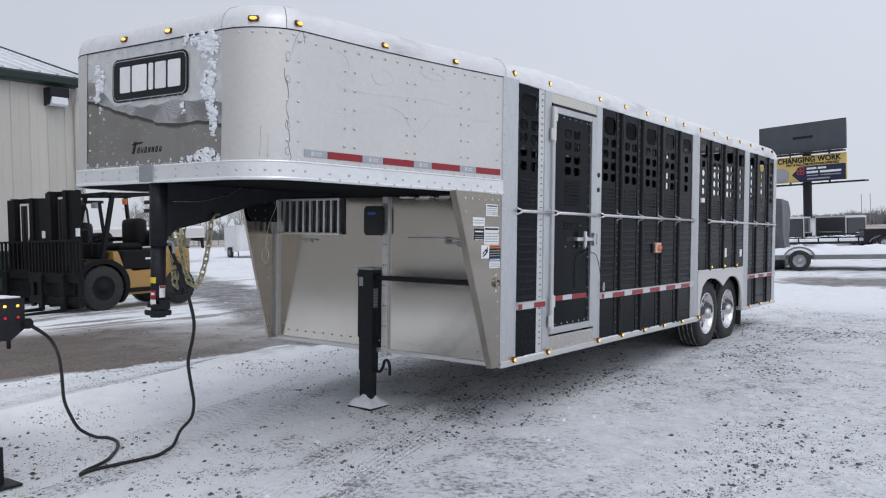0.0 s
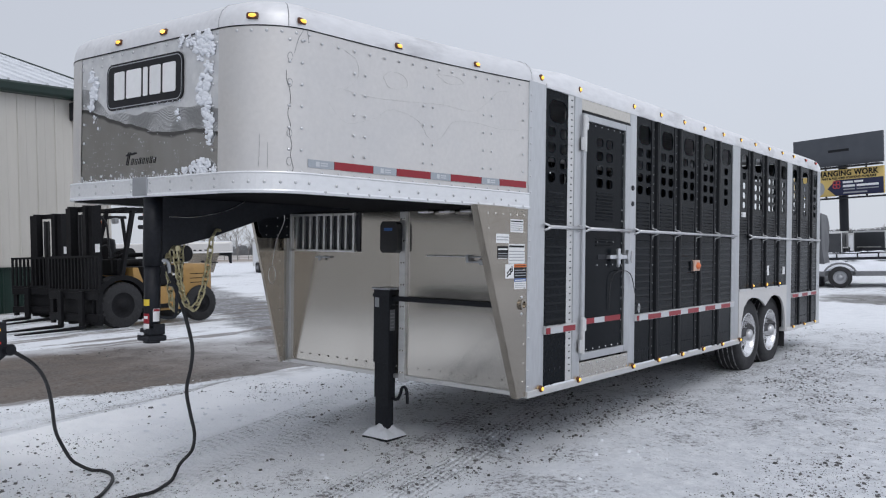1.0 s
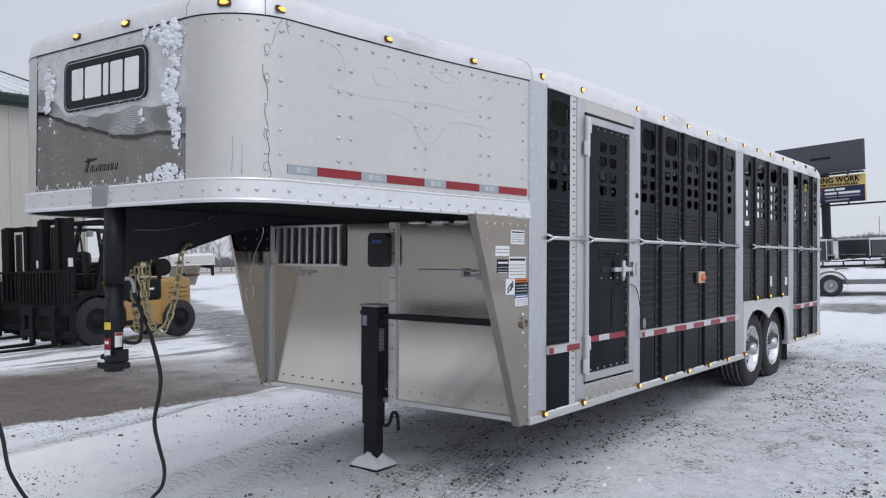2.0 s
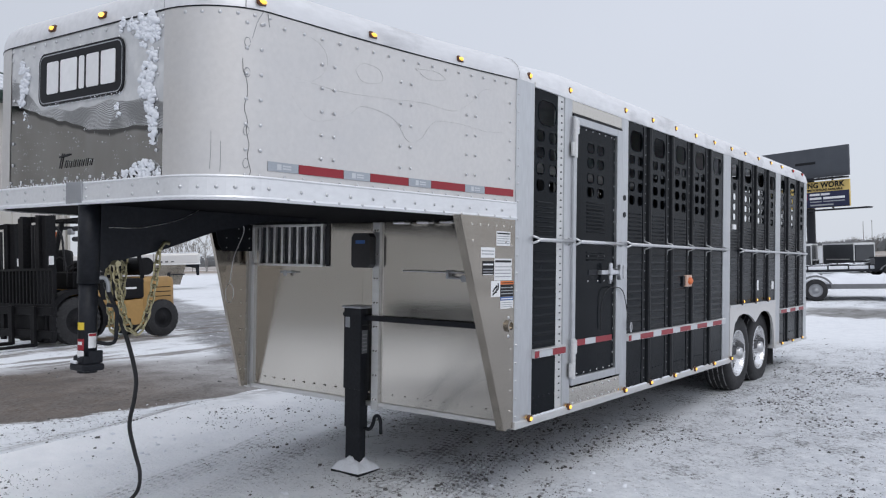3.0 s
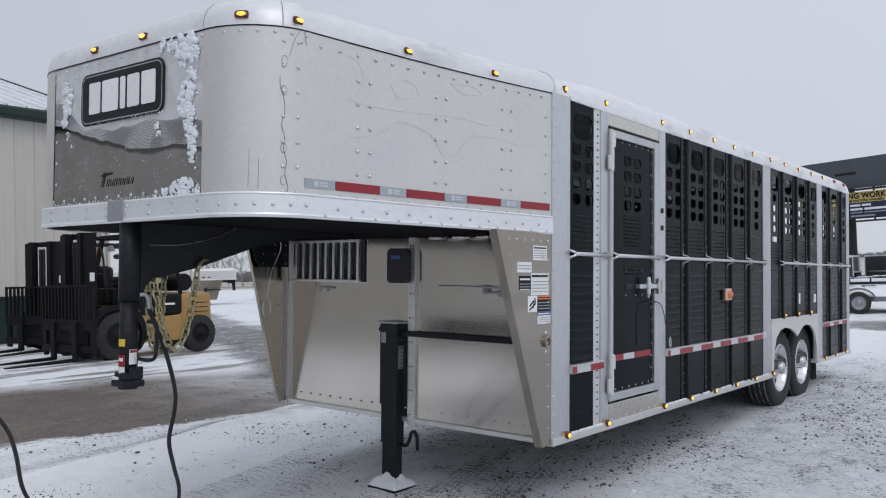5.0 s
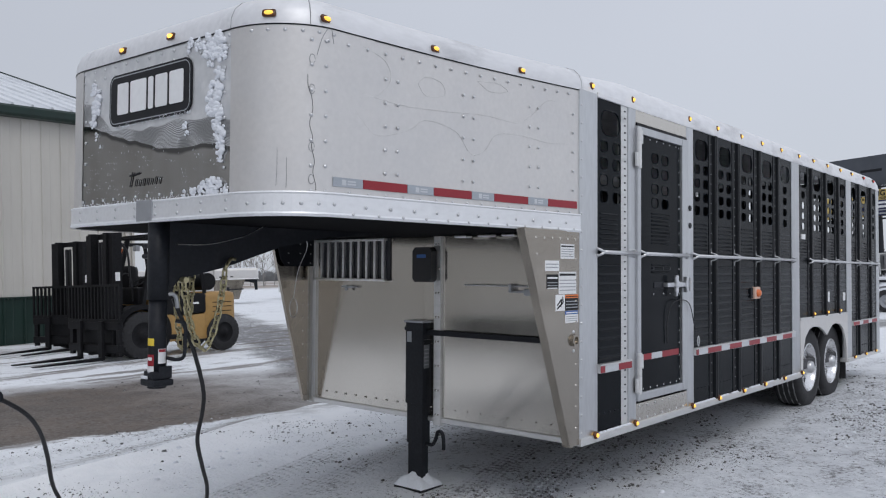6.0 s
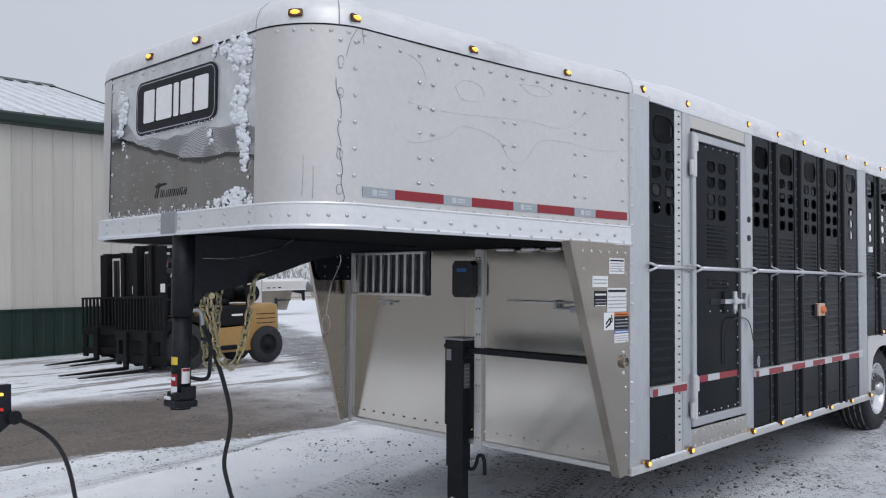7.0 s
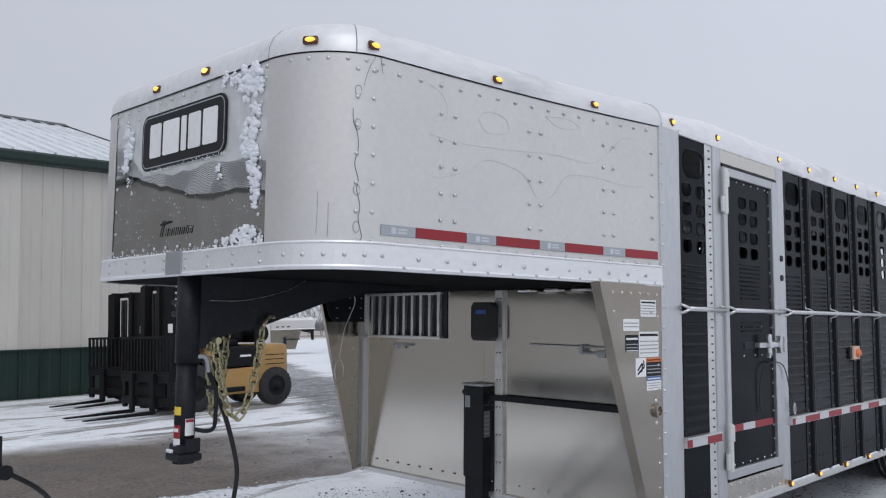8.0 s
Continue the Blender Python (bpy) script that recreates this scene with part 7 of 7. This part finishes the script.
enclosed_trailer(spot(-0.2065, 0.9785, 66, 10), WHITE_PAINT, 2.8, 1.5, 1.3, "pale enclosed cargo trailer in the back row", 0.3, 0.32)
enclosed_trailer(spot(-0.771, 0.637, 55, 60), WHITE_PAINT, 5.4, 2.2, 1.6, "white enclosed cargo trailer across the lot")

# open trailers under snow
def flat_trailer(m, label, length=6.0, axle=-0.5, pair=True, deck=0.52, posts=True, rail=BLACK_STEEL, heap=0.09):
    c = tagged(empty("open_trailer", m), label, "trailer", group="open trailers")
    part("deck", boxed(-1.05, 1.05, -length / 2, length / 2, deck, deck + 0.06, bevel=0.01), GALV, c)
    bm = bmesh.new()
    bmesh.ops.create_grid(bm, x_segments=18, y_segments=48, size=0.5)
    for v in bm.verts:
        e = max(0, 1 - max(abs(v.co.x), abs(v.co.y)) * 2)
        lump = 0.75 + 0.55 * noise.noise((v.co.x * 5, v.co.y * 9, 3)) + 0.3 * noise.noise((v.co.x * 13, v.co.y * 30, 8))
        v.co = Vector((v.co.x * 2.08, v.co.y * length, deck + 0.062 + heap * min(1, e * 6) * lump))
    part("deck_snow", bm, SNOW, c, "snow lying on the deck", True)
    for s in (-1, 1):
        part("side_rail", boxed(s * 1.05 - 0.04, s * 1.05 + 0.04, -length / 2, length / 2, deck - 0.07, deck + 0.055, bevel=0.008), rail, c)
        if posts:
            for i in range(7):
                y = -length / 2 + 0.4 + i * (length - 0.8) / 6
                part("stake_post", boxed(s * 1.07 - 0.03, s * 1.07 + 0.03, y - 0.03, y + 0.03, deck, deck + 0.24), BLACK_STEEL, c)
            part("stake_rail", boxed(s * 1.07 - 0.02, s * 1.07 + 0.02, -length / 2 + 0.4, length / 2 - 0.4, deck + 0.22, deck + 0.27), BLACK_STEEL, c)
    fr = bmesh.new()
    bar_between(fr, (-0.9, length / 2, deck - 0.05), (0, length / 2 + 1.5, deck - 0.05), 0.09, 0.12)
    bar_between(fr, (0.9, length / 2, deck - 0.05), (0, length / 2 + 1.5, deck - 0.05), 0.09, 0.12)
    rod(fr, (0, length / 2 + 1.4, 0), (0, length / 2 + 1.4, 0.9), 0.04)
    part("tongue", fr, BLACK_STEEL, c)
    part("ramp", prism(bmesh.new(), [(-length / 2, deck + 0.05), (-length / 2, deck - 0.02), (-length / 2 - 0.9, 0.24), (-length / 2 - 0.9, 0.29)], "x", -1.0, 1.0), rail, c)
    for s in (-1, 1):
        for y in ((axle - 0.42, axle + 0.42) if pair else (axle,)):
            small_wheel(c, s * 1.18, y, 0.34 if pair else 0.30)
        span = 0.92 if pair else 0.44
        o = [(axle + span * math.cos(radians(a)), 0.33 + 0.38 * math.sin(radians(a))) for a in range(0, 181, 12)]
        i_ = [(axle + (span - 0.05) * math.cos(radians(a)), 0.33 + 0.33 * math.sin(radians(a))) for a in range(180, -1, -12)]
        fd = part("fender", prism(bmesh.new(), o + i_, "x", s * 1.06, s * 1.30), SILVER, c)
        cap = [(axle + span * 0.8 * math.cos(radians(a)), 0.335 + 0.385 * math.sin(radians(a))) for a in range(60, 121, 10)]
        low_ = [(axle + span * 0.8 * math.cos(radians(a)), 0.335 + 0.36 * math.sin(radians(a))) for a in range(120, 59, -10)]
        part("fender_snow", prism(bmesh.new(), cap + low_, "x", s * 1.07, s * 1.28), SNOW, fd)
    return c


flat_trailer(Matrix.Translation((-1.2, 21.17, ground_height(-1.2, 21.2))) @ Matrix.Rotation(radians(-78), 4, "Z"), "open car trailer with snow on its silver deck", 5.4, -1.5, False, 0.40, False, SILVER, 0.24)
flat_trailer(spot(-0.185, 0.98, 46, -66), "open flatbed trailer buried in snow, behind another", 6.4, axle=2.3, deck=0.34, heap=0.2)
flat_trailer(spot(-0.145, 0.989, 53, -70), "open black flatbed trailer dusted with snow", 6.0, deck=0.42)

# tarpaulin-wrapped load close behind the tail
bm = bmesh.new()
bmesh.ops.create_cube(bm, size=1)
bmesh.ops.subdivide_edges(bm, edges=bm.edges[:], cuts=9, use_grid_fill=True)
for v in bm.verts:
    x, y, z = v.co
    k2 = 1 - 0.22 * max(0, z) ** 2 - 0.08 * max(0, -z - 0.2)
    v.co = Vector((x * 1.7 * k2, y * 3.2 * k2, (z + 0.5) * 2.2 - 0.10 * abs(x) * (z + 0.5) * 2))
    v.co += Vector((noise.noise(v.co * 1.7), noise.noise(v.co * 1.7 + Vector((4, 0, 0))), 0)) * 0.09
    v.co.z = max(v.co.z, 0.0)
wrap = tagged(part("wrapped_load", bm, TARP, None, "", True), "grey tarpaulin wrapped round a tall load on snow", "tarpaulin load")
wrap.matrix_basis = spot(-0.262, 0.965, 27.5, 10)
# dark tipping body far along the lot
tip = tagged(empty("dump_trailer", spot(-0.129, 0.9916, 46, -75)), "dark open dump trailer on snow", "trailer")
part("tub", prism(bmesh.new(), [(-0.8, 0.38), (-0.88, 0.92), (0.88, 0.92), (0.8, 0.38)], "y", -1.3, 2.6), BLACK_STEEL, tip)
part("tub_rim", box(boxed(-0.93, -0.84, -1.35, 2.65, 0.90, 0.97), 0.84, 0.93, -1.35, 2.65, 0.90, 0.97), BLACK_STEEL, tip)
for s in (-1, 1):
    for y in (-0.4, 0.4):
        small_wheel(tip, s * 0.9, y, 0.3)
part("tub_frame", boxed(-0.5, 0.5, -1.4, 2.9, 0.24, 0.39), BLACK_STEEL, tip)

# second gooseneck trailer across the lot
far = tagged(empty("gooseneck_trailer", Matrix.Translation((-36.58, 22.36, ground_height(-36.6, 22.4))) @ Matrix.Rotation(radians(-37), 4, "Z")), "silver gooseneck stock trailer on its landing leg", "trailer")
part("nose", boxed(-1.1, 1.1, -0.4, 2.0, 1.38, 1.98, bevel=0.10), ALU_SHEET, far)
part("nose_rail", boxed(-1.12, 1.12, -0.4, 2.02, 1.36, 1.42, bevel=0.02), ALU, far)
part("body", boxed(-1.1, 1.1, -6.4, -0.4, 0.28, 1.98, bevel=0.05), ALU_SHEET, far)
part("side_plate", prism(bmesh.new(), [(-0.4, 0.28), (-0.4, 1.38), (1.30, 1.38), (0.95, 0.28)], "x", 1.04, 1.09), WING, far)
part("front_wall", boxed(-1.04, 1.04, -0.38, -0.34, 0.30, 1.38), BRUSHED, far)
part("neck", prism(bmesh.new(), [(1.95, 1.38), (1.95, 0.75), (1.8, 0.75), (1.75, 1.15), (0.6, 1.38)], "x", -0.1, 0.1), BLACK_STEEL, far)
part("leg", boxed(1.10, 1.22, 0.30, 0.45, 0.0, 0.95), BLACK_STEEL, far)
part("leg_bar", boxed(1.12, 1.18, 0.45, 1.2, 0.80, 0.86), BLACK_STEEL, far)
for y in (-0.1, 0.2, 0.5):
    part("marker", boxed(1.101, 1.108, y, y + 0.16, 1.50, 1.56), BLACK_PRINT, far)
part("roof_snow", boxed(-1.0, 1.0, -6.3, 1.9, 1.975, 2.02, bevel=0.02), SNOW, far)
for k in (-1, 1):
    for y in (-3.8, -2.9):
        small_wheel(far, k * 1.0, y, 0.38)

# ---------------------------------------------------------------- woods
def bare_tree(vs, fs, base, height, r, thick=0.02):
    def limb(p, d, length, rad, depth):
        q = p + d * length
        s = d.cross(Vector((0.3, 0.5, 0.8))).normalized()
        w = d.cross(s)
        k = len(vs)
        for c, rr in ((p, rad), (q, rad * 0.62)):
            for i in range(3):
                a = 2.094 * i
                vs.append(c + (s * math.cos(a) + w * math.sin(a)) * rr)
        for i in range(3):
            j = (i + 1) % 3
            fs.append((k + i, k + j, k + 3 + j, k + 3 + i))
        if depth == 0:
            return
        for _ in range(3 if depth > 1 else 4):
            nd = (d + Vector((r.uniform(-1, 1), r.uniform(-1, 1), r.uniform(-0.25, 0.75))) * 0.75).normalized()
            limb(p.lerp(q, r.uniform(0.55, 1.0)), nd, length * r.uniform(0.5, 0.8), rad * 0.6, depth - 1)
    limb(Vector(base), Vector((r.uniform(-0.05, 0.05), r.uniform(-0.05, 0.05), 1)), height * 0.34, height * thick, 4)


def grove(name, spots, label, thick):
    r = random.Random(len(spots) * 7)
    vs, fs = [], []
    for x, y, hgt in spots:
        bare_tree(vs, fs, (x, y, 0.0), hgt, r, thick)
    me = bpy.data.meshes.new(name)
    me.from_pydata(vs, [], fs)
    me.materials.append(BARK)
    tagged(new(name, me), label, "trees", kind="stuff")


r5 = random.Random(5)
grove("bare_trees", [(3.07 + dist * math.sin(radians(-a)), -4.71 + dist * math.cos(radians(-a)), r5.uniform(6.5, 10.5)) for a, dist in ((r5.uniform(42, 58), r5.uniform(120, 165)) for _ in range(60))], "line of leafless trees beyond the field", 0.012)
grove("bare_woods", [(3.07 + dist * math.sin(radians(-a)), -4.71 + dist * math.cos(radians(-a)), r5.uniform(6.0, 9.5)) for a, dist in ((r5.uniform(4.5, 9.8), r5.uniform(300, 360)) for _ in range(46))], "leafless woods on the horizon", 0.013)


def thicket(name, a0, a1, dist, low, high, n, label):
    """Dark evergreen mass with an uneven top."""
    r = random.Random(n)
    vs, fs = [], []
    for i in range(n):
        a, d = radians(-r.uniform(a0, a1)), dist * r.uniform(0.95, 1.08)
        x, y, hgt, w = 3.07 + d * math.sin(a), -4.71 + d * math.cos(a), r.uniform(low, high), r.uniform(1.2, 3.2)
        for _ in range(80):
            px, py, pz = x + r.gauss(0, w * 0.6), y + r.gauss(0, w * 0.6), hgt * 0.8 * r.random()
            s = w * r.uniform(0.18, 0.42) * (1.2 - pz / hgt)
            k = len(vs)
            for dx, dy, dz in ((1, 0, -0.3), (-0.5, 0.87, -0.3), (-0.5, -0.87, -0.3), (0, 0, 1.1)):
                vs.append((px + dx * s, py + dy * s, pz + dz * s))
            fs += [(k, k + 1, k + 3), (k + 1, k + 2, k + 3), (k + 2, k, k + 3), (k, k + 2, k + 1)]
    me = bpy.data.meshes.new(name)
    me.from_pydata(vs, [], fs)
    me.materials.append(WOODS)
    tagged(new(name, me), label, "trees", kind="stuff")


thicket("evergreen_woods", 3.0, 9.8, 340, 3.5, 6, 80, "dark evergreen woods on the horizon")
thicket("far_woods", 8.5, 16, 520, 5, 8, 110, "low distant tree line")
thicket("far_thicket", 34, 66, 420, 4, 7, 220, "low distant tree line past the field")
for dx, dy, dist, hh in ((-0.157, 0.9876, 240, 8.5), (-0.1485, 0.989, 250, 9.0)):
    x, y = 3.07 + dx * dist, -4.71 + dy * dist
    tagged(part("utility_pole", rod(bmesh.new(), (x, y, 0), (x, y, hh), 0.075, 8), BARK, None), "weathered wooden utility pole in the distance", "pole")
